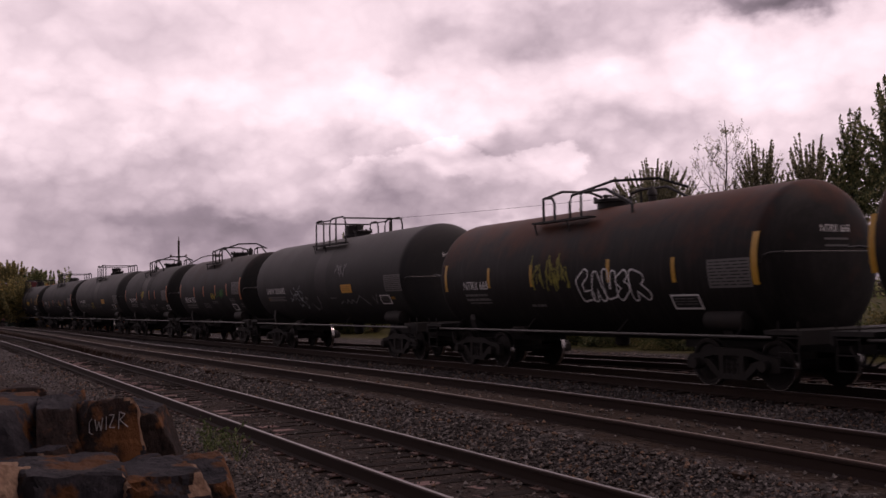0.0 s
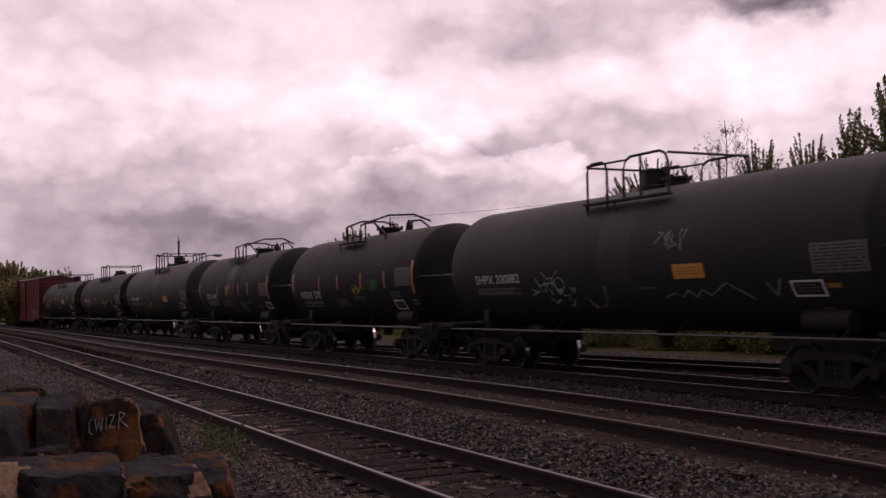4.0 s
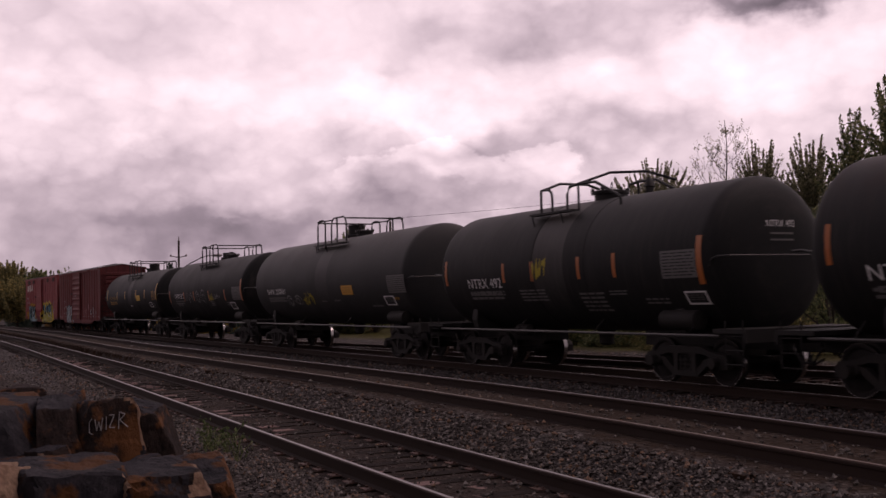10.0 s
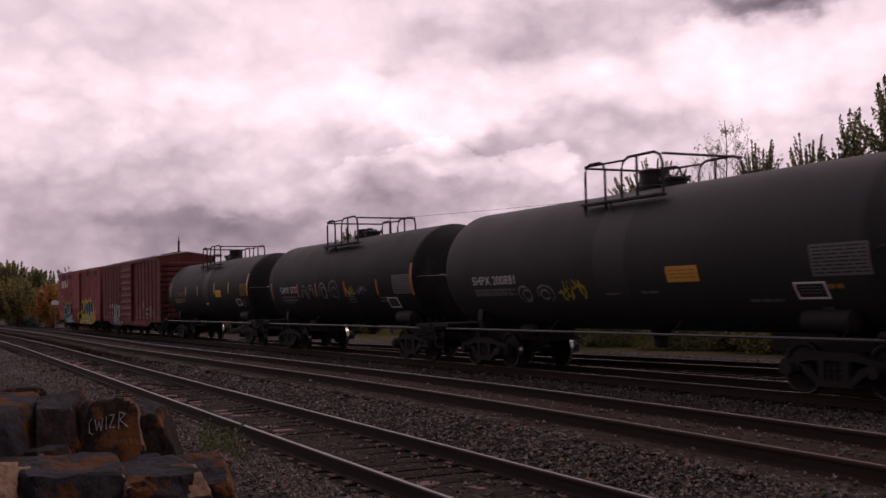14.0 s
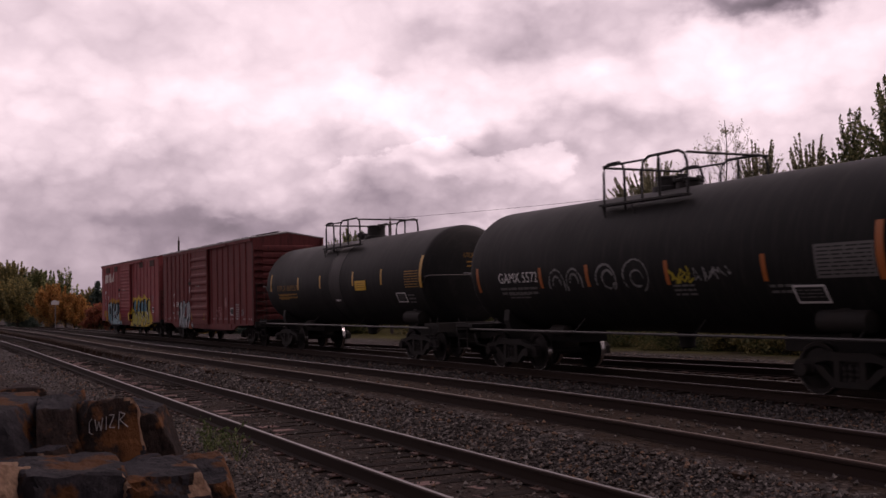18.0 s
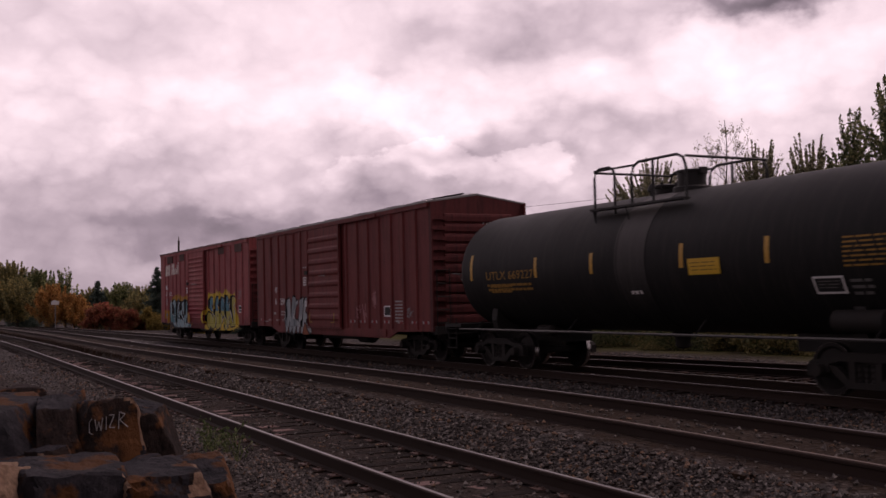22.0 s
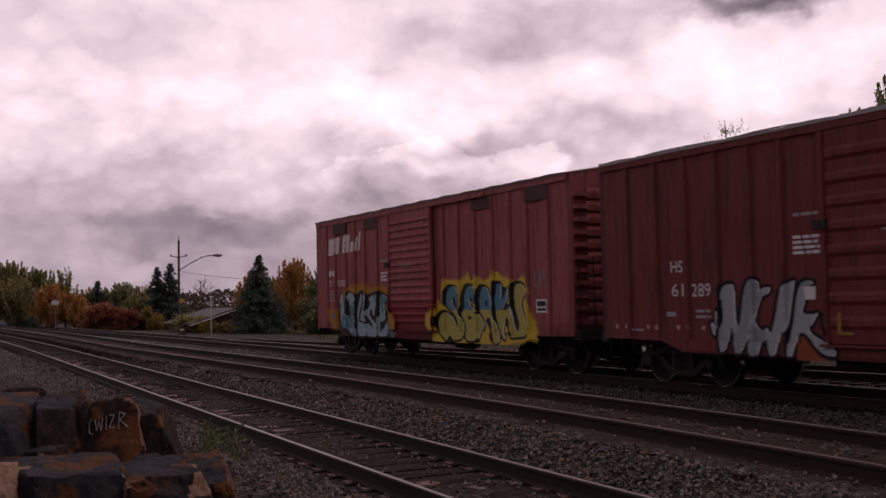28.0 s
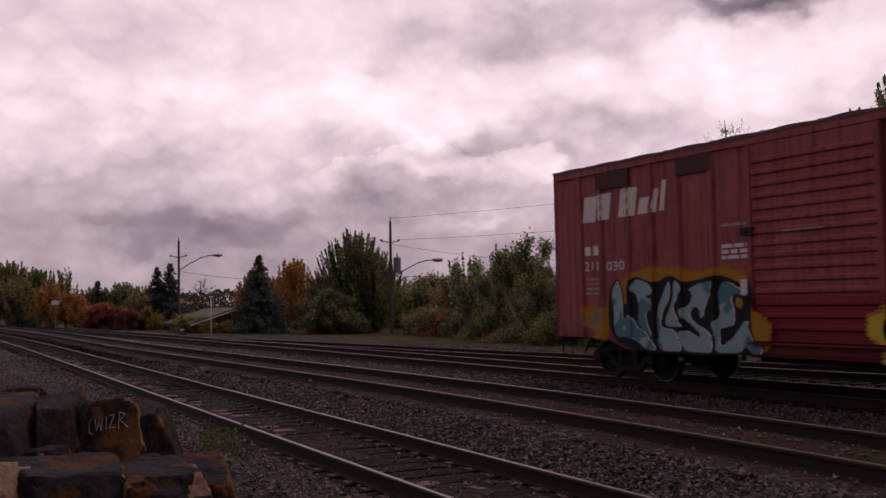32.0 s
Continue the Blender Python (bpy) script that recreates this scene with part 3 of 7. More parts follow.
def rock_scrawl(rock):
    """White sprayed strokes on the face of one boulder toward the tracks."""
    me = rock.data
    tree_ = BVHTree.FromPolygons([rock.matrix_basis @ v.co for v in me.vertices], [tuple(p.vertices) for p in me.polygons])
    eye = Vector((0, 0.3, 1.5))
    a, b, o = Vector((-0.18, 0.98, 0)), Vector((0.05, 0, 1.0)), Vector((-9.9, 1.6, 0.62))
    strokes = [[(0.09, 0.75), (0.03, 0.6), (0.03, 0.15), (0.1, 0.05)], [(0.16, 0.7), (0.2, 0.2), (0.25, 0.6), (0.3, 0.2), (0.34, 0.75)], [(0.42, 0.2), (0.43, 0.8)], [(0.5, 0.85), (0.62, 0.85), (0.5, 0.3), (0.64, 0.28)], [(0.72, 0.2), (0.74, 0.95), (0.88, 0.85), (0.75, 0.6), (0.95, 0.25)]]
    m = Mesh()
    for s in strokes:
        pts = []
        for (x0, z0), (x1, z1) in zip(s[:-1], s[1:]):
            for i in range(9):
                p = o + a * (x0 + (x1 - x0) * i / 8) * 0.38 + b * (z0 + (z1 - z0) * i / 8) * 0.2
                hit, nor, _, _ = tree_.ray_cast(eye, (p - eye).normalized())
                if hit:
                    pts.append(hit - (p - eye).normalized() * 0.004)
        if len(pts) > 2:
            m.tube(pts, 0.004, 4)
    if m.v:
        ob = part("white_scrawl", m, M_CHALK, rock, "white sprayed scrawl")
        ob.matrix_parent_inverse = rock.matrix_basis.inverted()


rock_scrawl(build_boulders())


# ---- plants ----
def leaf_material(name, cols, trans=0.55):
    k = Mat(name)
    g = k.node("NewGeometry")
    n = k.noise(k.coords(), 0.5, 3)
    f = k.math("ADD", k.math("MULTIPLY", g.outputs["Random Per Island"], 0.6), k.math("MULTIPLY", n, 0.4))
    step = 0.6 / max(1, len(cols) - 1)
    cols = [tuple(1.42 * (0.78 * q + 0.22 * sum(c) / 3) for q in c) for c in cols]
    c = k.ramp(f, [(0.2 + step * i, x) for i, x in enumerate(cols)])
    k.done(c, 0.7, 0.0, 0.2)
    tl = k.node("BsdfTranslucent")
    k.link(c, tl.inputs[0])
    mx = k.node("MixShader")
    mx.inputs[0].default_value = trans
    k.link(k.b.outputs[0], mx.inputs[1])
    k.link(tl.outputs[0], mx.inputs[2])
    k.link(mx.outputs[0], k.t.nodes["Material Output"].inputs[0])
    return k.m


M_BARK = plain("bark", (0.075, 0.06, 0.05), 0.9, 0, 0.6, 12)
M_PALEBARK = plain("pale_bark", (0.28, 0.26, 0.24), 0.85, 0, 0.6, 12)
L_GREEN = leaf_material("leaf_green", [(0.055, 0.076, 0.026), (0.102, 0.132, 0.041), (0.192, 0.217, 0.066), (0.357, 0.332, 0.128)])
L_DARK = leaf_material("leaf_dark", [(0.052, 0.072, 0.036), (0.1, 0.128, 0.052), (0.185, 0.2, 0.073), (0.29, 0.26, 0.095)])
L_OLIVE = leaf_material("leaf_olive", [(0.08, 0.085, 0.034), (0.16, 0.15, 0.052), (0.28, 0.235, 0.072), (0.4, 0.3, 0.08)])
L_POPLAR = leaf_material("leaf_poplar", [(0.085, 0.09, 0.048), (0.155, 0.155, 0.075), (0.25, 0.235, 0.12), (0.34, 0.3, 0.16)], 0.6)
L_BROWN = leaf_material("leaf_brown", [(0.10, 0.075, 0.035), (0.17, 0.125, 0.05), (0.26, 0.18, 0.06), (0.3, 0.15, 0.05)], 0.55)
L_WEED = leaf_material("leaf_weed", [(0.03, 0.045, 0.012), (0.055, 0.08, 0.02), (0.08, 0.11, 0.03)], 0.3)
L_YELLOW = leaf_material("leaf_yellow", [(0.126, 0.098, 0.021), (0.238, 0.168, 0.016), (0.365, 0.238, 0.042)])
L_ORANGE = leaf_material("leaf_orange", [(0.16, 0.07, 0.014), (0.36, 0.15, 0.018), (0.52, 0.24, 0.028), (0.4, 0.26, 0.05)])
L_RED = leaf_material("leaf_red", [(0.1, 0.034, 0.018), (0.25, 0.05, 0.026), (0.36, 0.09, 0.036), (0.24, 0.14, 0.04)])
L_SPRUCE = leaf_material("needles", [(0.031, 0.053, 0.043), (0.055, 0.086, 0.066), (0.108, 0.140, 0.104)])


class Foliage(Mesh):
    """Leaf sprays gathered round points, made all at once."""

    def __init__(self):
        self.v, self.f = [], []
        self.c, self.r, self.s = [], [], []

    def spray(self, c, r, n, size):
        self.c += [tuple(c)] * n
        self.r += [r] * n
        self.s += [size] * n

    def finish(self, seed, flat=0.9, long=1.0):
        n = len(self.c)
        rs = np.random.RandomState(seed)
        d = rs.normal(size=(n, 3)) * (1, 1, flat)
        d *= (np.array(self.r) * rs.rand(n) ** 0.45 / np.linalg.norm(d, axis=1))[:, None]
        p = d + np.array(self.c)
        a = rs.normal(size=(n, 3)) + (0, 0, long - 1.0)
        a /= np.linalg.norm(a, axis=1)[:, None]
        b = np.cross(a, rs.normal(size=(n, 3)))
        b /= np.linalg.norm(b, axis=1)[:, None]
        s = (np.array(self.s) * rs.uniform(0.6, 1.3, n))[:, None]
        e = np.cross(a, b) * s * 0.25
        self.v = np.stack([p - a * s, p + b * s * 0.5 + e, p + a * s, p - b * s * 0.5 + e], 1).reshape(-1, 3).tolist()
        k = np.arange(n)[:, None] * 4
        self.f = np.concatenate([k + (0, 1, 2), k + (0, 2, 3)]).tolist()
        return self


def fit_height(meshes, h):
    """Scales the meshes of a plant so that it is h high."""
    top = max(v[2] for m in meshes for v in m.v)
    f = h / top
    g = f ** 0.5
    for m in meshes:
        m.v = [(x * g, y * g, z * f) for x, y, z in m.v]


def tree(at, h, spread, mat, seed, name="tree", label="leafy deciduous tree behind the tracks", category="tree", group="trees behind the tracks", density=1.0, leaf=0.2, low=0.25, bark=None, stems=1, upright=0.0, clump=0.2):
    """A trunk that forks into limbs and twigs, with sprays of leaves on the twigs."""
    rnd = random.Random(seed)
    t = thing(name, label, category, group, at)
    wood, crown = Mesh(), Foliage()

    def grow(p, d, length, r, depth):
        n = 3
        pts = [p]
        for i in range(n):
            d = (d + Vector((rnd.gauss(0, 0.13), rnd.gauss(0, 0.13), rnd.gauss(0.02, 0.08) + upright * 0.1))).normalized()
            pts.append(pts[-1] + d * length / n)
        wood.tube(pts, r, 5 if depth < 1 else 3, r * 0.5)
        if depth >= 1:
            for q in pts[1 if depth > 1 else 2:]:
                crown.spray(q, spread * clump * rnd.uniform(0.6, 1.6), max(1, int(rnd.uniform(6, 16) * density * 2.0)), leaf * 0.6)
        if depth == 2:
            return
        for i in range((11 if stems == 1 else 7, 5)[depth]):
            f = rnd.uniform(low if depth == 0 else 0.25, 1.0)
            j = min(n - 1, int(f * n))
            q = pts[j].lerp(pts[j + 1], f * n - j)
            ang = rnd.uniform(0, 2 * math.pi)
            out = Vector((math.cos(ang), math.sin(ang), rnd.uniform(0.0, 0.9) + upright))
            dd = (out.normalized() * 0.85 + d * 0.45).normalized()
            ln = (spread * rnd.uniform(0.7, 1.15) if depth == 0 else length * rnd.uniform(0.5, 0.85)) * (1.2 - 0.55 * f)
            grow(q, dd, ln, r * (0.42 if depth == 0 else 0.5), depth + 1)

    for s in range(stems):
        lean = Vector((rnd.gauss(0, 0.05 + 0.12 * (stems > 1)), rnd.gauss(0, 0.05 + 0.12 * (stems > 1)), 1)).normalized()
        grow(Vector((rnd.uniform(-0.5, 0.5) * (stems > 1), rnd.uniform(-0.5, 0.5) * (stems > 1), -0.25)), lean, h * rnd.uniform(0.7, 0.9), h * 0.016 + 0.02, 0)
    crown.finish(seed)
    fit_height([wood, crown], h)
    part("trunk", wood, bark or M_BARK, t)
    part("crown", crown, mat, t)
    return t


def shoot_tree(at, h, width, mat, seed, shoots=34, label="upright poplar with sparse leaves behind the tracks", leaf=0.1, fill=1.0, bark=None, name="tree", group="trees behind the tracks", base=0.3, drop=0.42, plume=0.11, fan=False):
    """A tree of long upright shoots, with small leaves all along each shoot."""
    rnd = random.Random(seed)
    t = thing(name, label, "tree", group, at)
    wood, crown = Mesh(), Foliage()
    wood.tube([(0, 0, -0.3), (rnd.gauss(0, 0.1), rnd.gauss(0, 0.1), h * 0.35), (rnd.gauss(0, 0.15), rnd.gauss(0, 0.15), h * 0.72)], h * 0.014 + 0.02, 6, 0.03)
    for i in range(shoots):
        a = rnd.uniform(0, 2 * math.pi)
        f = rnd.random() ** (0.6 if fan else 1.0)
        o = width * (0.12 + 0.88 * f)
        p = Vector((0, 0, h * (base + (0.42 - base * 0.3) * rnd.random() * (1 - 0.5 * f))))
        tip = Vector((math.cos(a) * o, math.sin(a) * o, h * (1 - drop * f * f) * rnd.uniform(0.84, 1.0)))
        mid = p.lerp(tip, 0.5) + Vector((math.cos(a) * o * 0.18, math.sin(a) * o * 0.18, -0.06 * h))
        if fan:
            p = Vector((0, 0, h * (0.5 + 0.3 * rnd.random() * (1 - 0.5 * f))))
            mid = p.lerp(tip, 0.5) + Vector((math.cos(a) * o * 0.07, math.sin(a) * o * 0.07, -0.02 * h))
        pts = []
        for q in range(7):
            w = q / 6
            pts.append(p * (1 - w) ** 2 + mid * 2 * w * (1 - w) + tip * w * w)
        wood.tube(pts, 0.022, 3, 0.006)
        n = int((tip - p).length / 0.09)
        for q in range(n):
            w = 0.22 + 0.78 * (q + rnd.random()) / n
            c = p * (1 - w) ** 2 + mid * 2 * w * (1 - w) + tip * w * w
            crown.spray(c, (plume + 0.06 * rnd.random()) * (1.25 - 1.05 * w * w), max(1, int(rnd.uniform(0.6, 2.6) * fill)) if rnd.random() < fill else 0, leaf)
    crown.finish(seed, 1.0, 1.6)
    fit_height([wood, crown], h)
    part("trunk", wood, bark or M_BARK, t)
    part("crown", crown, mat, t)
    return t


def bare_tree(at, h, seed):
    """A slim stem with arching, forking branches and a few leaves left near their tips."""
    rnd = random.Random(seed)
    t = thing("tree", "nearly bare tree with thin arching twigs behind the tracks", "tree", "trees behind the tracks", at)
    wood, crown = Mesh(), Foliage()

    def bough(p, d, ln, r, depth):
        pts = [p]
        for i in range(6):
            d = (d + Vector((rnd.gauss(0, 0.1), rnd.gauss(0, 0.1), 0.13))).normalized()
            pts.append(pts[-1] + d * ln / 6)
        wood.tube(pts, r, 4, r * 0.35)
        for q in pts[3:]:
            crown.spray(q, 0.14, rnd.choice((0, 0, 1, 2)) if depth else 0, 0.055)
        if depth < 2:
            for i in range(5 if depth == 0 else 4):
                j = rnd.randint(1, 5)
                a = rnd.uniform(0, 2 * math.pi)
                bough(pts[j], (d + Vector((math.cos(a), math.sin(a), 0.1)) * 0.9).normalized(), ln * rnd.uniform(0.35, 0.55), r * 0.55, depth + 1)

    stem = [Vector((0.12 * math.sin(i * 0.9), 0.1 * math.cos(i * 0.7), -0.3 + (h + 0.3) * i / 10)) for i in range(11)]
    wood.tube(stem, 0.1, 6, 0.012)
    for i in range(15):
        w = 0.42 + 0.5 * i / 14
        j = int(w * 10)
        p = stem[j].lerp(stem[j + 1], w * 10 - j)
        a = i * 2.4 + rnd.uniform(-0.4, 0.4)
        bough(p, Vector((math.cos(a), math.sin(a), 0.55)).normalized(), h * (0.4 - 0.32 * (w - 0.42) / 0.5), 0.028 - 0.018 * (w - 0.42) / 0.5, 0)
    part("trunk", wood, M_BARK, t)
    part("crown", crown.finish(seed), L_POPLAR, t)
    return t


def again(ob, x, y, k, turn):
    """One more of a plant, of k times the size."""
    return copy_thing(ob, Matrix.Translation(gz(x, y)) @ Matrix.Rotation(turn, 4, "Z") @ Matrix.Scale(k, 4))


def spruce(at, h, r, seed, label="dark green spruce behind the tracks"):
    rnd = random.Random(seed)
    t = thing("spruce", label, "spruce", "spruces behind the tracks", at)
    part("trunk", Mesh().tube([(0, 0, -0.3), (0.05, 0, h * 0.5), (0, 0, h)], h * 0.022, 6, 0.02), M_BARK, t)
    m = Foliage()
    z = h * 0.06
    while z < h * 0.985:
        f = 1 - z / h
        for i in range(9 if f > 0.2 else 6):
            a = rnd.uniform(0, 2 * math.pi)
            ln = r * (f ** 0.85) * rnd.uniform(0.7, 1.12) + 0.08
            for s in range(max(3, int(ln * 7))):
                u = (s + 0.5) / max(3, int(ln * 7))
                c = Vector((math.cos(a) * ln * u, math.sin(a) * ln * u, z - 0.35 * ln * u + 0.16 * ln * u * u))
                m.spray(c, 0.1 + 0.13 * ln * u, 4, 0.13)
        z += h * 0.028
    part("crown", m.finish(seed, 0.5), L_SPRUCE, t)
    return t


def gz(x, y):
    """Foot of a plant or post, set into the soft ground beyond the tracks."""
    far = y - (max(lead_y(x) if x < 5 else 21, track_y("main", x)) + 2.6)
    return (x, y, ground_z(x, y) - (0.95 * min(1.0, far / 7.0) - 0.3 * min(1.0, far / 12.0) if far > 0 else 0.0))


def build_plants():
    # far left group
    shoot_tree(gz(-131, 8.6), 8.4, 4.2, L_OLIVE, 1, 150, "feathery olive tree behind the tracks", 0.13, 2.4, base=0.04, drop=0.3, plume=0.3)
    shoot_tree(gz(-129, 12.4), 7.6, 4.0, L_OLIVE, 2, 150, "feathery olive tree behind the tracks", 0.13, 2.4, base=0.04, drop=0.3, plume=0.3)
    shoot_tree(gz(-128, 15.6), 6.7, 3.6, L_GREEN, 3, 120, "feathery green tree behind the tracks", 0.13, 2.3, base=0.04, drop=0.4, plume=0.3)
    shoot_tree(gz(-119, 17.0), 6.7, 2.0, L_GREEN, 4, 40, "slender tree with sparse leaves behind the tracks", 0.16, 0.8, base=0.1, plume=0.2)
    spruce(gz(-116, 12.6), 4.9, 1.8, 5)
    for x, y, h, w, sd in ((-108, 14.4, 4.4, 2.7, 6), (-107, 16.1, 3.5, 2.0, 7)):
        shoot_tree(gz(x, y), h, w, L_ORANGE, sd, 110, "orange autumn maple behind the tracks", 0.12, 2.2, base=0.03, drop=0.5, plume=0.3)
    for x, y, h, w, sd, mt in ((-111, 11.4, 5.2, 2.6, 13, L_OLIVE), (-113, 9.4, 4.6, 2.6, 14, L_YELLOW), (-104, 21.6, 4.4, 2.2, 15, L_OLIVE)):
        shoot_tree(gz(x, y), h, w, mt, sd, 100, "feathery yellow-green tree behind the tracks", 0.13, 2.0, base=0.03, drop=0.45, plume=0.3)
    spruce(gz(-117, 20.0), 5.4, 2.2, 8)
    shoot_tree(gz(-120, 20.3), 5.0, 3.4, L_OLIVE, 9, 120, "round feathery tree behind the tracks", 0.13, 2.4, base=0.03, drop=0.45, plume=0.3)
    shoot_tree(gz(-118, 22.5), 5.7, 3.4, L_GREEN, 10, 120, "round feathery tree behind the tracks", 0.13, 2.4, base=0.03, drop=0.45, plume=0.3)
    shoot_tree(gz(-117, 25.0), 5.4, 3.4, L_OLIVE, 11, 120, "round feathery tree behind the tracks", 0.13, 2.4, base=0.03, drop=0.45, plume=0.3)
    for i, (x, y) in enumerate([(-99, 16.9), (-98, 18.4), (-97.5, 19.6)]):
        tree(gz(x, y), 2.7 - 0.3 * i, 1.3, L_RED, 20 + i, "bush", "red autumn bush beside the tracks", "bush", "bushes beside the tracks", leaf=0.2, density=2.0, low=0.02, stems=3)
    tree(gz(-97, 21.5), 2.8, 1.2, L_YELLOW, 24, "bush", "yellow-green autumn bush beside the tracks", "bush", "bushes beside the tracks", leaf=0.2, density=1.8, low=0.02, stems=3)
    for i, (x, y) in enumerate([(-101, 20.5), (-99, 24.6)]):
        tree(gz(x, y), 2.0, 1.4, L_BROWN if i % 2 else L_OLIVE, 30 + i, "bush", "low olive-green bush beside the tracks", "bush", "bushes beside the tracks", leaf=0.22, density=1.8, low=0.02, stems=3)
    spruce(gz(-98.3, 22.0), 6.3, 2.2, 40)
    spruce(gz(-98.3, 23.2), 6.8, 2.5, 41)
    tree(gz(-112, 30.5), 6.2, 2.4, L_OLIVE, 42, label="bare grey tree behind the house", leaf=0.1, density=0.1)
    shoot_tree(gz(-112, 35.5), 6.6, 2.8, L_ORANGE, 43, 100, "orange autumn tree behind the house", 0.13, 2.0, base=0.05, drop=0.5, plume=0.3)
    shoot_tree(gz(-108, 36.5), 5.9, 2.4, L_YELLOW, 44, 90, "yellow autumn tree behind the house", 0.13, 2.0, base=0.05, drop=0.5, plume=0.3)
    for i, (x, y) in enumerate([(-80, 21.5), (-79.5, 23.2), (-82, 20.2)]):
        tree(gz(x, y), 1.9, 1.3, L_YELLOW if i < 2 else L_OLIVE, 46 + i, "bush", "yellow autumn bush before a house", "bush", "bushes beside the tracks", leaf=0.18, density=1.8, low=0.02, stems=3)
    # the large spruce, the orange tree and the big broad tree
    spruce(gz(-76.2, 24.5), 6.5, 2.9, 50, "tall blue-green spruce behind the tracks")
    shoot_tree(gz(-88, 31.4), 7.0, 2.5, L_ORANGE, 51, 150, "tall orange autumn tree behind the tracks", 0.1, 2.2, base=0.03, drop=0.55, plume=0.26)
    shoot_tree(gz(-74.6, 31.3), 8.5, 3.6, L_DARK, 53, 230, "large dark green broad-crowned tree behind the tracks", 0.1, 2.2, base=0.03, drop=0.42, plume=0.1)
    shoot_tree(gz(-76.8, 29.8), 5.6, 2.4, L_DARK, 52, 110, "broad dark green tree behind the tracks", 0.1, 2.4, base=0.03, drop=0.5, plume=0.12)
    shoot_tree(gz(-72.3, 32.0), 6.7, 2.8, L_GREEN, 54, 130, "broad green tree behind the tracks", 0.1, 2.4, base=0.03, drop=0.45, plume=0.12)
    tree(gz(-66.5, 35.5), 4.6, 2.2, L_ORANGE, 57, label="orange-brown autumn bush behind the pole", name="bush", category="bush", group="bushes beside the tracks", leaf=0.18, density=2.0, low=0.02, stems=3)
    tree(gz(-70.5, 29.0), 2.8, 1.9, L_DARK, 58, "bush", "dark green bush beside the tracks", "bush", "bushes beside the tracks", leaf=0.18, density=2.0, low=0.02, stems=3)
    tree(gz(-72.0, 27.6), 4.2, 2.0, L_DARK, 55, "bush", "dark green bush beside the tracks", "bush", "bushes beside the tracks", leaf=0.2, density=2.0, low=0.02, stems=3)
    tree(gz(-60, 31.2), 2.0, 1.0, L_RED, 56, "bush", "small red autumn bush beside the tracks", "bush", "bushes beside the tracks", leaf=0.16, density=2.0, low=0.02, stems=3)
    # thicket behind the train
    rnd = random.Random(77)
    young = [shoot_tree(gz(-53.5, 29.4), 5.6, 1.7, L_GREEN, 100, 30, "slender young tree with sparse leaves", 0.11, 1.0, M_PALEBARK, "young_tree", "thicket behind the tracks", 0.1),
             shoot_tree(gz(-49.5, 29.2), 5.9, 1.8, L_OLIVE, 101, 30, "slender young tree with sparse leaves", 0.11, 1.0, M_BARK, "young_tree", "thicket behind the tracks", 0.1),
             tree(gz(-47, 29.6), 6.2, 1.9, L_GREEN, 102, "young_tree", "young tree with a pale trunk", "tree", "thicket behind the tracks", leaf=0.13, density=1.6, low=0.06, bark=M_PALEBARK, stems=2, upright=0.5),
             tree(gz(-43.5, 28.8), 6.4, 1.9, L_DARK, 103, "young_tree", "young tree with dark leaves", "tree", "thicket behind the tracks", leaf=0.13, density=1.6, low=0.06, stems=2, upright=0.5)]
    for i, (x, y, h) in enumerate([(-72, 38.5, 4.6), (-69, 38.5, 4.4), (-66, 37.8, 4.6), (-66, 35.8, 5.4), (-61, 33.8, 4.8), (-60, 36, 5.0), (-56.5, 32.5, 5.2), (-52, 32, 5.4), (-46, 32, 5.8), (-41.2, 28.6, 6.4), (-39, 29.5, 6.0), (-36.5, 29.0, 5.8), (-34, 29.5, 5.6), (-31.5, 29.0, 5.8), (-29, 29.5, 5.6), (-26.5, 29, 5.8), (-24, 29.5, 5.8), (-21, 29.5, 5.6), (-18, 29, 5.6), (-44.5, 30.6, 6.8), (-50.5, 31, 6.0)]):
        again(young[i % 4], x, y, h / 6.0, rnd.uniform(0, 6))
    low = [tree(gz(-68 + 2.15 * i, 27.4 + max(0, (18 - 2.15 * i) * 0.36)), 2.6, 1.5, mt, 200 + i, "bush", "dense low bush on the verge", "bush", "bushes on the verge", leaf=0.16, density=0.55, low=0.02, stems=3) for i, mt in enumerate([L_DARK, L_OLIVE, L_GREEN, L_BROWN])]
    for i in range(46):
        x = -72 + i * 1.22
        y = 27.6 + rnd.uniform(-0.6, 2.2) + max(0, (-50 - x)) * 0.4
        again(low[(0, 1, 2, 1)[i % 4]], x, y, rnd.uniform(0.45, 0.95), rnd.uniform(0, 6))
    for i in range(16):
        w = i / 15
        again(low[(0, 3, 2, 3)[i % 4]], -114 + 40 * w + rnd.uniform(-1.5, 1.5), 13.5 + 18.5 * w + rnd.uniform(-0.5, 1.5), rnd.uniform(0.35, 0.7), rnd.uniform(0, 6))
    for i in range(34):
        again(low[(0, 2, 3, 1)[i % 4]], -104 + 2.1 * i, 40 + rnd.uniform(-1, 1) - 0.05 * i, rnd.uniform(1.5, 2.1), rnd.uniform(0, 6))
    # taller trees that rise over the cars
    P_ = "upright poplar with plumes of small leaves behind the tracks"
    F_ = dict(fan=True, plume=0.055)
    shoot_tree(gz(-44.8, 36), 10.2, 2.9, L_POPLAR, 301, 190, P_, 0.07, 3.4, drop=0.2, **F_)
    bare_tree(gz(-39.4, 36), 11.3, 302)
    shoot_tree(gz(-37.4, 36.4), 10.15, 1.9, L_POPLAR, 303, 100, P_, 0.07, 3.0, drop=0.32, **F_)
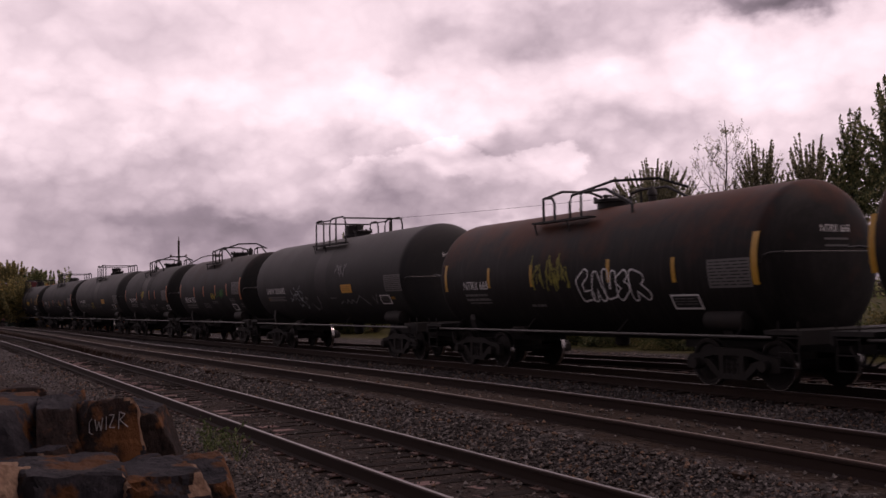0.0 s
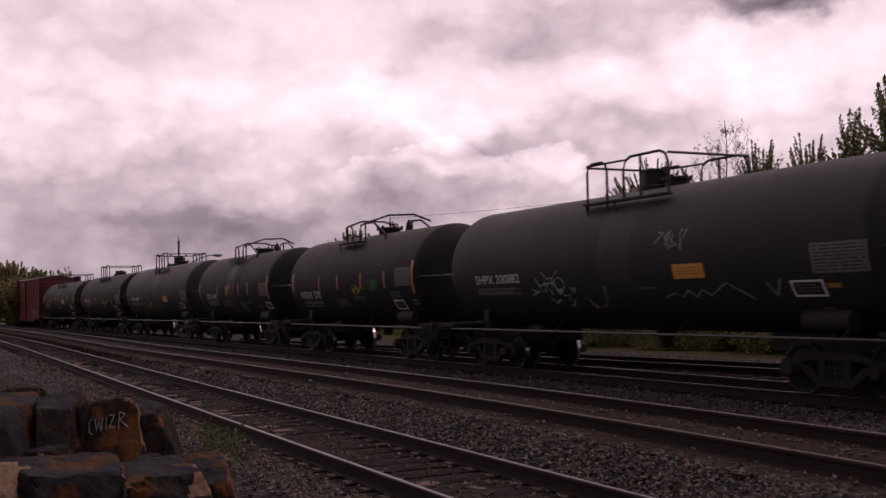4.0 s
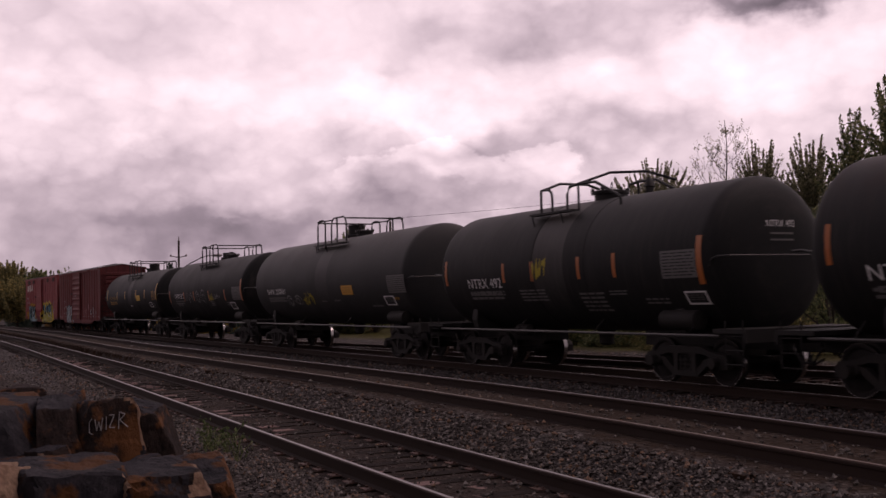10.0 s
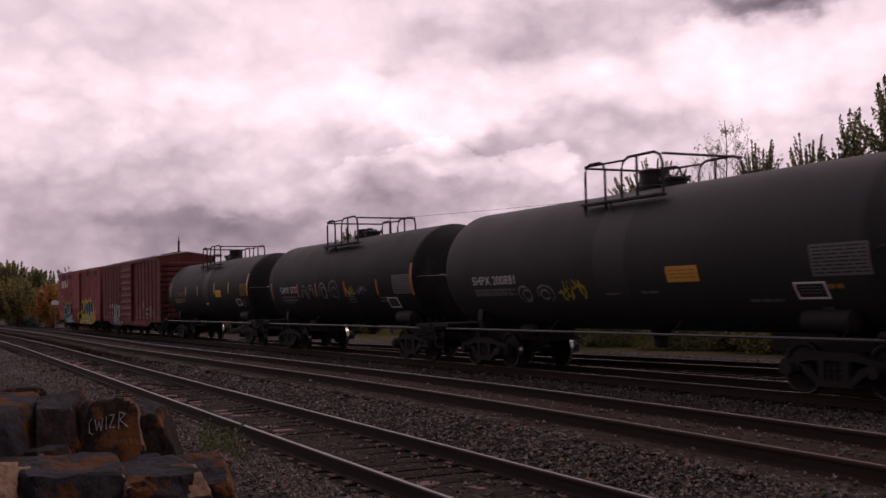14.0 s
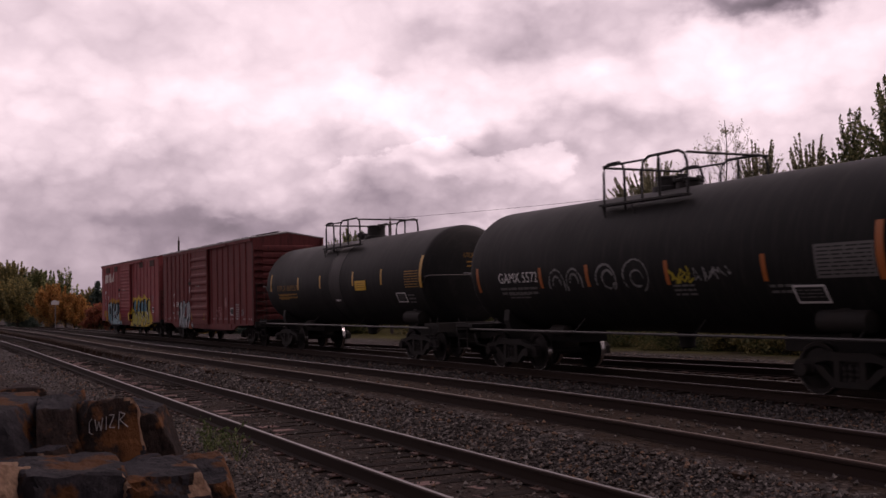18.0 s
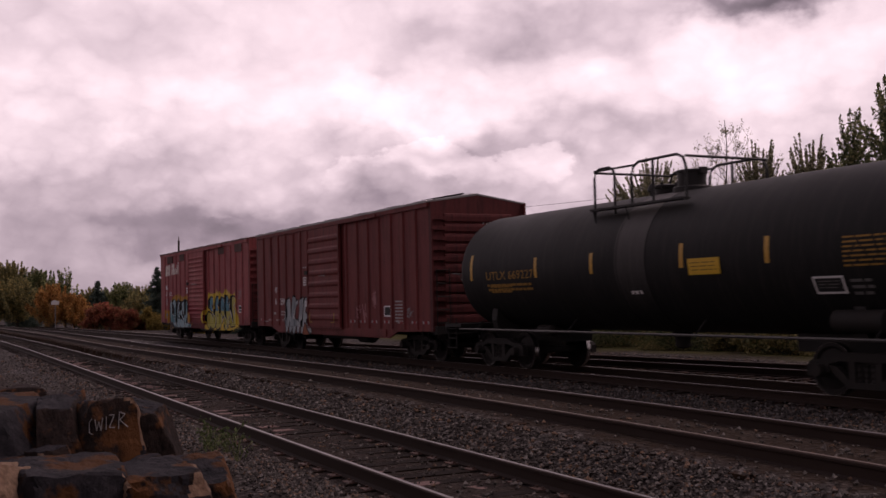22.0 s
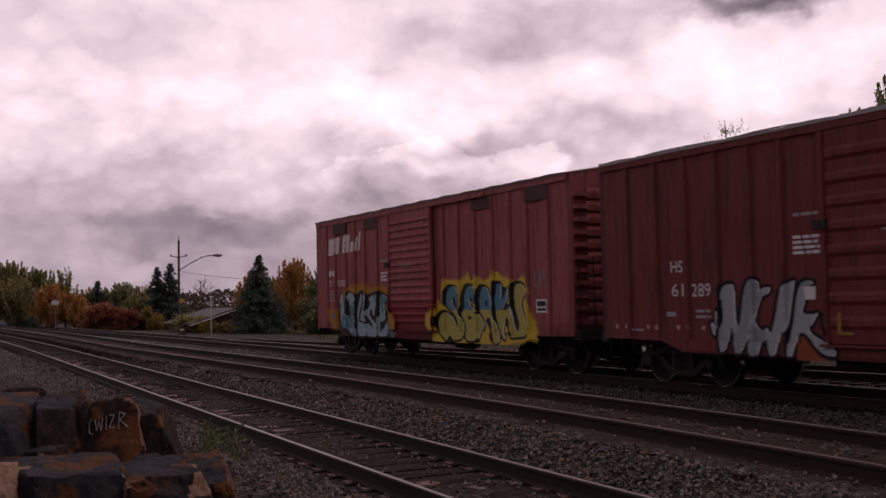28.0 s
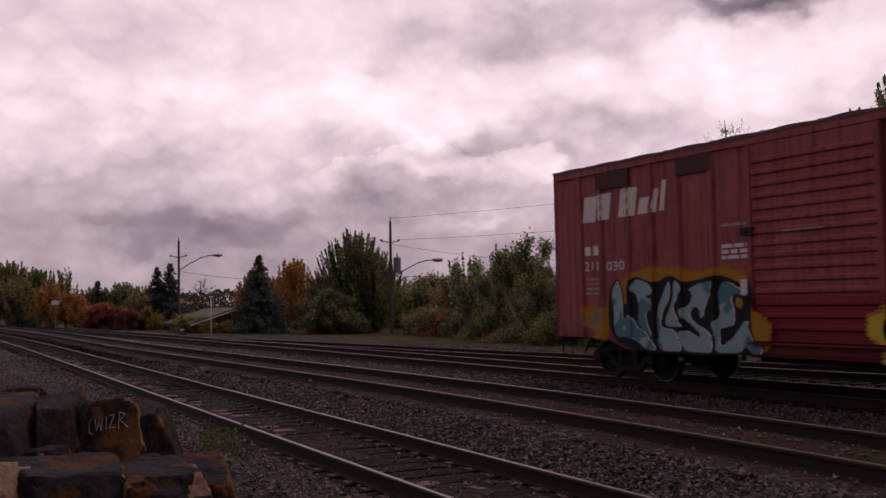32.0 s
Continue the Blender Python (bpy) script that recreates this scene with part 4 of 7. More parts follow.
    shoot_tree(gz(-40.2, 37.2), 8.9, 2.4, L_POPLAR, 306, 46, P_, 0.06, 1.2, drop=0.24, **F_)
    shoot_tree(gz(-34.05, 36), 9.95, 1.7, L_POPLAR, 304, 110, P_, 0.07, 3.2, drop=0.34, **F_)
    shoot_tree(gz(-35.4, 36.2), 8.5, 0.9, L_POPLAR, 309, 24, P_, 0.07, 2.6, drop=0.3, **F_)
    T_ = "tall leafy poplar behind the tracks"
    shoot_tree(gz(-32.7, 36.2), 8.8, 1.2, L_DARK, 308, 40, T_, 0.085, 2.6, drop=0.3, fan=True, plume=0.16)
    shoot_tree(gz(-31.6, 35.8), 10.6, 1.3, L_DARK, 305, 60, T_, 0.09, 2.8, drop=0.45, fan=True, plume=0.2)
    shoot_tree(gz(-30.4, 36.4), 11.4, 0.7, L_POPLAR, 310, 9, "bare young tree with thin twigs behind the tracks", 0.05, 0.1, drop=0.25, **F_)
    shoot_tree(gz(-29.2, 35.4), 11.7, 1.8, L_DARK, 307, 90, T_, 0.09, 2.8, drop=0.45, fan=True, plume=0.22)
    # weeds near the boulders
    for i, (x, y) in enumerate([(-14.7, 4.0), (-14.2, 4.1), (-13.9, 3.85), (-13.3, 3.95)]):
        w = thing("weed", "small leafy green weed in the gravel", "plant", "weeds beside the boulders", gz(x, y))
        m = Foliage()
        r2 = random.Random(400 + i)
        for s in range(7):
            a, l = r2.uniform(0, 6.28), r2.uniform(0.16, 0.42)
            pts = [Vector((0, 0, -0.03)), Vector((math.cos(a) * 0.08, math.sin(a) * 0.08, l * 0.6)), Vector((math.cos(a) * 0.2, math.sin(a) * 0.2, l))]
            part("stem", Mesh().tube(pts, 0.006, 4, 0.003), L_GREEN, w)
            for q in pts[1:]:
                m.spray(q, 0.1, 4, 0.035)
        part("leaves", m.finish(400 + i), L_WEED, w)
    # a thin dry stalk on the bank at the edge
    w = thing("dry_stalk", "thin dry weed stalk on the bank", "plant", "", (-8.4, -0.05, 0.0))
    part("stem", Mesh().tube([(0, 0, -0.3), (0.01, 0.02, 1.2), (0.0, 0.06, 2.25)], 0.008, 4, 0.003), M_BARK, w)
    # far wooded ridge
    m = Foliage()
    r2 = random.Random(9)
    for i in range(26000):
        a = radians(r2.uniform(118, 182))
        d = r2.uniform(330, 420)
        hgt = 5.6 + 1.8 * noise.noise((a * 9, 2, 0)) + 1.0 * noise.noise((a * 40, 7, 0)) + 0.5 * noise.noise((a * 160, 3, 0))
        m.spray((math.cos(a) * d, math.sin(a) * d, -2.0 + (hgt + 2.0) * r2.random() ** 0.8), 0.5, 1, 0.75)
    tagged(part("far_woods", m.finish(9), leaf_material("far_leaf", [(0.03, 0.028, 0.022), (0.055, 0.042, 0.03), (0.085, 0.05, 0.03)]), kind="stuff"), "distant wooded ridge in autumn colours", "woods")


build_plants()


# ---- poles, wires, house and small things by the road ----
M_POLE = plain("pole_wood", (0.09, 0.075, 0.065), 0.9, 0, 0.5, 10)
M_GREYMETAL = plain("grey_metal", (0.22, 0.21, 0.21), 0.5, 0.6, 0.3)
M_WIRE = plain("wire", (0.02, 0.02, 0.02), 0.6)
M_CERAMIC = plain("insulator", (0.14, 0.10, 0.08), 0.3)
M_WHITE = plain("white_paint", (0.6, 0.58, 0.56), 0.6, 0, 0.3)
M_SIGN = plain("sign_yellow", (0.5, 0.25, 0.03), 0.5, 0, 0.2)
M_SHINGLE = plain("shingle", (0.09, 0.085, 0.085), 0.9, 0, 0.5, 9)
M_SIDING = plain("house_siding", (0.11, 0.075, 0.06), 0.8, 0, 0.4, 5)


def street_pole(x, y, z, h, transformer, arm_z):
    p = thing("utility_pole", "weathered wooden utility pole with a street lamp" + (" and a transformer" if transformer else ""), "utility pole", "utility poles along the road", (x, y, z))
    part("post", Mesh().tube([(0, 0, -0.4), (0, 0, h * 0.5), (0.02, 0.03, h)], 0.125, 10, 0.085), M_POLE, p)
    # direction toward the next pole is roughly along the road
    part("top_pin", Mesh().tube([(0.02, 0.03, h - 0.1), (0.02, 0.03, h + 0.35)], 0.05, 6, 0.03), M_CERAMIC, p)
    for s in (-1, 1):
        b = part("bracket", Mesh().tube([(0, 0, h - 1.45), (0.05 * s, 0.3 * s, h - 1.4), (0.07 * s, 0.62 * s, h - 1.33)], 0.045, 6), M_GREYMETAL, p)
        part("insulator", Mesh().lathe([(h - 1.38, 0.05), (h - 1.33, 0.09), (h - 1.25, 0.09), (h - 1.2, 0.04)], 8, "z", (0.08 * s, 0.64 * s, 0)), M_CERAMIC, b)
    if transformer:
        tr = part("transformer", Mesh().lathe([(h - 3.6, 0.2), (h - 3.55, 0.27), (h - 2.55, 0.27), (h - 2.48, 0.2)], 14, "z", (0.2, 0.42, 0)), M_GREYMETAL, p, "grey transformer drum", True)
        part("bushing", Mesh().lathe([(h - 2.5, 0.05), (h - 2.2, 0.04)], 8, "z", (0.2, 0.42, 0)), M_CERAMIC, tr)
    arm = part("lamp_arm", Mesh().tube([(0, 0, arm_z), (0.35, 0.9, arm_z + 0.6), (0.75, 1.8, arm_z + 1.1), (1.0, 2.4, arm_z + 1.25), (1.15, 2.8, arm_z + 1.27)], 0.045, 6), M_GREYMETAL, p)
    part("lamp_head", Mesh().lathe([(-0.42, 0.03), (-0.36, 0.1), (0.0, 0.15), (0.3, 0.12), (0.4, 0.03)], 10, "y", (1.2, 3.1, arm_z + 1.26)), M_GREYMETAL, arm, smooth=True)
    return p


street_pole(-68.1, 31.4, -0.84, 8.1, True, 4.1)
street_pole(-92.3, 22.5, -0.55, 7.9, False, 5.3)


def cable(a, b, sag, r=0.022, label="thin black overhead wire between poles"):
    a, b = Vector(a), Vector(b)
    pts = [a.lerp(b, i / 12) - Vector((0, 0, sag * 4 * (i / 12) * (1 - i / 12))) for i in range(13)]
    ob = part("overhead_wire", Mesh().tube(pts, r, 4), M_WIRE)
    return tagged(ob, label, "wire", "overhead wires")


cable((-68.1, 31.4, 7.5), (-20, 52, 9.2), 0.6, 0.01)
cable((-68.1, 32.0, 6.0), (-20, 52.6, 7.5), 0.7, 0.01)
cable((-68.1, 31.5, 3.4), (-20, 52, 4.5), 0.6, 0.016)
cable((-68.1, 31.4, 3.3), (-92.3, 22.5, 4.7), 0.5, 0.016)
cable((-92.3, 22.5, 4.6), (-140, 20.5, 3.2), 0.9, 0.014)
cable((-68.1, 31.4, 5.7), (-62, 38, 4.3), 0.1, 0.01)


def house():
    h = thing("house", "low brown house with a grey shingle roof", "house", "", gz(-83.5, 23.2))
    m = Mesh()
    m.prism([(-2.6, 0), (2.6, 0), (2.6, 1.75), (0.4, 2.5), (-2.6, 1.6)], -4, 4, "x")
    part("wall", m, M_SIDING, h)
    r = Mesh()
    r.prism([(-3.1, 1.52), (0.45, 2.62), (3.0, 1.85), (3.0, 1.72), (0.45, 2.5), (-3.1, 1.4)], -4.3, 4.3, "x")
    part("roof", r, M_SHINGLE, h)
    part("fascia", Mesh().prism([(-3.12, 1.42), (0.45, 2.52), (3.02, 1.74), (3.02, 1.66), (0.45, 2.42), (-3.12, 1.32)], 4.3, 4.36, "x"), M_WHITE, h)
    for y in (-1.4, 1.1):
        w = part("window", Mesh().box(4.0, 4.04, y - 0.5, y + 0.5, 0.7, 1.5), M_WHITE, h)
        part("pane", Mesh().box(4.04, 4.05, y - 0.42, y + 0.42, 0.78, 1.42), plain("window_glass", (0.02, 0.022, 0.025), 0.1), w)


house()
_w = thing("marker_post", "slender white marker post beside the tracks", "post", "", (-72.3, 19.8, ground_z(-72.3, 19.8)))
part("post", Mesh().tube([(0, 0, -0.2), (0, 0, 2.3 - ground_z(-72.3, 19.8))], 0.034, 8), M_WHITE, _w)
part("cap", Mesh().box(-0.05, 0.05, -0.12, 0.12, 2.25 - ground_z(-72.3, 19.8), 2.35 - ground_z(-72.3, 19.8)), M_WHITE, _w)
_s = thing("switch_stand", "black switch stand with a yellow target beside the track", "switch stand", "", (-73.75, 18.15, ground_z(-73.75, 18.15)))
part("base", Mesh().box(-0.35, 0.35, -0.25, 0.25, 0, 0.12), M_WIRE, _s)
part("housing", Mesh().box(-0.14, 0.14, -0.12, 0.12, 0.12, 0.62), M_WIRE, _s)
part("white_band", Mesh().box(-0.09, 0.15, -0.13, 0.13, 0.32, 0.42), M_WHITE, _s)
part("mast", Mesh().tube([(0, 0, 0.6), (0, 0, 2.35)], 0.025, 6), M_WIRE, _s)
part("target", Mesh().lathe([(-0.01, 0.17), (0.01, 0.17)], 8, "x", (0.03, 0, 2.35)), M_SIGN, _s)
_v = thing("road_sign", "small white sign board on a post", "sign", "", gz(-103.5, 13.9))
part("post", Mesh().tube([(0, 0, -0.2), (0, 0, 2.6)], 0.04, 6), M_GREYMETAL, _v)
part("board", Mesh().prism([(-0.36, 2.3), (0.32, 2.3), (0.36, 2.62), (-0.12, 2.72), (-0.36, 2.55)], 0.04, 0.08, "x"), M_WHITE, _v)


# ---- the train ----
# Way of the train along the track in metres, every two seconds; zero at 30 s.
TRAVEL = [-121.32, -112.97, -104.62, -96.24, -87.85, -79.51, -71.25, -63.04, -54.89, -46.81, -38.78, -30.80, -22.92, -15.17, -7.54, 0.0, 7.29]


def travel(t):
    i = min(int(t / 2), 15)
    w = t / 2 - i
    a, b = TRAVEL[i], TRAVEL[i + 1]
    da = (TRAVEL[i + 1] - TRAVEL[i - 1]) / 2 if i else b - a
    db = (TRAVEL[i + 2] - TRAVEL[i]) / 2 if i < 15 else b - a
    return a * (1 + 2 * w) * (1 - w) ** 2 + da * w * (1 - w) ** 2 + b * w * w * (3 - 2 * w) + db * w * w * (w - 1)


def car_pose(s, half):
    """Pose of a car whose middle is at s along the main track, on trucks at +-half."""
    ya, yb = track_y("main", s - half), track_y("main", s + half)
    return pose(s, (ya + yb) / 2, 0, 0, 0, math.degrees(math.atan2(yb - ya, 2 * half)))


CARS = []      # (car, middle along the train, half distance of the trucks, wheelsets)
WHEEL_R = 0.44


def tank_paint(name, base, rust=0.0, top_dust=0.5, band=None, gloss=0.2):
    """Black tank paint: dust that lies on top, runs of dirt, rust; a band of spilled product."""
    k = Mat(name)
    v = k.coords()
    x, y, z = k.sep(v)
    big = k.noise(v, 0.8, 6, 0.65)
    fine = k.noise(v, 12, 7, 0.7)
    run = k.noise(k.coords((3.2, 0.35, 0.35)), 2.0, 7, 0.75)
    g = k.node("NewGeometry")
    nz = k.sep(g.outputs["Normal"])[2]
    dust = k.math("MULTIPLY", k.ramp(k.math("ADD", nz, k.math("MULTIPLY", k.math("SUBTRACT", big, 0.5), 0.5)), [(0.15, (0, 0, 0)), (0.75, (1, 1, 1))]), top_dust)
    c = k.mix(dust, base, (0.057, 0.054, 0.052))
    c = k.mix(k.math("MULTIPLY", k.ramp(run, [(0.48, (0, 0, 0)), (0.68, (1, 1, 1))]), 0.55), c, (0.046, 0.041, 0.038))
    if rust:
        f = k.math("MULTIPLY", k.ramp(k.math("ADD", k.math("MULTIPLY", nz, 0.4), big), [(0.6, (0, 0, 0)), (0.86, (1, 1, 1))]), rust)
        c = k.mix(f, c, (0.1, 0.034, 0.017))
    if band:
        b = k.math("MULTIPLY", k.math("LESS_THAN", k.math("ABSOLUTE", k.math("SUBTRACT", x, band[0])), band[1]), k.math("MULTIPLY", k.ramp(k.math("DIVIDE", k.math("ADD", z, k.math("MULTIPLY", k.math("ADD", run, fine), 1.2)), 5.0), [(0.5, (0, 0, 0)), (0.95, (1, 1, 1))]), band[2]))
        c = k.mix(b, c, (0.13, 0.12, 0.115))
    c = k.mix(k.math("MULTIPLY", fine, 0.3), c, tuple(q * 0.5 for q in base))
    k.bump(k.math("ADD", k.math("MULTIPLY", big, 0.6), k.math("MULTIPLY", fine, 0.2)), 0.15, 0.01)
    return k.done(c, k.math("ADD", k.math("MULTIPLY", big, 0.3), 0.5), 0.0, gloss)


M_FRAME = paint("frame_black", (0.021, 0.02, 0.0195), (0.048, 0.04, 0.034), 0.4, 0.7)
M_TRUCK = paint("truck_steel", (0.021, 0.019, 0.018), (0.046, 0.036, 0.029), 0.5, 0.75, 3)
M_WHEEL = plain("wheel_steel", (0.019, 0.016, 0.015), 0.75, 0.0, 0.4)
for _m in (M_FRAME, M_TRUCK, M_WHEEL):
    _m.node_tree.nodes["Principled BSDF"].inputs["Specular IOR Level"].default_value = 0.22
M_TREAD = plain("wheel_tread", (0.55, 0.53, 0.52), 0.25, 1.0, 0.2)
M_RAILING = plain("railing_black", (0.012, 0.012, 0.012), 0.6, 0, 0.3)
M_FITTING = plain("fitting_black", (0.02, 0.018, 0.017), 0.6, 0.2, 0.5)
M_SIDERAIL = plain("side_rail_worn", (0.08, 0.075, 0.072), 0.5, 0.3, 0.5)
M_PALEPIPE = plain("grab_iron", (0.045, 0.042, 0.04), 0.5, 0.3, 0.4)
M_LETTER = plain("letter_white", (0.85, 0.84, 0.83), 0.6, 0, 0.5, 9)
M_DIMLETTER = plain("letter_grey", (0.17, 0.165, 0.16), 0.7, 0, 0.6, 9)
M_PRINT = plain("letter_worn", (0.42, 0.4, 0.39), 0.7, 0, 0.6, 9)
M_GOLD = plain("letter_gold", (0.6, 0.3, 0.03), 0.6, 0, 0.5, 9)
M_DIMGOLD = plain("letter_gold_worn", (0.4, 0.21, 0.03), 0.7, 0, 0.6, 9)
M_YELSTRIPE = plain("stripe_yellow", (0.62, 0.33, 0.03), 0.45, 0, 0.4, 6)
M_ORGSTRIPE = plain("stripe_orange", (0.5, 0.14, 0.025), 0.45, 0, 0.4, 6)
M_SIGNORG = plain("placard_orange", (0.75, 0.38, 0.06), 0.5, 0, 0.3, 7)
M_SIGNYEL = plain("placard_yellow", (0.8, 0.48, 0.03), 0.5, 0, 0.3, 7)
M_PANELGREY = plain("panel_grey", (0.16, 0.155, 0.15), 0.7, 0, 0.4, 9)
M_DARK = plain("panel_black", (0.012, 0.012, 0.012), 0.7, 0, 0.3)

_text_cache = {}


def text_faces(s, narrow=1.0):
    """Filled outlines of lettering, in a box from (0, 0) to (width, 1)."""
    if s not in _text_cache:
        cu = bpy.data.curves.new("lettering", "FONT")
        cu.body = s
        cu.resolution_u = 3
        ob = bpy.data.objects.new("lettering", cu)
        scene.collection.objects.link(ob)
        me = bpy.data.meshes.new_from_object(ob.evaluated_get(bpy.context.evaluated_depsgraph_get()))
        bm = bmesh.new()
        bm.from_mesh(me)
        bmesh.ops.triangulate(bm, faces=bm.faces[:])
        v = [(p.co.x, p.co.y) for p in bm.verts]
        f = [tuple(p.index for p in q.verts) for q in bm.faces]
        bm.free()
        bpy.data.objects.remove(ob)
        bpy.data.curves.remove(cu)
        bpy.data.meshes.remove(me)
        x0, x1 = min(p[0] for p in v), max(p[0] for p in v)
        y0, y1 = min(p[1] for p in v), max(p[1] for p in v)
        _text_cache[s] = ([((a - x0) / (x1 - x0), (b - y0) / (y1 - y0)) for a, b in v], f)
    return _text_cache[s]


class Skin:
    """Lays marks on the near side of a car: flat sheet or round shell."""

    def __init__(self, radius=0.0, zc=0.0, face=None):
        self.r, self.zc, self.face = radius, zc, face

    def put(self, x, z, lift):
        if self.face:
            return (x, self.face(x, z) - lift, z)
        # z is the true height on the shell
        q = max(-0.999, min(0.999, (z - self.zc) / self.r))
        c = math.sqrt(1 - q * q)
        return (x, -(self.r + lift) * c, self.zc + (self.r + lift) * q)

    def patch(self, m, x0, x1, z0, z1, lift=0.006, thick=0.004, n=6, slant=0.0):
        """A thin plate following the surface."""
        top, o = [], len(m.v)
        for i in range(n + 1):
            z = z0 + (z1 - z0) * i / n
            for x in (x0, x1):
                top.append((x + slant * (z - z0), z))
        m.v += [self.put(x, z, lift) for x, z in top] + [self.put(x, z, lift - thick) for x, z in top]
        k = len(top)
        for i in range(n):
            a = o + 2 * i
            m.f += [(a, a + 1, a + 3, a + 2), (a + k, a, a + 2, a + k + 2), (a + 1, a + k + 1, a + k + 3, a + 3)]
        m.f += [(o, o + k, o + k + 1, o + 1), (o + k - 2, o + k - 1, o + 2 * k - 1, o + 2 * k - 2)]

    def letter(self, m, s, x0, x1, z0, z1, lift=0.006):
        v, f = text_faces(s)
        m.add([self.put(x0 + a * (x1 - x0), z0 + b * (z1 - z0), lift) for a, b in v], f)

    def bars(self, m, x0, x1, z0, z1, rows, rnd, lift=0.006, fill=0.5):
        """Lines of unreadable small print as plain bars."""
        h = (z1 - z0) / rows
        for i in range(rows):
            z = z1 - h * (i + 0.75)
            x = x0
            while x < x1 - 0.04:
                w = min(rnd.uniform(0.08, 0.3), x1 - x)
                self.patch(m, x, x + w, z, z + h * fill, lift, 0.003, 1)
                x += w + rnd.uniform(0.03, 0.06)


def cells(name, skin, x0, x1, z0, z1, step, paint_at, mats, parent, label, lift=0.008):
    """Sprayed paint as a fine sheet of cells that follows the surface; paint_at gives each cell's paint."""
    nx, nz = int((x1 - x0) / step), int((z1 - z0) / step)
    gx = x0 + (np.arange(nx) + 0.5) * step
    gzz = z0 + (np.arange(nz) + 0.5) * step
    X, Z = np.meshgrid(gx, gzz, indexing="ij")
    idx = paint_at((X - x0) / (x1 - x0), (Z - z0) / (z1 - z0), X, Z)
    ids, V, F, mi = {}, [], [], []

    def vid(i, j):
        if (i, j) not in ids:
            ids[i, j] = len(V)
            V.append(skin.put(x0 + i * step, z0 + j * step, lift))
        return ids[i, j]

    for i in range(nx):
        for j in range(nz):
            if idx[i, j] >= 0:
                F.append((vid(i, j), vid(i + 1, j), vid(i + 1, j + 1), vid(i, j + 1)))
                mi.append(int(idx[i, j]))
    me = bpy.data.meshes.new(name)
    me.from_pydata(V, [], F)
    for m in mats:
        me.materials.append(m)
    me.polygons.foreach_set("material_index", mi)
    me.update()
    return part(name, me, None, parent, label)


def near(X, Z, line, sx=1.0, sz=1.0):
    """Distance of grid points from a broken line."""
    d = np.full(X.shape, 9.0)
    for (ax, az), (bx, bz) in zip(line[:-1], line[1:]):
        ax, bx, az, bz = ax * sx, bx * sx, az * sz, bz * sz
        lx, lz = bx - ax, bz - az
        w = np.clip(((X - ax) * lx + (Z - az) * lz) / (lx * lx + lz * lz + 1e-9), 0, 1)
        d = np.minimum(d, np.hypot(X - ax - w * lx, Z - az - w * lz))
    return d


def wobble(X, Z, f, seed):
    rs = np.random.RandomState(seed)
    out = np.zeros(X.shape)
    for i in range(6):
        a, b, c = rs.uniform(-f, f), rs.uniform(-f, f), rs.uniform(0, 6.28)
        out += np.sin(a * X + b * Z + c)
    return out / 6


# ---- running gear, shared by all cars ----
def wheel_mesh():
    m = Mesh()
    R = WHEEL_R
    m.lathe([(-0.065, 0.1), (-0.065, 0.2), (-0.02, R - 0.1), (-0.06, R - 0.06), (-0.06, R - 0.004), (0.05, R + 0.002), (0.055, R + 0.025), (0.075, R + 0.025), (0.08, R - 0.05), (0.03, R - 0.1), (0.0, 0.2), (0.06, 0.12)], 28, "y")
    return m.data("wheel", M_WHEEL, True)


def tread_mesh():
    R = WHEEL_R
    m = Mesh()
    m.lathe([(-0.058, R - 0.03), (-0.06, R + 0.001), (0.05, R + 0.006), (0.05, R - 0.03)], 28, "y", (0, 0, 0), True)
    return m.data("tread", M_TREAD, True)


WHEEL, TREAD = wheel_mesh(), tread_mesh()
AXLE = Mesh().lathe([(-1.05, 0.07), (-0.98, 0.08), (-0.6, 0.085), (0.6, 0.085), (0.98, 0.08), (1.05, 0.07)], 12, "y").data("axle", M_WHEEL, True)
_sf = Mesh()
_sf.prism([(-1.2, 0.5), (-1.12, 0.6), (-0.75, 0.64), (-0.45, 0.74), (0.45, 0.74), (0.75, 0.64), (1.12, 0.6), (1.2, 0.5), (0.75, 0.54), (0.5, 0.6), (-0.5, 0.6), (-0.75, 0.54)], -0.07, 0.07)
for _s in (-1, 1):
    _sf.prism([(_s * 1.2, 0.34), (_s * 1.2, 0.52), (_s * 0.72, 0.56), (_s * 0.72, 0.42), (_s * 0.98, 0.32)][::_s], -0.075, 0.075)
    _sf.prism([(_s * 0.74, 0.54), (_s * 0.66, 0.4), (_s * 0.36, 0.18), (_s * 0.3, 0.28), (_s * 0.56, 0.5)][::_s], -0.065, 0.065)
    _sf.prism([(_s * 0.2, 0.26), (_s * 0.32, 0.26), (_s * 0.32, 0.62), (_s * 0.2, 0.62)][::_s], -0.072, 0.072)
_sf.prism([(-0.38, 0.17), (0.38, 0.17), (0.34, 0.27), (-0.34, 0.27)], -0.068, 0.068)
SIDE_FRAME = _sf.data("side_frame", M_TRUCK)
SPRING = Mesh().lathe([(0.24 + 0.045 * q, 0.062 if q % 2 else 0.05) for q in range(8)], 8, "z").data("spring", M_TRUCK)
BEARING = Mesh().lathe([(-0.1, 0.03), (-0.095, 0.1), (0.08, 0.12), (0.1, 0.12)], 12, "y").data("bearing_cap", M_TRUCK, True)
BOLSTER = Mesh().box(-0.22, 0.22, -1.0, 1.0, 0.46, 0.72).data("bolster", M_TRUCK)
_cp = Mesh().box(-0.5, 0.25, -0.09, 0.09, 0.72, 0.92)
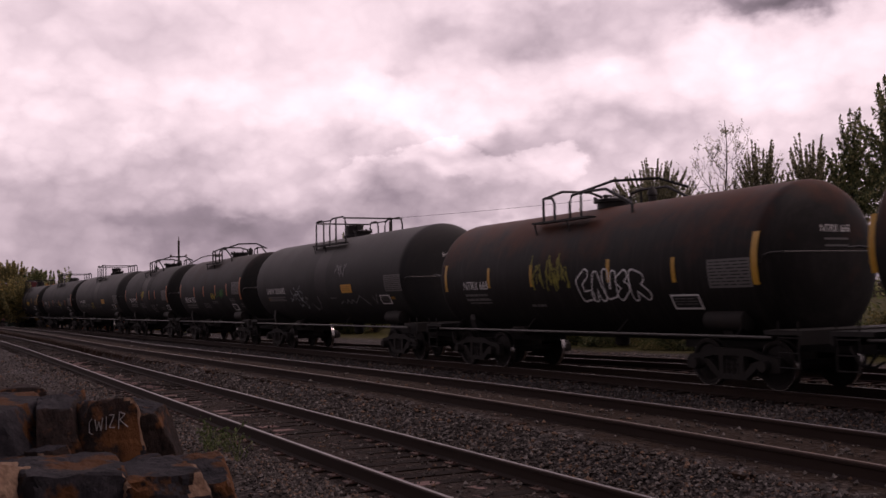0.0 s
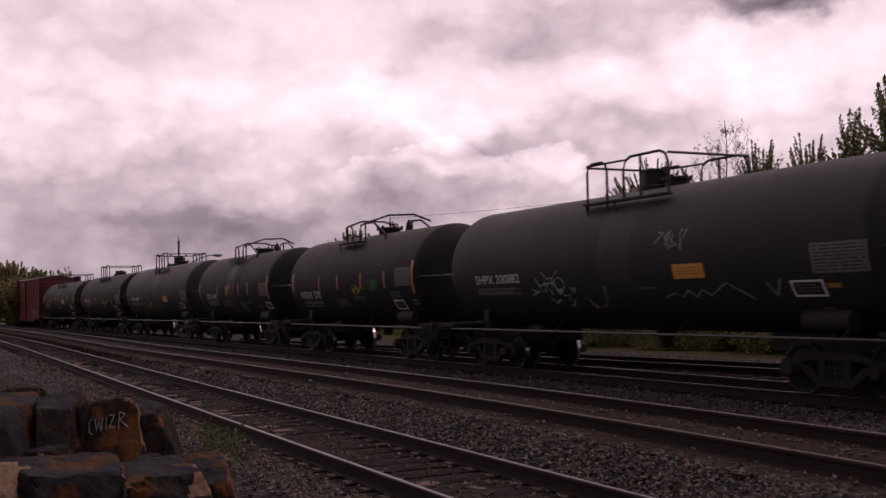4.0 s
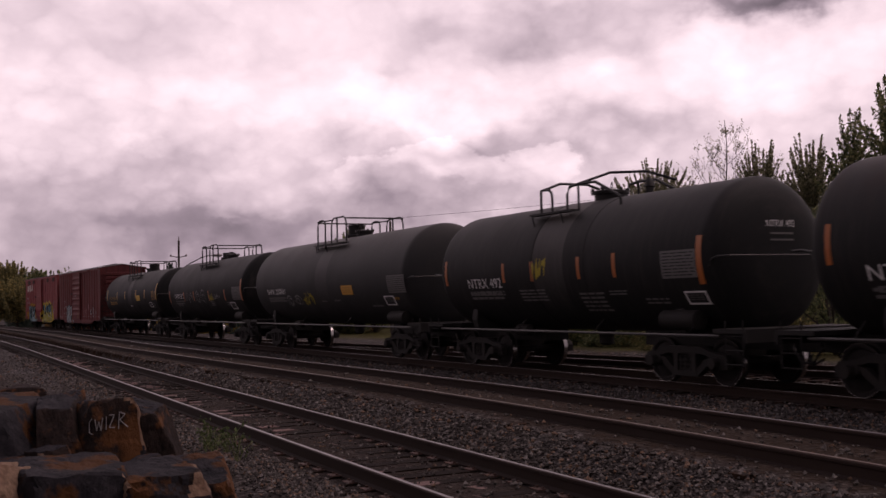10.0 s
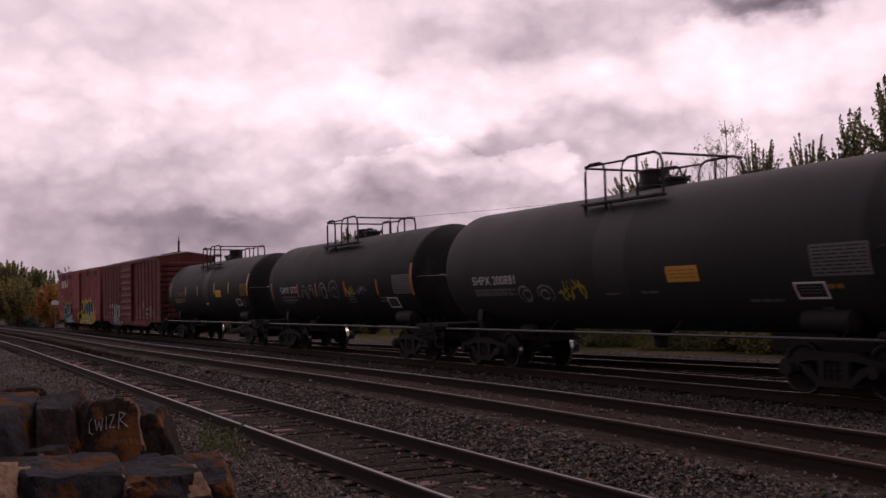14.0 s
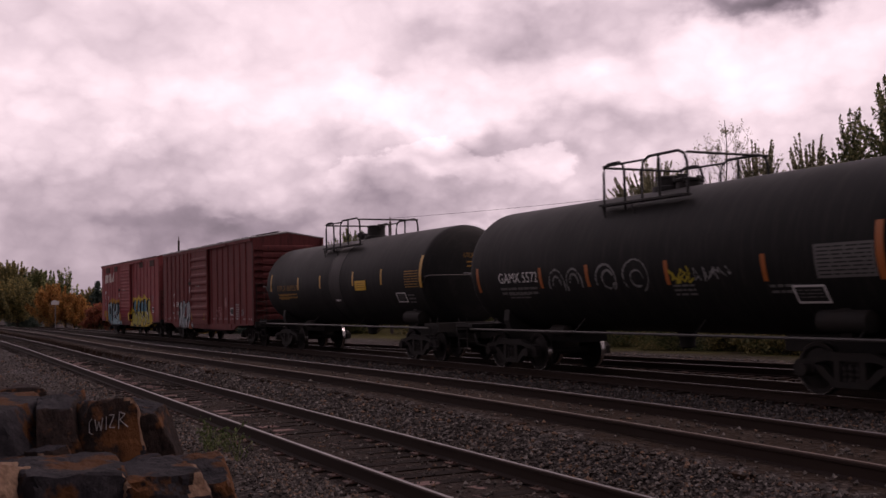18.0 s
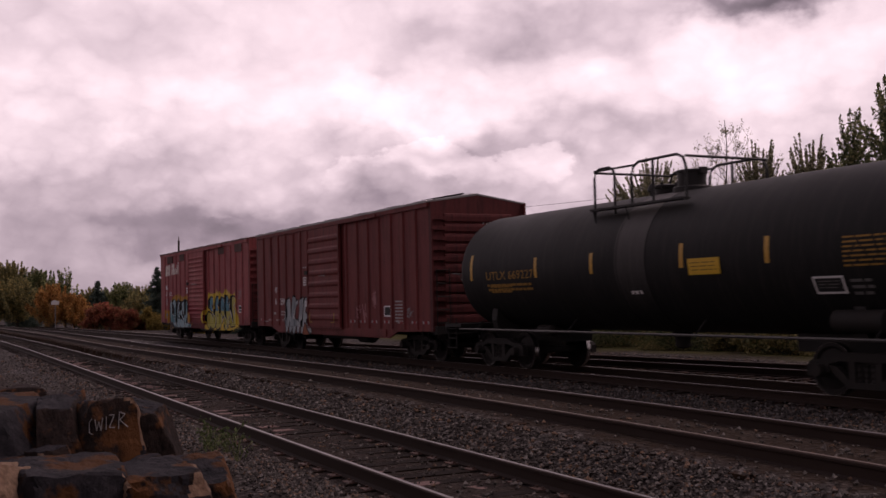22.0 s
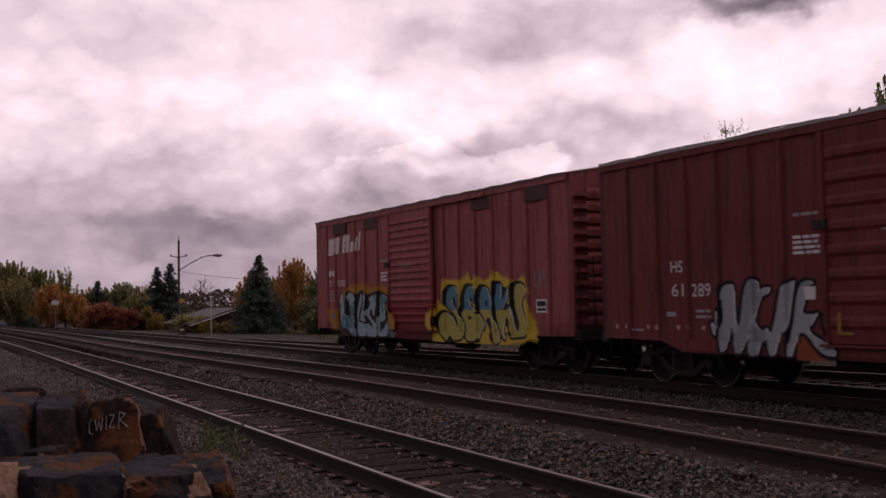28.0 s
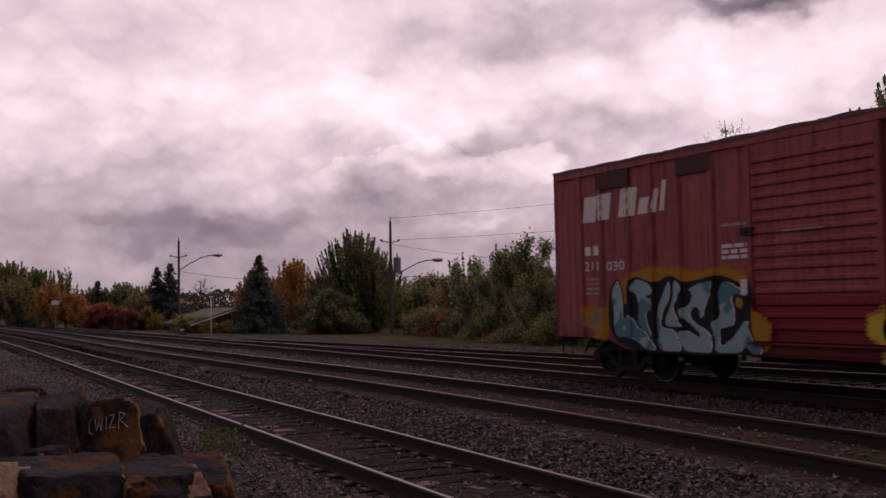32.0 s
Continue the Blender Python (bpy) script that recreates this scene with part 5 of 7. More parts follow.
_cp.prism([(0.2, -0.16), (0.5, -0.17), (0.62, -0.05), (0.6, 0.16), (0.42, 0.17), (0.4, 0.05), (0.2, 0.14)], 0.66, 0.96, "z")
COUPLER = _cp.data("coupler", M_TRUCK)


def running_gear(car, half, length):
    sets = []
    for s in (-1, 1):
        c = s * half
        b = part("truck_bolster", BOLSTER, None, car)
        b.location = (c, 0, 0)
        for side in (-1, 1):
            f = part("side_frame", SIDE_FRAME, None, car)
            f.location = (c, side * 1.0, 0)
            for q in (-0.14, 0.0, 0.14):
                part("spring", SPRING, None, f).location = (q, 0, 0)
            for w in (-0.89, 0.89):
                bc = part("bearing_cap", BEARING, None, f)
                bc.matrix_basis = Matrix.Translation((w, side * 0.1, WHEEL_R)) @ Matrix.Rotation(0 if side < 0 else math.pi, 4, "Z")
        for w in (-0.89, 0.89):
            ws = part("wheelset", AXLE, None, car)
            ws.location = (c + w, 0, WHEEL_R + 0.004)
            for side in (-1, 1):
                wh = part("wheel", WHEEL, None, ws)
                tr = part("wheel_tread", TREAD, None, ws)
                for o in (wh, tr):
                    o.matrix_basis = Matrix.Translation((0, side * 0.76, 0)) @ Matrix.Rotation(0 if side < 0 else math.pi, 4, "Z")
            sets.append((ws, c + w))
        cp = part("coupler", COUPLER, None, car)
        cp.matrix_basis = Matrix.Translation((s * (length - 0.1), 0, 0)) @ Matrix.Rotation(0 if s > 0 else math.pi, 4, "Z")
        hose = Mesh().tube([(s * (length + 0.1), -0.35, 0.75), (s * (length + 0.3), -0.36, 0.5), (s * (length + 0.5), -0.25, 0.45), (s * (length + 0.6), -0.1, 0.55)], 0.025, 6)
        part("brake_hose", hose, M_FRAME, car)
    return sets


def pipe(car, name, pts, r=0.03, mat=None, label=""):
    return part(name, Mesh().tube(pts, r, 6), mat or M_RAILING, car, label)


def arch(x0, x1, y, z0, z1, r=0.18):
    """An upside-down U of pipe with rounded corners."""
    return [(x0, y, z0), (x0, y, z1 - r), (x0 + r * 0.3, y, z1 - r * 0.3), (x0 + r, y, z1), (x1 - r, y, z1), (x1 - r * 0.3, y, z1 - r * 0.3), (x1, y, z1 - r), (x1, y, z0)]


def tank_car(x0, x1, label, mat, radius=1.5, zc=2.5, style="box", mark=None, mark_at=None, mark_mat=None, stripes=(), stripe_mat=None, tall=None, table=None, sign=None, placard=None, fine=(), end_mark="", deck=(-1.25, 1.55), seed=0, rings=(), half_in=1.5, dome=(1.05, 0.42, 1.75)):
    mid, L = (x0 + x1) / 2, (x1 - x0) / 2
    rnd = random.Random(seed)
    car = thing("tank_car", label, "tank car", "tank cars of the train")
    R = radius
    depth = 0.5
    head = [(-L + depth * (1 - max(0, 1 - q ** 2.6) ** (1 / 2.6)), R * q) for q in (0.02, 0.2, 0.4, 0.55, 0.68, 0.78, 0.86, 0.92, 0.96, 0.985, 0.997, 1.0)]
    part("shell", Mesh().lathe(head + [(-a, b) for a, b in head[::-1]], 64, "x", (0, 0, zc)), mat, car, smooth=True)
    skin = Skin(R, zc)
    top = zc + R
    # weld rings and saddle of the manway
    for q in rings:
        part("ring_seam", Mesh().lathe([(q - 0.02, R - 0.01), (q - 0.015, R + 0.008), (q + 0.015, R + 0.008), (q + 0.02, R - 0.01)], 64, "x", (0, 0, zc)), mat, car, smooth=True)
    # sills, end platforms, draft gear, bolsters
    half = L - half_in
    for s in (-1, 1):
        part("stub_sill", Mesh().box(min(s * (L - 3.6), s * (L + 0.6)), max(s * (L - 3.6), s * (L + 0.6)), -0.33, 0.33, 0.68, 1.04), M_FRAME, car)
        m = Mesh().box(min(s * (L - 0.25), s * (L + 0.6)), max(s * (L - 0.25), s * (L + 0.6)), -1.45, 1.45, 1.02, 1.1)
        m.box(s * (L + 0.58) - 0.03, s * (L + 0.58) + 0.03, -1.45, 1.45, 0.86, 1.1)
        part("end_platform", m, M_FRAME, car)
        m = Mesh()
        m.prism([(-1.1, 0.98), (1.1, 0.98), (1.16, 1.2), (1.12, 1.5), (0.6, 1.15), (-0.6, 1.15), (-1.12, 1.5), (-1.16, 1.2)], s * half - 0.12, s * half + 0.12, "x")
        part("bolster_cradle", m, M_FRAME, car)
        # hand rails round the end
        for yy in (-1.42, 1.42):
            pipe(car, "end_handrail", [(s * (L - 1.35), yy * 0.97, 2.2), (s * (L - 1.2), yy, 2.22), (s * (L - 0.45), yy, 2.22), (s * (L - 0.3), yy, 2.26), (s * (L - 0.22), yy, 2.38), (s * (L - 0.05), yy, 2.42), (s * (L + 0.2), yy * 0.985, 2.42)], 0.018, M_PALEPIPE)
            ld = Mesh()
            for xx in (L + 0.05, L + 0.5):
                ld.tube([(s * xx, yy, 0.45), (s * xx, yy, 1.25)], 0.016, 5)
            for zz in (0.47, 0.72, 0.97):
                ld.tube([(s * (L + 0.05), yy, zz), (s * (L + 0.5), yy, zz)], 0.014, 5)
            part("step_ladder", ld, M_FRAME, car)
        pipe(car, "end_handrail", [(s * (L + 0.2), -1.4, 2.42), (s * (L + 0.26), 0, 2.42), (s * (L + 0.2), 1.4, 2.42)], 0.018, M_PALEPIPE)
    for yy in (-1.4, 1.4):
        pipe(car, "side_rail", [(-L + 0.1, yy, 0.97), (L - 0.1, yy, 0.97)], 0.03, M_SIDERAIL)
        for q in (-0.5, -0.17, 0.17, 0.5):
            pipe(car, "rail_bracket", [(q * 2 * (L - 1), yy, 0.97), (q * 2 * (L - 1), yy * 0.8, 1.25)], 0.016, M_FRAME)
    # brake reservoir, cylinder and bottom outlet
    part("air_reservoir", Mesh().lathe([(L - 2.0, 0.05), (L - 1.95, 0.19), (L - 0.95, 0.19), (L - 0.9, 0.05)], 14, "x", (0, -1.12, 1.25)), M_TRUCK, car, smooth=True)
    part("brake_cylinder", Mesh().lathe([(-L + 2.9, 0.05), (-L + 2.95, 0.14), (-L + 3.5, 0.14), (-L + 3.6, 0.05)], 12, "x", (0, -0.7, 0.95)), M_TRUCK, car, smooth=True)
    part("bottom_outlet", Mesh().lathe([(0.62, 0.1), (0.66, 0.16), (0.8, 0.16), (zc - R + 0.06, 0.24)], 14, "z", (0.1, 0, 0)), M_FRAME, car)
    # top platform with railing and fittings
    a, b = deck
    dz = top - 0.3
    for yy in (-0.98, 0.98):
        part("walkway", Mesh().box(a, b if style == "box" else 0.55, yy - 0.2 * (yy < 0) - 0.02, yy + 0.2 * (yy > 0) + 0.02, dz, dz + 0.04), M_RAILING, car)
    for yy in (-1.15, 1.15):
        for xx in (a + 0.05, (a + b) / 2 - 0.3):
            pipe(car, "walkway_strut", [(xx, yy, dz), (xx + 0.12, yy * 1.0, dz - 0.3)], 0.02)
    if style == "box":
        rz = top + 0.6
        for yy in (-1.05, 1.05):
            pipe(car, "railing", arch(a, a + 0.72, yy, dz - 0.12, rz))
            pipe(car, "railing", arch(a + 1.3, b, yy, dz - 0.02, rz, 0.25))
            pipe(car, "railing_post", [((a + b) / 2 + 0.5, yy, dz), ((a + b) / 2 + 0.5, yy, rz)], 0.03)
            pipe(car, "mid_rail", [(a, yy, rz - 0.03), (a + 1.35, yy, rz - 0.05)], 0.024)
        for xx in (a, b):
            pipe(car, "cross_rail", [(xx, -1.05, rz - 0.06), (xx, 1.05, rz - 0.06)], 0.028)
    else:
        rz = top + 0.33
        for yy, up in ((-0.85, 0.0), (0.85, 0.1)):
            pipe(car, "railing", [(a, yy, dz - 0.15), (a, yy, rz + up - 0.02), (a + 0.1, yy, rz + up)] + [(a + 0.38, yy, rz + up - 0.03), (a + 0.47, yy, rz + up - 0.14), (a + 0.48, yy, dz)], 0.034)
            pipe(car, "railing", [(a + 1.1, yy, dz), (a + 1.1, yy, rz + up - 0.2), (a + 1.2, yy, rz + up - 0.04), (a + 1.55, yy, rz + up), (b - 0.9, yy, rz + up - 0.02), (b - 0.15, yy, top - 0.02 + up), (b, yy, top - 0.1 + up), (b + 0.02, yy, top - 0.32)], 0.034)
            pipe(car, "railing_post", [(a + 1.55, yy, dz - 0.1), (a + 1.55, yy, rz + up)], 0.03)
        pipe(car, "cross_rail", [(a, -0.85, rz - 0.02), (a, -0.3, rz + 0.18), (a, 0.5, rz + 0.18), (a, 0.85, rz + 0.08)], 0.034)
        pipe(car, "cross_rail", [(a + 1.55, -0.85, rz), (a + 1.75, -0.1, rz + 0.26), (b - 0.9, 0.6, rz + 0.26), (b - 0.2, 0.85, rz)], 0.034)
    if style == "box":
        hx, hz, wx = a + dome[0], top + dome[1], a + dome[2]
        d = part("valve_housing", Mesh().lathe([(top - 0.12, 0.3), (hz - 0.07, 0.3), (hz - 0.06, 0.32), (hz - 0.015, 0.32), (hz, 0.28)], 20, "z", (hx, 0, 0)), M_FITTING, car, smooth=True)
        part("hinge", Mesh().box(hx + 0.3, hx + 0.4, -0.08, 0.08, hz - 0.12, hz + 0.02), M_FITTING, d)
        part("base_flange", Mesh().lathe([(top - 0.1, 0.4), (top + 0.05, 0.4), (top + 0.07, 0.38)], 20, "z", (hx, 0, 0)), M_FITTING, d, smooth=True)
        w = part("manway", Mesh().lathe([(top - 0.1, 0.27), (top + 0.1, 0.27), (top + 0.12, 0.32), (top + 0.17, 0.32), (top + 0.2, 0.2)], 18, "z", (wx, 0, 0)), M_FITTING, car, smooth=True)
        for q in range(6):
            an = q * math.pi / 3
            part("eye_bolt", Mesh().box(wx + 0.3 * math.cos(an) - 0.025, wx + 0.3 * math.cos(an) + 0.025, 0.3 * math.sin(an) - 0.025, 0.3 * math.sin(an) + 0.025, top + 0.1, top + 0.22), M_FITTING, w)
        part("relief_valve", Mesh().lathe([(top - 0.06, 0.07), (top + 0.1, 0.08), (top + 0.12, 0.12), (top + 0.22, 0.1), (top + 0.3, 0.03)], 12, "z", (a + 0.55, 0.1, 0)), M_FITTING, car, smooth=True)
    else:
        d = part("manway", Mesh().lathe([(top - 0.12, 0.36), (top + 0.1, 0.36), (top + 0.11, 0.44), (top + 0.17, 0.44), (top + 0.2, 0.34)], 20, "z", (a + 1.6, 0, 0)), M_FITTING, car, smooth=True)
        for q in range(6):
            an = q * math.pi / 3
            part("eye_bolt", Mesh().box(a + 1.6 + 0.4 * math.cos(an) - 0.03, a + 1.6 + 0.4 * math.cos(an) + 0.03, 0.4 * math.sin(an) - 0.03, 0.4 * math.sin(an) + 0.03, top + 0.1, top + 0.24), M_FITTING, d)
        part("relief_valve", Mesh().lathe([(top - 0.06, 0.09), (top + 0.14, 0.09), (top + 0.16, 0.12), (top + 0.25, 0.1), (top + 0.36, 0.03)], 12, "z", (a + 2.9, 0.1, 0)), M_FITTING, car, smooth=True)
        pipe(car, "air_pipe", [(a + 1.4, 0.2, top - 0.05), (a + 1.4, 0.2, top + 0.42)], 0.02)
    # lettering and marks
    if mark:
        m = Mesh()
        skin.letter(m, mark, *mark_at)
        part("lettering", m, mark_mat or M_LETTER, car)
        part("small_print", _bars(skin, mark_at[0], mark_at[1] - 0.1, mark_at[2] - 0.3, mark_at[2] - 0.08, 2, rnd), M_DIMLETTER if mark_mat is None else M_DIMGOLD, car)
    for q, z0, z1 in stripes:
        m = Mesh()
        skin.patch(m, q - 0.055, q + 0.055, z0, z1, 0.006, 0.005, 5)
        part("reflective_stripe", m, stripe_mat, car)
    for q, z0, z1 in tall or ():
        m = Mesh()
        skin.patch(m, q - 0.075, q + 0.075, z0, z1, 0.006, 0.005, 9)
        part("reflective_stripe", m, stripe_mat, car)
    if table:
        xa, xb, za, zb, tm = table
        if tm is None:
            m = Mesh()
            skin.patch(m, xa, xb, za, zb, 0.005, 0.004, 8)
            pl = part("data_panel", m, M_PANELGREY, car)
            part("small_print", _bars(skin, xa + 0.06, xb - 0.05, za + 0.03, zb - 0.02, 8, rnd, 0.009, 0.35), M_DARK, pl)
        else:
            part("small_print", _bars(skin, xa, xb, za, zb, 7, rnd, 0.006, 0.4), tm, car)
    if sign:
        xa, xb, za, zb, sm = sign
        m = Mesh()
        skin.patch(m, xa, xb, za, zb, 0.02, 0.016, 5)
        pl = part("placard", m, sm, car)
        part("small_print", _bars(skin, xa + 0.08, xb - 0.08, za + 0.06, zb - 0.04, 3, rnd, 0.023, 0.3), M_DIMGOLD, pl)
    if placard:
        xa, xb, za, zb = placard
        m = Mesh()
        for q in ((xa, xb, za, za + 0.03), (xa, xb, zb - 0.03, zb), (xa, xa + 0.035, za + 0.03, zb - 0.03), (xb - 0.035, xb, za + 0.03, zb - 0.03)):
            skin.patch(m, q[0], q[1], q[2], q[3], 0.016, 0.012, 3)
        fr = part("placard_frame", m, M_LETTER, car)
        m = Mesh()
        skin.patch(m, xa + 0.036, xb - 0.036, za + 0.031, zb - 0.031, 0.01, 0.006, 3)
        part("plate", m, M_DARK, fr)
        part("small_print", _bars(skin, xa + 0.1, xb - 0.1, za + 0.08, zb - 0.05, 3, rnd, 0.013, 0.3), M_DIMLETTER, fr)
    for xa, xb, za, zb, rows, fm in fine:
        part("small_print", _bars(skin, xa, xb, za, zb, rows, rnd, 0.006, 0.45), fm, car)
    # marks on the leading head
    if end_mark:
        v, f = text_faces(end_mark)
        m = Mesh()

        def on_head(y, z):
            q = min(0.98, math.hypot(y, z - zc) / R)
            return (L - depth * (1 - (1 - q ** 2.6) ** (1 / 2.6)) + 0.012, y, z)
        ez = zc + 0.5
        m.add([on_head(-0.28 + 0.72 * u, ez + 0.13 * w) for u, w in v], f)
        part("lettering", m, mark_mat or M_LETTER, car)
        m = Mesh()
        for i in range(2):
            zz = ez - 0.14 - 0.12 * i
            m.add([on_head(-0.2, zz), on_head(0.38, zz), on_head(0.38, zz + 0.035), on_head(-0.2, zz + 0.035)], [(0, 1, 2, 3)])
        part("small_print", m, M_DIMLETTER if mark_mat is None else M_DIMGOLD, car)
    CARS.append((car, mid, half, running_gear(car, half, L + 0.5)))
    return car, skin


def _bars(skin, x0, x1, z0, z1, rows, rnd, lift=0.006, fill=0.5):
    m = Mesh()
    skin.bars(m, x0, x1, z0, z1, rows, rnd, lift, fill)
    return m


# ---- boxcars ----
M_RUSTPATCH = paint("tar_patch", (0.09, 0.034, 0.025), (0.05, 0.02, 0.016), 0.5, 0.8)


def boxcar(x0, x1, label, mat, end_mat, roof_mat, left_posts, right_posts, door, ribs, seed, patches=(), hatch=False):
    mid, L = (x0 + x1) / 2, (x1 - x0) / 2
    rnd = random.Random(seed)
    car = thing("boxcar", label, "boxcar", "boxcars of the train")
    W, Z0, Z1 = 1.5, 0.88, 4.43
    d0, d1 = door
    # walls with a dropped sill amidships
    sill = [(-L, Z0), (-L + 1.7, Z0 - 0.02), (-L + 2.35, 0.66), (L - 2.75, 0.64), (L - 2.2, 0.84), (L, Z0), (L, Z1), (-L, Z1)]
    for s, nm in ((-1, "side_wall"), (1, "side_wall")):
        part(nm, Mesh().prism(sill, s * W - 0.03, s * W + 0.03), mat, car)
    part("floor", Mesh().box(-L + 0.02, L - 0.02, -W + 0.04, W - 0.04, 1.05, 1.2), M_FRAME, car)
    part("centre_sill", Mesh().box(-L - 0.2, L + 0.2, -0.35, 0.35, 0.68, 1.05), M_FRAME, car)
    for s in (-1, 1):
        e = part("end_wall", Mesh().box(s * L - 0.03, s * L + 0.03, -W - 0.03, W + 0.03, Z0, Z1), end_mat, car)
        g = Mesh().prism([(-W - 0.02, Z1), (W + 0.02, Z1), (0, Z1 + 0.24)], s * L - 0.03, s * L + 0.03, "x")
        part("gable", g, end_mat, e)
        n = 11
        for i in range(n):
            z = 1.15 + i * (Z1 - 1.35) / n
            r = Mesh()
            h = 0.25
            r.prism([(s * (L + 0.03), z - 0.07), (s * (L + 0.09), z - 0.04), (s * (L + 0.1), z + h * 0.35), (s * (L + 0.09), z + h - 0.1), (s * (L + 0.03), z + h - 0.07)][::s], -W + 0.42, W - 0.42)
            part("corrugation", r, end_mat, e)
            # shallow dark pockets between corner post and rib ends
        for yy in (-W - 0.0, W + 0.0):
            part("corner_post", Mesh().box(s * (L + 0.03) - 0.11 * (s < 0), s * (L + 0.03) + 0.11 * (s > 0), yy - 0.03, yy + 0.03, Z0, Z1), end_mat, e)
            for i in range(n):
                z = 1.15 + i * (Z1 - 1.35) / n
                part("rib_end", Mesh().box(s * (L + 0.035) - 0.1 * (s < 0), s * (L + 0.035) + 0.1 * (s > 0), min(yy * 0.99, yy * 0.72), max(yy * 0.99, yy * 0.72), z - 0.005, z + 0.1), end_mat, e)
        ld = Mesh()
        for yy in (-1.42, -1.02):
            ld.tube([(s * (L + 0.2), yy, 0.7), (s * (L + 0.2), yy, 2.6)], 0.014, 5)
        for i in range(6):
            ld.tube([(s * (L + 0.2), -1.42, 0.75 + 0.36 * i), (s * (L + 0.2), -1.02, 0.75 + 0.36 * i)], 0.013, 5)
        part("end_ladder", ld, M_FRAME, car)
        part("end_sill", Mesh().box(s * (L + 0.16) - 0.12, s * (L + 0.16) + 0.12, -1.48, 1.48, 0.8, 1.02), M_FRAME, car)
    # outside posts
    for s in (-1, 1):
        for q in left_posts + right_posts:
            p = Mesh()
            y0, y1 = s * (W + 0.03), s * (W + 0.075)
            z0 = 0.92
            p.add([(q - 0.085, y0, z0), (q - 0.045, y1, z0), (q + 0.045, y1, z0), (q + 0.085, y0, z0), (q - 0.085, y0, Z1 - 0.12), (q - 0.045, y1, Z1 - 0.12), (q + 0.045, y1, Z1 - 0.12), (q + 0.085, y0, Z1 - 0.12)], [(0, 1, 5, 4), (1, 2, 6, 5), (2, 3, 7, 6), (4, 5, 6, 7), (0, 3, 2, 1)])
            part("side_post", p, mat, car)
            rs_ = Mesh()
            for o in (-0.1, 0.1):
                top_z = Z1 - 0.14 - rnd.random() * 0.5
                rs_.box(q + o - 0.009, q + o + 0.009, min(s * (W + 0.03), s * (W + 0.034)), max(s * (W + 0.03), s * (W + 0.034)), 0.95 + rnd.random() * 0.8, top_z)
            part("rust_seam", rs_, M_RUSTPATCH, car)
        part("top_chord", Mesh().box(-L - 0.02, L + 0.02, min(s * (W + 0.03), s * (W + 0.085)), max(s * (W + 0.03), s * (W + 0.085)), Z1 - 0.13, Z1 + 0.02), mat, car)
        part("bottom_chord", Mesh().box(-L + 2.5, L - 2.9, min(s * (W + 0.03), s * (W + 0.06)), max(s * (W + 0.03), s * (W + 0.06)), 0.7, 0.9), mat, car)
        # sliding door on its tracks
        yd = s * (W + 0.11)
        D = part("door", Mesh().box(d0, d1, yd - 0.025, yd + 0.025, 0.92, Z1 - 0.16), mat, car)
        for i in range(ribs):
            z = 1.05 + (i + 0.5) * (Z1 - 1.4) / ribs
            h = 0.28 * (Z1 - 1.4) / ribs
            r = Mesh()
            pr = [(yd + s * 0.025, z - h), (yd + s * 0.065, z - h * 0.4), (yd + s * 0.065, z + h * 0.4), (yd + s * 0.025, z + h)]
            r.prism(pr, d0 + 0.14, d1 - 0.1, "x")
            part("door_rib", r, mat, D)
        for q in (d0 + 0.05, d1 - 0.05):
            part("door_edge", Mesh().box(q - 0.05, q + 0.05, min(yd + s * 0.025, yd + s * 0.06), max(yd + s * 0.025, yd + s * 0.06), 0.92, Z1 - 0.16), mat, D)
        part("lock_bar", Mesh().box(d0 + 0.3, d1 - 0.3, min(yd + s * 0.066, yd + s * 0.08), max(yd + s * 0.066, yd + s * 0.08), 2.37, 2.4), mat, D)
        part("door_latch", Mesh().box(d0 - 0.12, d0 + 0.16, min(yd + s * 0.026, yd + s * 0.1), max(yd + s * 0.026, yd + s * 0.1), 2.72, 2.86), M_FRAME, D)
        part("door_track", Mesh().box(d0 - 0.1, d1 + 0.1, min(s * (W + 0.03), s * (W + 0.16)), max(s * (W + 0.03), s * (W + 0.16)), 0.86, 0.9), mat, car)
        part("upper_door_track", Mesh().box(d0 - 0.3, d1 + 2.9, min(s * (W + 0.086), s * (W + 0.15)), max(s * (W + 0.086), s * (W + 0.15)), Z1 - 0.15, Z1 - 0.06), mat, car)
    # gabled roof of ribbed panels
    n = 12
    for i in range(n):
        a, b = -L - 0.04 + i * (2 * L + 0.08) / n, -L - 0.04 + (i + 1) * (2 * L + 0.08) / n
        r = Mesh()
        ns = 7
        ring = []
        for q in range(ns):
            x = a + (b - a) * q / (ns - 1)
            up = 0.055 * math.sin(math.pi * q / (ns - 1)) + 0.02 * noise.noise((x * 1.3, seed, 0))
            ring += [(x, -W - 0.1, Z1 - 0.01), (x, -W - 0.1, Z1 + 0.03 + up * 0.6), (x, 0, Z1 + 0.27 + up), (x, W + 0.1, Z1 + 0.03 + up * 0.6), (x, W + 0.1, Z1 - 0.01), (x, 0, Z1 + 0.22)]
        r.add(ring, [(q * 6 + c, q * 6 + (c + 1) % 6, q * 6 + 6 + (c + 1) % 6, q * 6 + 6 + c) for q in range(ns - 1) for c in range(6)] + [(0, 1, 2, 5), (5, 2, 3, 4), tuple(ns * 6 - 6 + c for c in (5, 2, 1, 0)), tuple(ns * 6 - 6 + c for c in (4, 3, 2, 5))])
        pn = part("roof_panel", r, roof_mat, car)
        seam = Mesh()
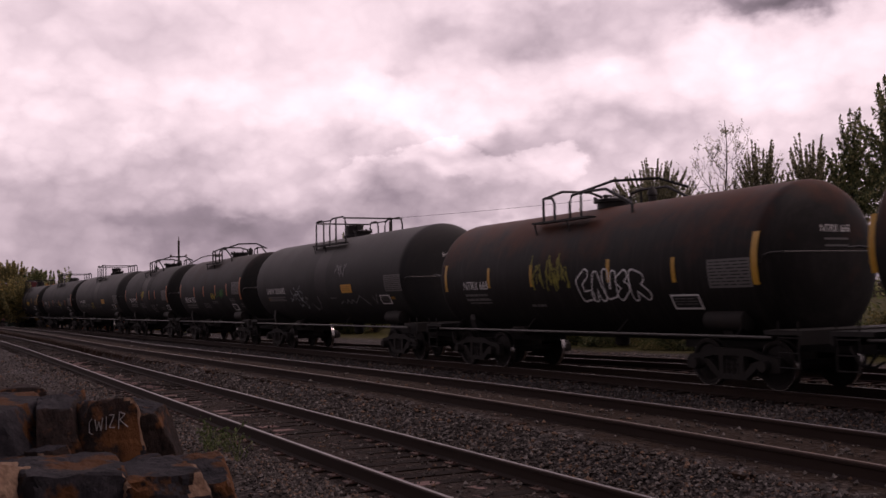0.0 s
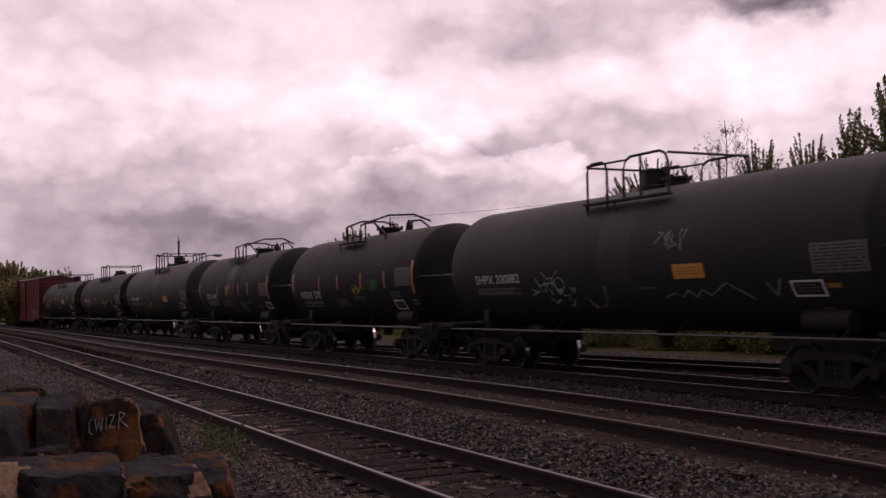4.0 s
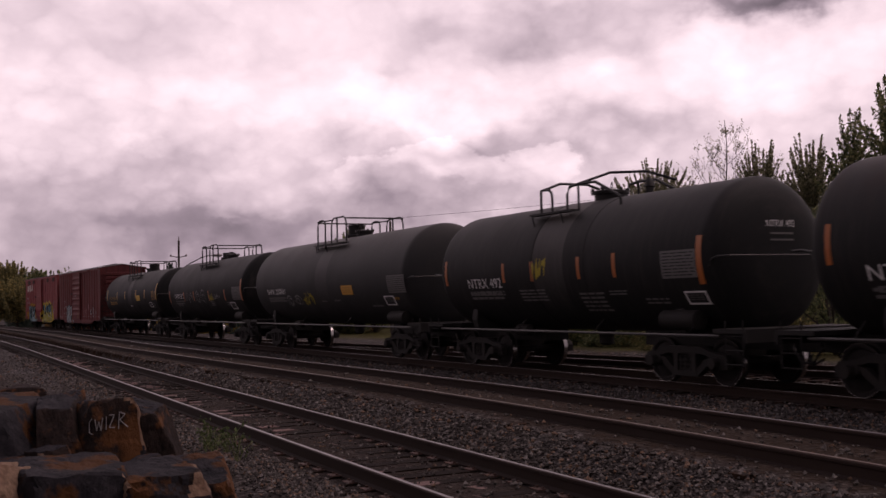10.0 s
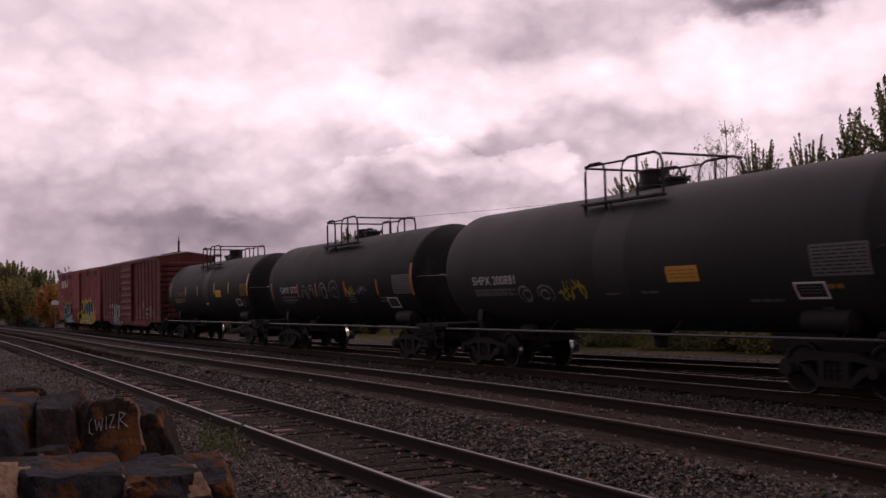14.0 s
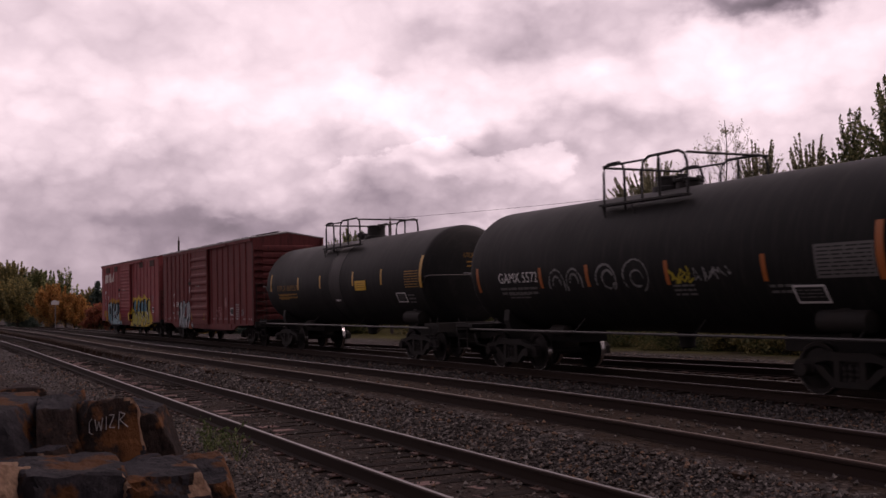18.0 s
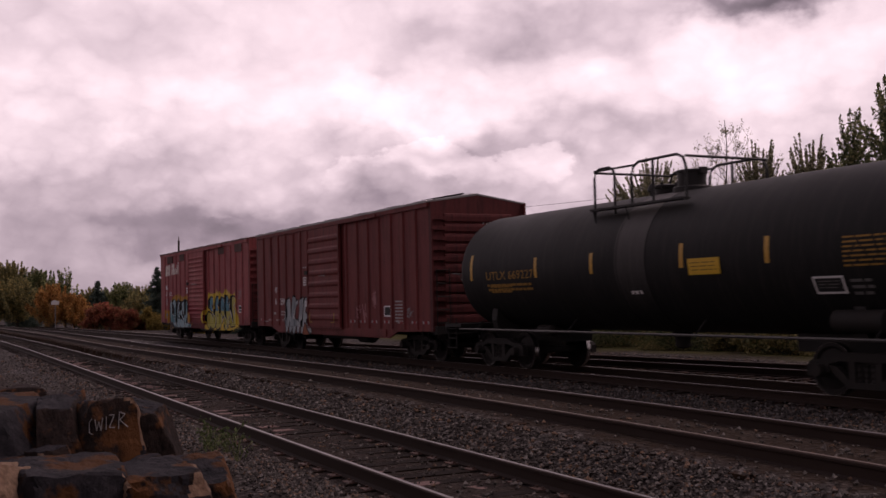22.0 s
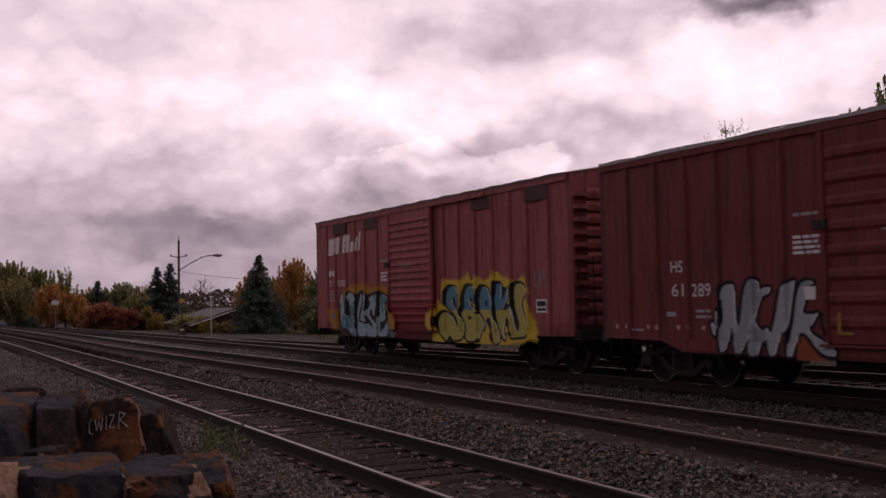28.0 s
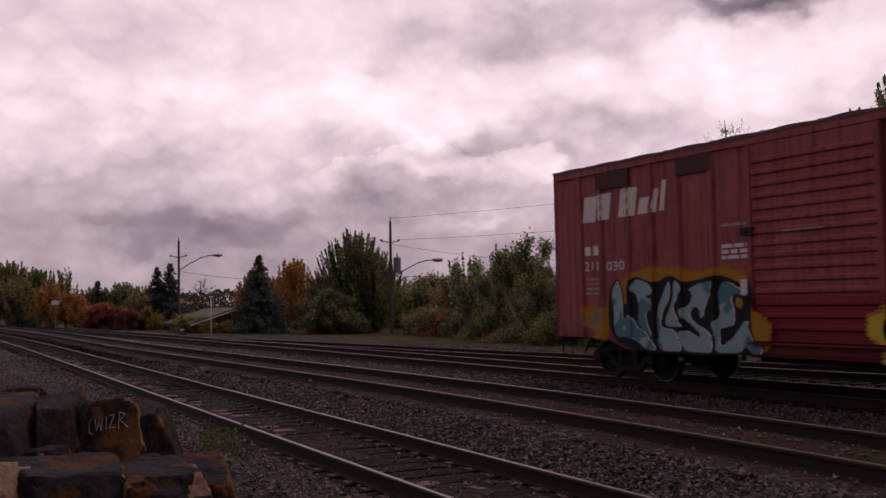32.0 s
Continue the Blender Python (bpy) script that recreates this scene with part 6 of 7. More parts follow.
        seam.tube([(a, -W - 0.1, Z1 + 0.03), (a, 0, Z1 + 0.28), (a, W + 0.1, Z1 + 0.03)], 0.03, 6)
        part("roof_seam", seam, roof_mat, pn)
        if hatch and i % 2 == 1:
            hx = (a + b) / 2
            part("roof_patch", Mesh().add([(hx - 0.4, -1.25, Z1 + 0.1), (hx + 0.4, -1.25, Z1 + 0.1), (hx + 0.4, -0.3, Z1 + 0.27), (hx - 0.4, -0.3, Z1 + 0.27), (hx - 0.4, -1.25, Z1 + 0.14), (hx + 0.4, -1.25, Z1 + 0.14), (hx + 0.4, -0.3, Z1 + 0.31), (hx - 0.4, -0.3, Z1 + 0.31)], [(4, 5, 6, 7), (0, 1, 5, 4), (1, 2, 6, 5), (2, 3, 7, 6), (3, 0, 4, 7)]), M_DARK, pn)
    # side ladder and grab irons
    for s in (-1, 1):
        for q in (-L + 0.3, L - 0.3):
            st = Mesh()
            st.tube([(q - 0.2, s * (W + 0.05), 0.88), (q - 0.18, s * (W + 0.06), 0.5), (q + 0.18, s * (W + 0.06), 0.5), (q + 0.2, s * (W + 0.05), 0.88)], 0.016, 5)
            part("sill_step", st, M_FRAME, car)
    posts = left_posts + right_posts

    def face(x, z):
        """The outer face of the near side: door, posts and sheets."""
        if d0 <= x <= d1 and z > 0.92:
            return -W - 0.2
        if z < 0.9:
            return -W - 0.062
        for q in posts:
            o = abs(x - q)
            if o < 0.085:
                return -W - 0.03 - 0.045 * min(1.0, (0.085 - o) / 0.04)
        return -W - 0.03
    skin = Skin(face=face)
    for xa, xb, za, zb in patches:
        m = Mesh()
        m.box(xa, xb, -W - 0.08, -W - 0.034, za, zb)
        part("roof_edge_patch", m, M_RUSTPATCH, car)
    half = L - 1.75
    part("brake_rigging", Mesh().box(-2.2, 1.8, -0.9, -0.5, 0.5, 0.72).lathe([(-1.5, 0.05), (-1.45, 0.2), (-0.6, 0.2), (-0.55, 0.05)], 12, "x", (2.6, -0.8, 0.6)), M_FRAME, car)
    CARS.append((car, mid, half, running_gear(car, half, L + 0.45)))
    return car, skin


def car_red(name, col, fade, dark, repaint=None):
    k = Mat(name)
    v = k.coords()
    x, y, z = k.sep(v)
    big = k.noise(v, 0.7, 6, 0.65)
    fine = k.noise(v, 11, 7, 0.7)
    run = k.noise(k.coords((5, 5, 0.4)), 1.6, 6, 0.7)
    c = k.mix(k.ramp(big, [(0.4, (0, 0, 0)), (0.72, (0.8, 0.8, 0.8))]), col, fade)
    c = k.mix(k.math("MULTIPLY", k.ramp(run, [(0.46, (0, 0, 0)), (0.7, (1, 1, 1))]), 0.85), c, dark)
    c = k.mix(k.math("MULTIPLY", k.ramp(fine, [(0.55, (0, 0, 0)), (0.8, (1, 1, 1))]), 0.5), c, tuple(q * 0.5 for q in dark))
    if repaint:
        # fresh red rolled over the lower door
        ox, oy, oz = k.sep(k.coords((1, 1, 1), "Object"))
        inside = k.math("LESS_THAN", k.math("ABSOLUTE", k.math("ADD", ox, 0.2)), 1.75)
        lowz = k.ramp(k.math("ADD", k.math("DIVIDE", oz, 4.0), k.math("MULTIPLY", k.math("SUBTRACT", run, 0.5), 0.12)), [(0.4, (1, 1, 1)), (0.44, (0, 0, 0))])
        c = k.mix(k.math("MULTIPLY", inside, lowz), c, repaint)
        # soot and rust washed over the foot of the wall
        soil = k.ramp(k.math("ADD", k.math("DIVIDE", oz, 4.0), k.math("MULTIPLY", k.math("SUBTRACT", big, 0.5), 0.3)), [(0.2, (0.75, 0.75, 0.75)), (0.34, (0, 0, 0))])
        c = k.mix(k.math("MULTIPLY", soil, k.ramp(fine, [(0.3, (0.5, 0.5, 0.5)), (0.7, (1, 1, 1))])), c, tuple(q * 0.45 for q in dark))
    k.bump(k.math("ADD", k.math("MULTIPLY", big, 0.8), k.math("MULTIPLY", fine, 0.25)), 0.25, 0.012)
    return k.done(c, k.math("ADD", k.math("MULTIPLY", fine, 0.2), 0.55), 0.0, 0.2)


M_CPRED = car_red("faded_red", (0.38, 0.088, 0.09), (0.45, 0.14, 0.135), (0.14, 0.036, 0.036), (0.25, 0.022, 0.03))
M_HSRED = car_red("oxide_red", (0.19, 0.038, 0.036), (0.225, 0.052, 0.048), (0.075, 0.019, 0.019))
# End walls: darker reds, the shade between coupled cars put into the colour
M_CPEND = car_red("shaded_faded_red", (0.26, 0.062, 0.062), (0.32, 0.095, 0.09), (0.09, 0.026, 0.026))
M_HSEND = car_red("shaded_oxide_red", (0.11, 0.026, 0.026), (0.15, 0.04, 0.037), (0.04, 0.013, 0.013))
M_ROOF = paint("roof_galvanised", (0.3, 0.29, 0.29), (0.12, 0.08, 0.07), 0.6, 0.5, 1, False, 0.4)
M_ROOFRED = paint("roof_red", (0.12, 0.05, 0.045), (0.05, 0.03, 0.03), 0.6, 0.6, 1, False)
M_SPRAYS = {n: plain("spray_" + n, c, 0.55, 0, 0.35, 5) for n, c in dict(blue=(0.075, 0.27, 0.36), pale=(0.3, 0.47, 0.52), teal=(0.09, 0.24, 0.28), yellow=(0.74, 0.52, 0.05), olive=(0.5, 0.46, 0.1), orange=(0.5, 0.23, 0.02), black=(0.012, 0.012, 0.014), white=(0.800, 0.800, 0.800), grey=(0.4, 0.45, 0.47), ash=(0.3, 0.35, 0.37), red=(0.3, 0.02, 0.025), rust=(0.3, 0.08, 0.03), green=(0.036, 0.180, 0.040), pink=(0.434, 0.186, 0.186), dust=(0.260, 0.260, 0.260), gold=(0.465, 0.372, 0.046), olivedim=(0.26, 0.24, 0.05)).items()}
for _m in M_SPRAYS.values():
    _m.node_tree.nodes["Principled BSDF"].inputs["Specular IOR Level"].default_value = 0.15

# outlines of the painted letters, in metres along and up the side of the car
LETTERS_A = {
    "a": [(-5.64, 1.95), (-5.48, 2.08), (-5.39, 1.90), (-5.33, 1.58), (-5.32, 1.25), (-5.19, 1.41), (-4.94, 1.25), (-4.89, 1.12), (-4.62, 1.04), (-4.50, 0.94), (-4.26, 0.75), (-4.31, 0.65), (-4.63, 0.67), (-4.79, 0.80), (-5.10, 0.90), (-5.59, 0.89), (-5.66, 1.11), (-5.66, 1.51), (-5.72, 1.78)],
    "b": [(-5.10, 1.90), (-4.94, 2.06), (-4.68, 2.05), (-4.34, 1.89), (-4.32, 1.76), (-4.65, 1.71), (-4.37, 1.68), (-4.38, 1.47), (-4.60, 1.38), (-4.54, 1.19), (-4.39, 0.94), (-4.28, 0.78), (-4.50, 0.96), (-4.85, 1.12), (-4.88, 1.32), (-4.81, 1.47), (-4.91, 1.77), (-5.05, 1.77)],
    "c": [(-4.00, 1.88), (-3.90, 2.03), (-3.82, 1.88), (-3.88, 1.63), (-4.07, 1.44), (-4.14, 1.25), (-4.17, 1.13), (-3.75, 1.10), (-3.65, 0.95), (-3.51, 0.77), (-3.56, 0.65), (-4.18, 0.65), (-4.25, 0.94), (-4.31, 1.19), (-4.25, 1.51), (-4.12, 1.69)],
    "c2": [(-3.77, 2.02), (-3.64, 2.02), (-3.47, 1.87), (-3.61, 1.71), (-3.77, 1.53), (-3.74, 1.41), (-3.63, 1.26), (-3.40, 1.11), (-4.04, 1.12), (-4.03, 1.29), (-3.89, 1.47), (-3.79, 1.69)],
    "e": [(-3.39, 1.81), (-3.02, 1.95), (-2.67, 2.00), (-2.64, 1.86), (-2.79, 1.68), (-2.88, 1.46), (-2.91, 1.30), (-3.04, 1.28), (-3.05, 1.47), (-3.19, 1.50), (-3.33, 1.38), (-3.17, 1.22), (-2.86, 1.11), (-2.69, 0.94), (-2.68, 0.75), (-2.78, 0.64), (-3.41, 0.65), (-3.57, 0.83), (-3.71, 1.05), (-3.49, 1.07), (-3.34, 1.08), (-3.08, 0.96), (-3.05, 1.02), (-3.34, 1.20), (-3.59, 1.32), (-3.62, 1.47), (-3.32, 1.56), (-3.22, 1.74)],
    "g": [(-2.51, 1.32), (-2.53, 1.56), (-2.57, 1.74), (-2.39, 1.99), (-2.03, 1.87), (-1.81, 1.76), (-1.83, 1.67), (-2.13, 1.73), (-2.18, 1.61), (-2.11, 1.50), (-2.12, 1.18), (-2.40, 1.12), (-2.52, 1.09), (-2.45, 0.79), (-2.21, 0.97), (-1.97, 1.21), (-1.83, 1.29), (-1.69, 1.15), (-1.60, 1.08), (-1.64, 1.33), (-1.65, 1.55), (-1.75, 1.78), (-1.66, 1.99), (-1.58, 1.84), (-1.64, 1.72), (-1.62, 1.44), (-1.60, 1.10), (-1.44, 0.88), (-1.43, 0.67), (-1.71, 0.66), (-1.85, 0.81), (-1.99, 0.67), (-2.66, 0.67), (-2.61, 0.91), (-2.66, 1.09), (-2.75, 1.20)],
    "back": [(-5.80, 1.85), (-5.48, 2.14), (-5.32, 1.84), (-5.29, 1.51), (-5.11, 2.03), (-4.91, 2.13), (-4.27, 1.95), (-3.94, 2.10), (-3.72, 2.08), (-3.38, 1.93), (-2.71, 2.07), (-2.39, 2.06), (-1.78, 1.84), (-1.66, 2.07), (-1.52, 1.84), (-1.56, 1.10), (-1.36, 0.66), (-4.75, 0.62), (-5.84, 0.89)],
    "gap_a": [(-5.31, 2.03), (-5.14, 2.03), (-5.21, 1.57), (-5.28, 1.58)],
    "gap_b": [(-2.08, 1.69), (-1.91, 1.61), (-1.95, 1.46), (-2.09, 1.50)],
    "halo": [(-5.14, 1.94), (-5.01, 2.17), (-4.55, 2.23), (-3.76, 2.26), (-3.29, 2.15), (-2.91, 2.11), (-2.50, 2.20), (-2.02, 2.09), (-1.70, 2.03), (-1.59, 1.87), (-3.78, 1.81)],
    "left": [(-6.68, 1.47), (-5.87, 1.47), (-5.90, 0.89), (-6.23, 0.93), (-6.27, 1.09), (-6.65, 1.12)],
    "right": [(-1.54, 1.42), (-1.36, 1.33), (-1.12, 1.16), (-1.17, 0.91), (-1.39, 0.76), (-1.57, 0.93)],
}
LETTERS_B = {
    "s": [(1.78, 1.73), (1.84, 1.92), (2.02, 2.08), (2.23, 2.10), (2.41, 2.04), (2.52, 1.88), (2.56, 1.57), (2.40, 1.56), (2.31, 1.64), (2.30, 1.76), (2.19, 1.78), (2.15, 1.68), (2.25, 1.56), (2.52, 1.40), (2.69, 1.24), (2.82, 1.11), (2.80, 0.69), (1.85, 0.64), (1.67, 0.73), (1.39, 0.88), (1.32, 1.11), (1.39, 1.29), (1.57, 1.40), (1.84, 1.42), (2.08, 1.35), (2.29, 1.20), (2.39, 1.04), (2.43, 1.10), (2.33, 1.27), (2.05, 1.46), (1.83, 1.55)],
    "e": [(2.78, 1.71), (2.82, 1.90), (2.97, 2.07), (3.18, 2.12), (3.31, 2.06), (3.39, 1.92), (3.39, 1.67), (3.29, 1.64), (3.21, 1.73), (3.16, 1.80), (3.09, 1.72), (3.15, 1.60), (3.38, 1.48), (3.29, 1.37), (3.56, 1.39), (3.75, 1.27), (3.82, 1.12), (3.75, 0.98), (3.60, 0.67), (2.85, 0.65), (2.88, 1.05), (2.72, 1.25), (2.59, 1.39), (2.80, 1.49)],
    "a": [(3.60, 1.49), (3.59, 1.76), (3.65, 1.94), (3.80, 2.07), (3.96, 2.06), (4.11, 1.94), (4.19, 1.73), (4.21, 1.49), (4.35, 1.23), (4.47, 1.08), (4.58, 0.93), (4.66, 0.78), (4.59, 0.64), (4.38, 0.61), (4.28, 0.66), (4.25, 0.92), (4.17, 1.02), (4.11, 1.25), (3.94, 1.27), (3.88, 1.02), (3.71, 0.91), (3.85, 1.12), (3.79, 1.27), (3.61, 1.40)],
    "k": [(4.42, 1.95), (4.46, 2.12), (4.73, 2.13), (4.69, 1.74), (4.74, 1.73), (4.94, 2.01), (5.04, 1.93), (4.92, 1.63), (4.74, 1.45), (4.91, 1.48), (5.05, 1.58), (5.20, 1.53), (5.23, 1.33), (5.28, 1.09), (5.41, 0.96), (5.29, 0.86), (5.15, 0.88), (5.04, 1.04), (5.00, 1.23), (4.90, 1.28), (4.82, 1.13), (4.77, 0.93), (4.91, 0.83), (4.86, 0.71), (4.69, 0.81), (4.58, 0.95), (4.48, 1.13), (4.39, 1.33), (4.37, 1.54), (4.33, 1.74)],
    "i": [(5.28, 1.68), (5.27, 1.93), (5.33, 2.05), (5.54, 2.11), (5.71, 2.05), (5.83, 1.94), (5.75, 1.80), (5.67, 1.72), (5.61, 1.63), (5.65, 1.45), (5.74, 1.29), (5.80, 1.13), (5.85, 1.07), (5.82, 0.84), (5.67, 0.81), (5.12, 0.79), (5.08, 0.88), (5.38, 0.94), (5.47, 1.08), (5.42, 1.24), (5.34, 1.40), (5.30, 1.53)],
    "eye_a": [(3.86, 1.56), (3.91, 1.73), (4.00, 1.67), (4.00, 1.54)],
    "eye_e": [(2.97, 1.33), (3.01, 1.20), (3.24, 1.24), (3.10, 1.30)],
    "foot_a": [(1.90, 0.73), (2.01, 0.80), (2.16, 0.74), (2.26, 0.63), (1.93, 0.62)],
    "foot_b": [(3.34, 0.68), (3.48, 0.77), (3.61, 0.74), (3.67, 0.65), (3.37, 0.64)],
    "halo": [(0.95, 1.32), (0.90, 1.08), (1.13, 0.95), (1.08, 0.64), (4.53, 0.60), (6.26, 0.83), (6.21, 1.10), (5.89, 1.41), (5.88, 1.62), (5.80, 1.80), (5.89, 1.93), (5.77, 2.19), (5.44, 2.14), (5.19, 2.13), (4.79, 2.24), (4.50, 2.35), (4.39, 2.22), (4.24, 2.33), (4.08, 2.19), (3.81, 2.16), (3.44, 2.25), (3.22, 2.20), (2.99, 2.35), (2.84, 2.25), (2.52, 2.20), (1.94, 2.25), (1.65, 2.24), (1.58, 1.96), (1.58, 1.56), (1.35, 1.70), (1.28, 1.44)],
}
LETTERS_C = {
    "n": [(-4.17, 1.84), (-4.03, 1.91), (-3.85, 1.93), (-3.78, 1.78), (-3.81, 1.33), (-3.75, 1.14), (-3.67, 1.53), (-3.60, 1.83), (-3.51, 1.97), (-3.33, 2.00), (-3.19, 1.91), (-3.21, 1.72), (-3.33, 1.34), (-3.45, 1.04), (-3.57, 0.83), (-3.67, 0.67), (-3.84, 0.66), (-3.90, 0.89), (-3.93, 1.14), (-3.98, 0.94), (-4.05, 0.71), (-4.24, 0.65), (-4.24, 1.03), (-4.14, 1.33), (-4.18, 1.64)],
    "u": [(-3.21, 1.82), (-3.03, 1.86), (-2.92, 1.81), (-2.99, 1.70), (-3.15, 1.67), (-3.30, 1.34), (-3.31, 1.19), (-3.15, 1.10), (-3.08, 1.19), (-2.98, 1.05), (-2.88, 1.34), (-2.78, 1.71), (-2.69, 1.85), (-2.52, 1.92), (-2.39, 1.96), (-2.44, 1.71), (-2.52, 1.34), (-2.60, 1.06), (-2.73, 1.06), (-2.80, 0.82), (-2.86, 0.66), (-3.04, 0.65), (-3.08, 0.91), (-3.16, 0.91), (-3.27, 0.64), (-3.50, 0.63), (-3.53, 0.85), (-3.45, 1.06), (-3.36, 1.43), (-3.31, 1.67)],
    "k": [(-2.35, 1.80), (-2.25, 1.93), (-2.03, 1.93), (-1.99, 1.86), (-2.11, 1.80), (-2.17, 1.61), (-2.28, 1.39), (-2.04, 1.39), (-1.89, 1.43), (-2.05, 1.20), (-2.14, 1.14), (-2.00, 1.02), (-1.83, 0.94), (-1.54, 0.81), (-1.61, 0.68), (-1.84, 0.70), (-2.06, 0.89), (-2.23, 1.05), (-2.35, 1.06), (-2.40, 0.86), (-2.50, 0.65), (-2.66, 0.67), (-2.57, 0.97), (-2.46, 1.34), (-2.41, 1.62)],
    "b": [(-1.83, 1.39), (-1.73, 1.43), (-1.78, 1.21), (-1.68, 1.06), (-1.80, 1.09), (-1.86, 1.23)],
    "c": [(-4.32, 1.43), (-4.23, 1.48), (-4.25, 1.03), (-4.32, 1.15)],
    "d": [(-4.50, 1.21), (-4.35, 1.23), (-4.33, 0.96), (-4.42, 0.99)],
    "halo": [(-2.22, 1.05), (-2.00, 0.87), (-1.82, 0.66), (-2.22, 0.61), (-2.36, 0.64), (-2.33, 0.88)],
}
# bold strokes of the lesser pieces, in a box of 1 by 1
BUBBLE = [[(0.16, 0.82), (0.06, 0.6), (0.1, 0.2), (0.2, 0.25)], [(0.25, 0.2), (0.3, 0.75), (0.36, 0.2)], [(0.43, 0.8), (0.44, 0.25), (0.52, 0.3), (0.54, 0.75)], [(0.68, 0.75), (0.6, 0.6), (0.69, 0.4), (0.6, 0.22)], [(0.78, 0.2), (0.78, 0.75), (0.88, 0.65), (0.8, 0.5), (0.93, 0.22)]]


def inside(X, Z, poly):
    """Which grid points lie in a closed outline."""
    hit = np.zeros(X.shape, bool)
    for (ax, az), (bx, bz) in zip(poly, poly[1:] + poly[:1]):
        if az != bz:
            hit ^= ((Z < az) != (Z < bz)) & (X < ax + (Z - az) * (bx - ax) / (bz - az))
    return hit


def rounded(poly):
    """The outline with its corners cut twice."""
    for _ in range(2):
        poly = [(p[0] * (1 - w) + q[0] * w, p[1] * (1 - w) + q[1] * w) for p, q in zip(poly, poly[1:] + poly[:1]) for w in (0.22, 0.78)]
    return poly


def letters(shapes, names, shade, rim, split, dark=(), halos=(), back=None, seed=5):
    """Sprayed letters: fill 0 / 1 above and below split, black 2, halo 3, light edge 4, streaks in the fill 5."""
    def f(u, v, X, Z):
        x = X + 0.018 * wobble(X, Z, 9, seed)
        z = Z + 0.018 * wobble(X, Z, 9, seed + 1)
        rs = np.random.RandomState(seed)
        out = np.full(X.shape, -1)
        for h in halos:
            far = near(x, z, shapes[h] + shapes[h][:1])
            soft = inside(x, z, shapes[h]) | (far < 0.1 * rs.rand(*X.shape) * (1 + wobble(X, Z, 12, seed + 2)))
            out[soft] = 3
        if back:
            out[inside(x, z, rounded(shapes[back]))] = 2
            for h in halos[1:]:
                if h.startswith("gap"):
                    out[inside(x, z, shapes[h])] = 3
        outline = [rounded(shapes[n]) for n in names]
        for p in outline:
            for q in (1.0, 0.8, 0.6, 0.4, 0.2):
                out[inside(x + shade * q, z - shade * 0.35 * q, p)] = 2
            out[near(x, z, p + p[:1]) < rim] = 2
        tone = wobble(X, Z, 4, seed + 4) + 0.35 * wobble(X, Z, 17, seed + 6)
        for n, p in zip(names, outline):
            body = inside(x, z, p)
            away = near(x, z, p + p[:1])
            fill = body & (away > rim * 0.45)
            high = (Z > split + 0.04 * wobble(X, Z, 5, seed + 7)) & (n != "i")
            out[fill & high] = 0
            out[fill & ~high] = 1
            out[fill & (tone > 0.12)] = np.where(high, 5, 1)[fill & (tone > 0.12)]
            out[fill & (away < rim * 1.25) & ~inside(x + 0.05, z + 0.01, p)] = 4
        for n in dark:
            out[inside(x, z, rounded(shapes[n]))] = 2
        return out
    return f


def scrawl(strokes, thick, w, h, seed, soft=0.0, out_only=False):
    """Thin sprayed lines; with out_only the outline of fat strokes."""
    def f(u, v, X, Z):
        x, z = u * w, v * h
        d = np.full(u.shape, 9.0)
        for s in strokes:
            d = np.minimum(d, near(x, z, s, w, h))
        d = d + (0.015 * wobble(x, z, 14, seed) if thick < 0.05 else 0)
        out = np.full(u.shape, -1)
        if out_only:
            for s in strokes:
                e = near(x, z, s, w, h) + 0.012 * wobble(x, z, 9, seed)
                out[np.abs(e - 0.1) < thick] = 0
        else:
            out[d < thick] = 0
        if soft:
            rs = np.random.RandomState(seed)
            out[rs.rand(*u.shape) < soft * np.clip(d / 0.1, 0, 1)] = -1
        return out
    return f


def random_strokes(seed, n, m=5):
    r = random.Random(seed)
    res = []
    for i in range(n):
        x = (i + 0.5) / n
        res.append([(max(0.02, min(0.98, x + r.uniform(-0.6, 0.6) / n)), r.uniform(0.05, 0.95)) for _ in range(m)])
    return res


def arc(cx, cz, rx, rz, a0, a1):
    """Points of a bow about (cx, cz), from a0 to a1 degrees."""
    return [(cx + rx * math.cos(radians(a0 + (a1 - a0) * i / 14)), cz + rz * math.sin(radians(a0 + (a1 - a0) * i / 14))) for i in range(15)]


def mist(seed, cut):
    def f(u, v, X, Z):
        rs = np.random.RandomState(seed)
        e = 1 - np.clip(np.hypot((u - 0.5) * 2, (v - 0.5) * 2), 0, 1)
        return np.where(e + 0.5 * wobble(X, Z, 9, seed) - cut > rs.rand(*u.shape) * 0.6, 0, -1)
    return f


# last car of the train: the faded red boxcar
P = M_SPRAYS
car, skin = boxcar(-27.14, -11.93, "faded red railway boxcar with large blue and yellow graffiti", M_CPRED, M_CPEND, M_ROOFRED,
                   [-6.75, -6.02, -5.12, -4.36, -3.56, -2.65], [1.7, 2.55, 3.42, 4.3, 5.13, 5.9, 6.79], (-1.62, 1.2), 15, 1,
                   [(-6.1, -5.0, 3.95, 4.295), (-3.55, -2.6, 3.97, 4.295), (3.38, 4.3, 3.98, 4.295), (5.9, 6.85, 3.96, 4.295)])
m_cream = plain("cream_paint", (0.85, 0.76, 0.7), 0.6, 0, 0.35, 6)
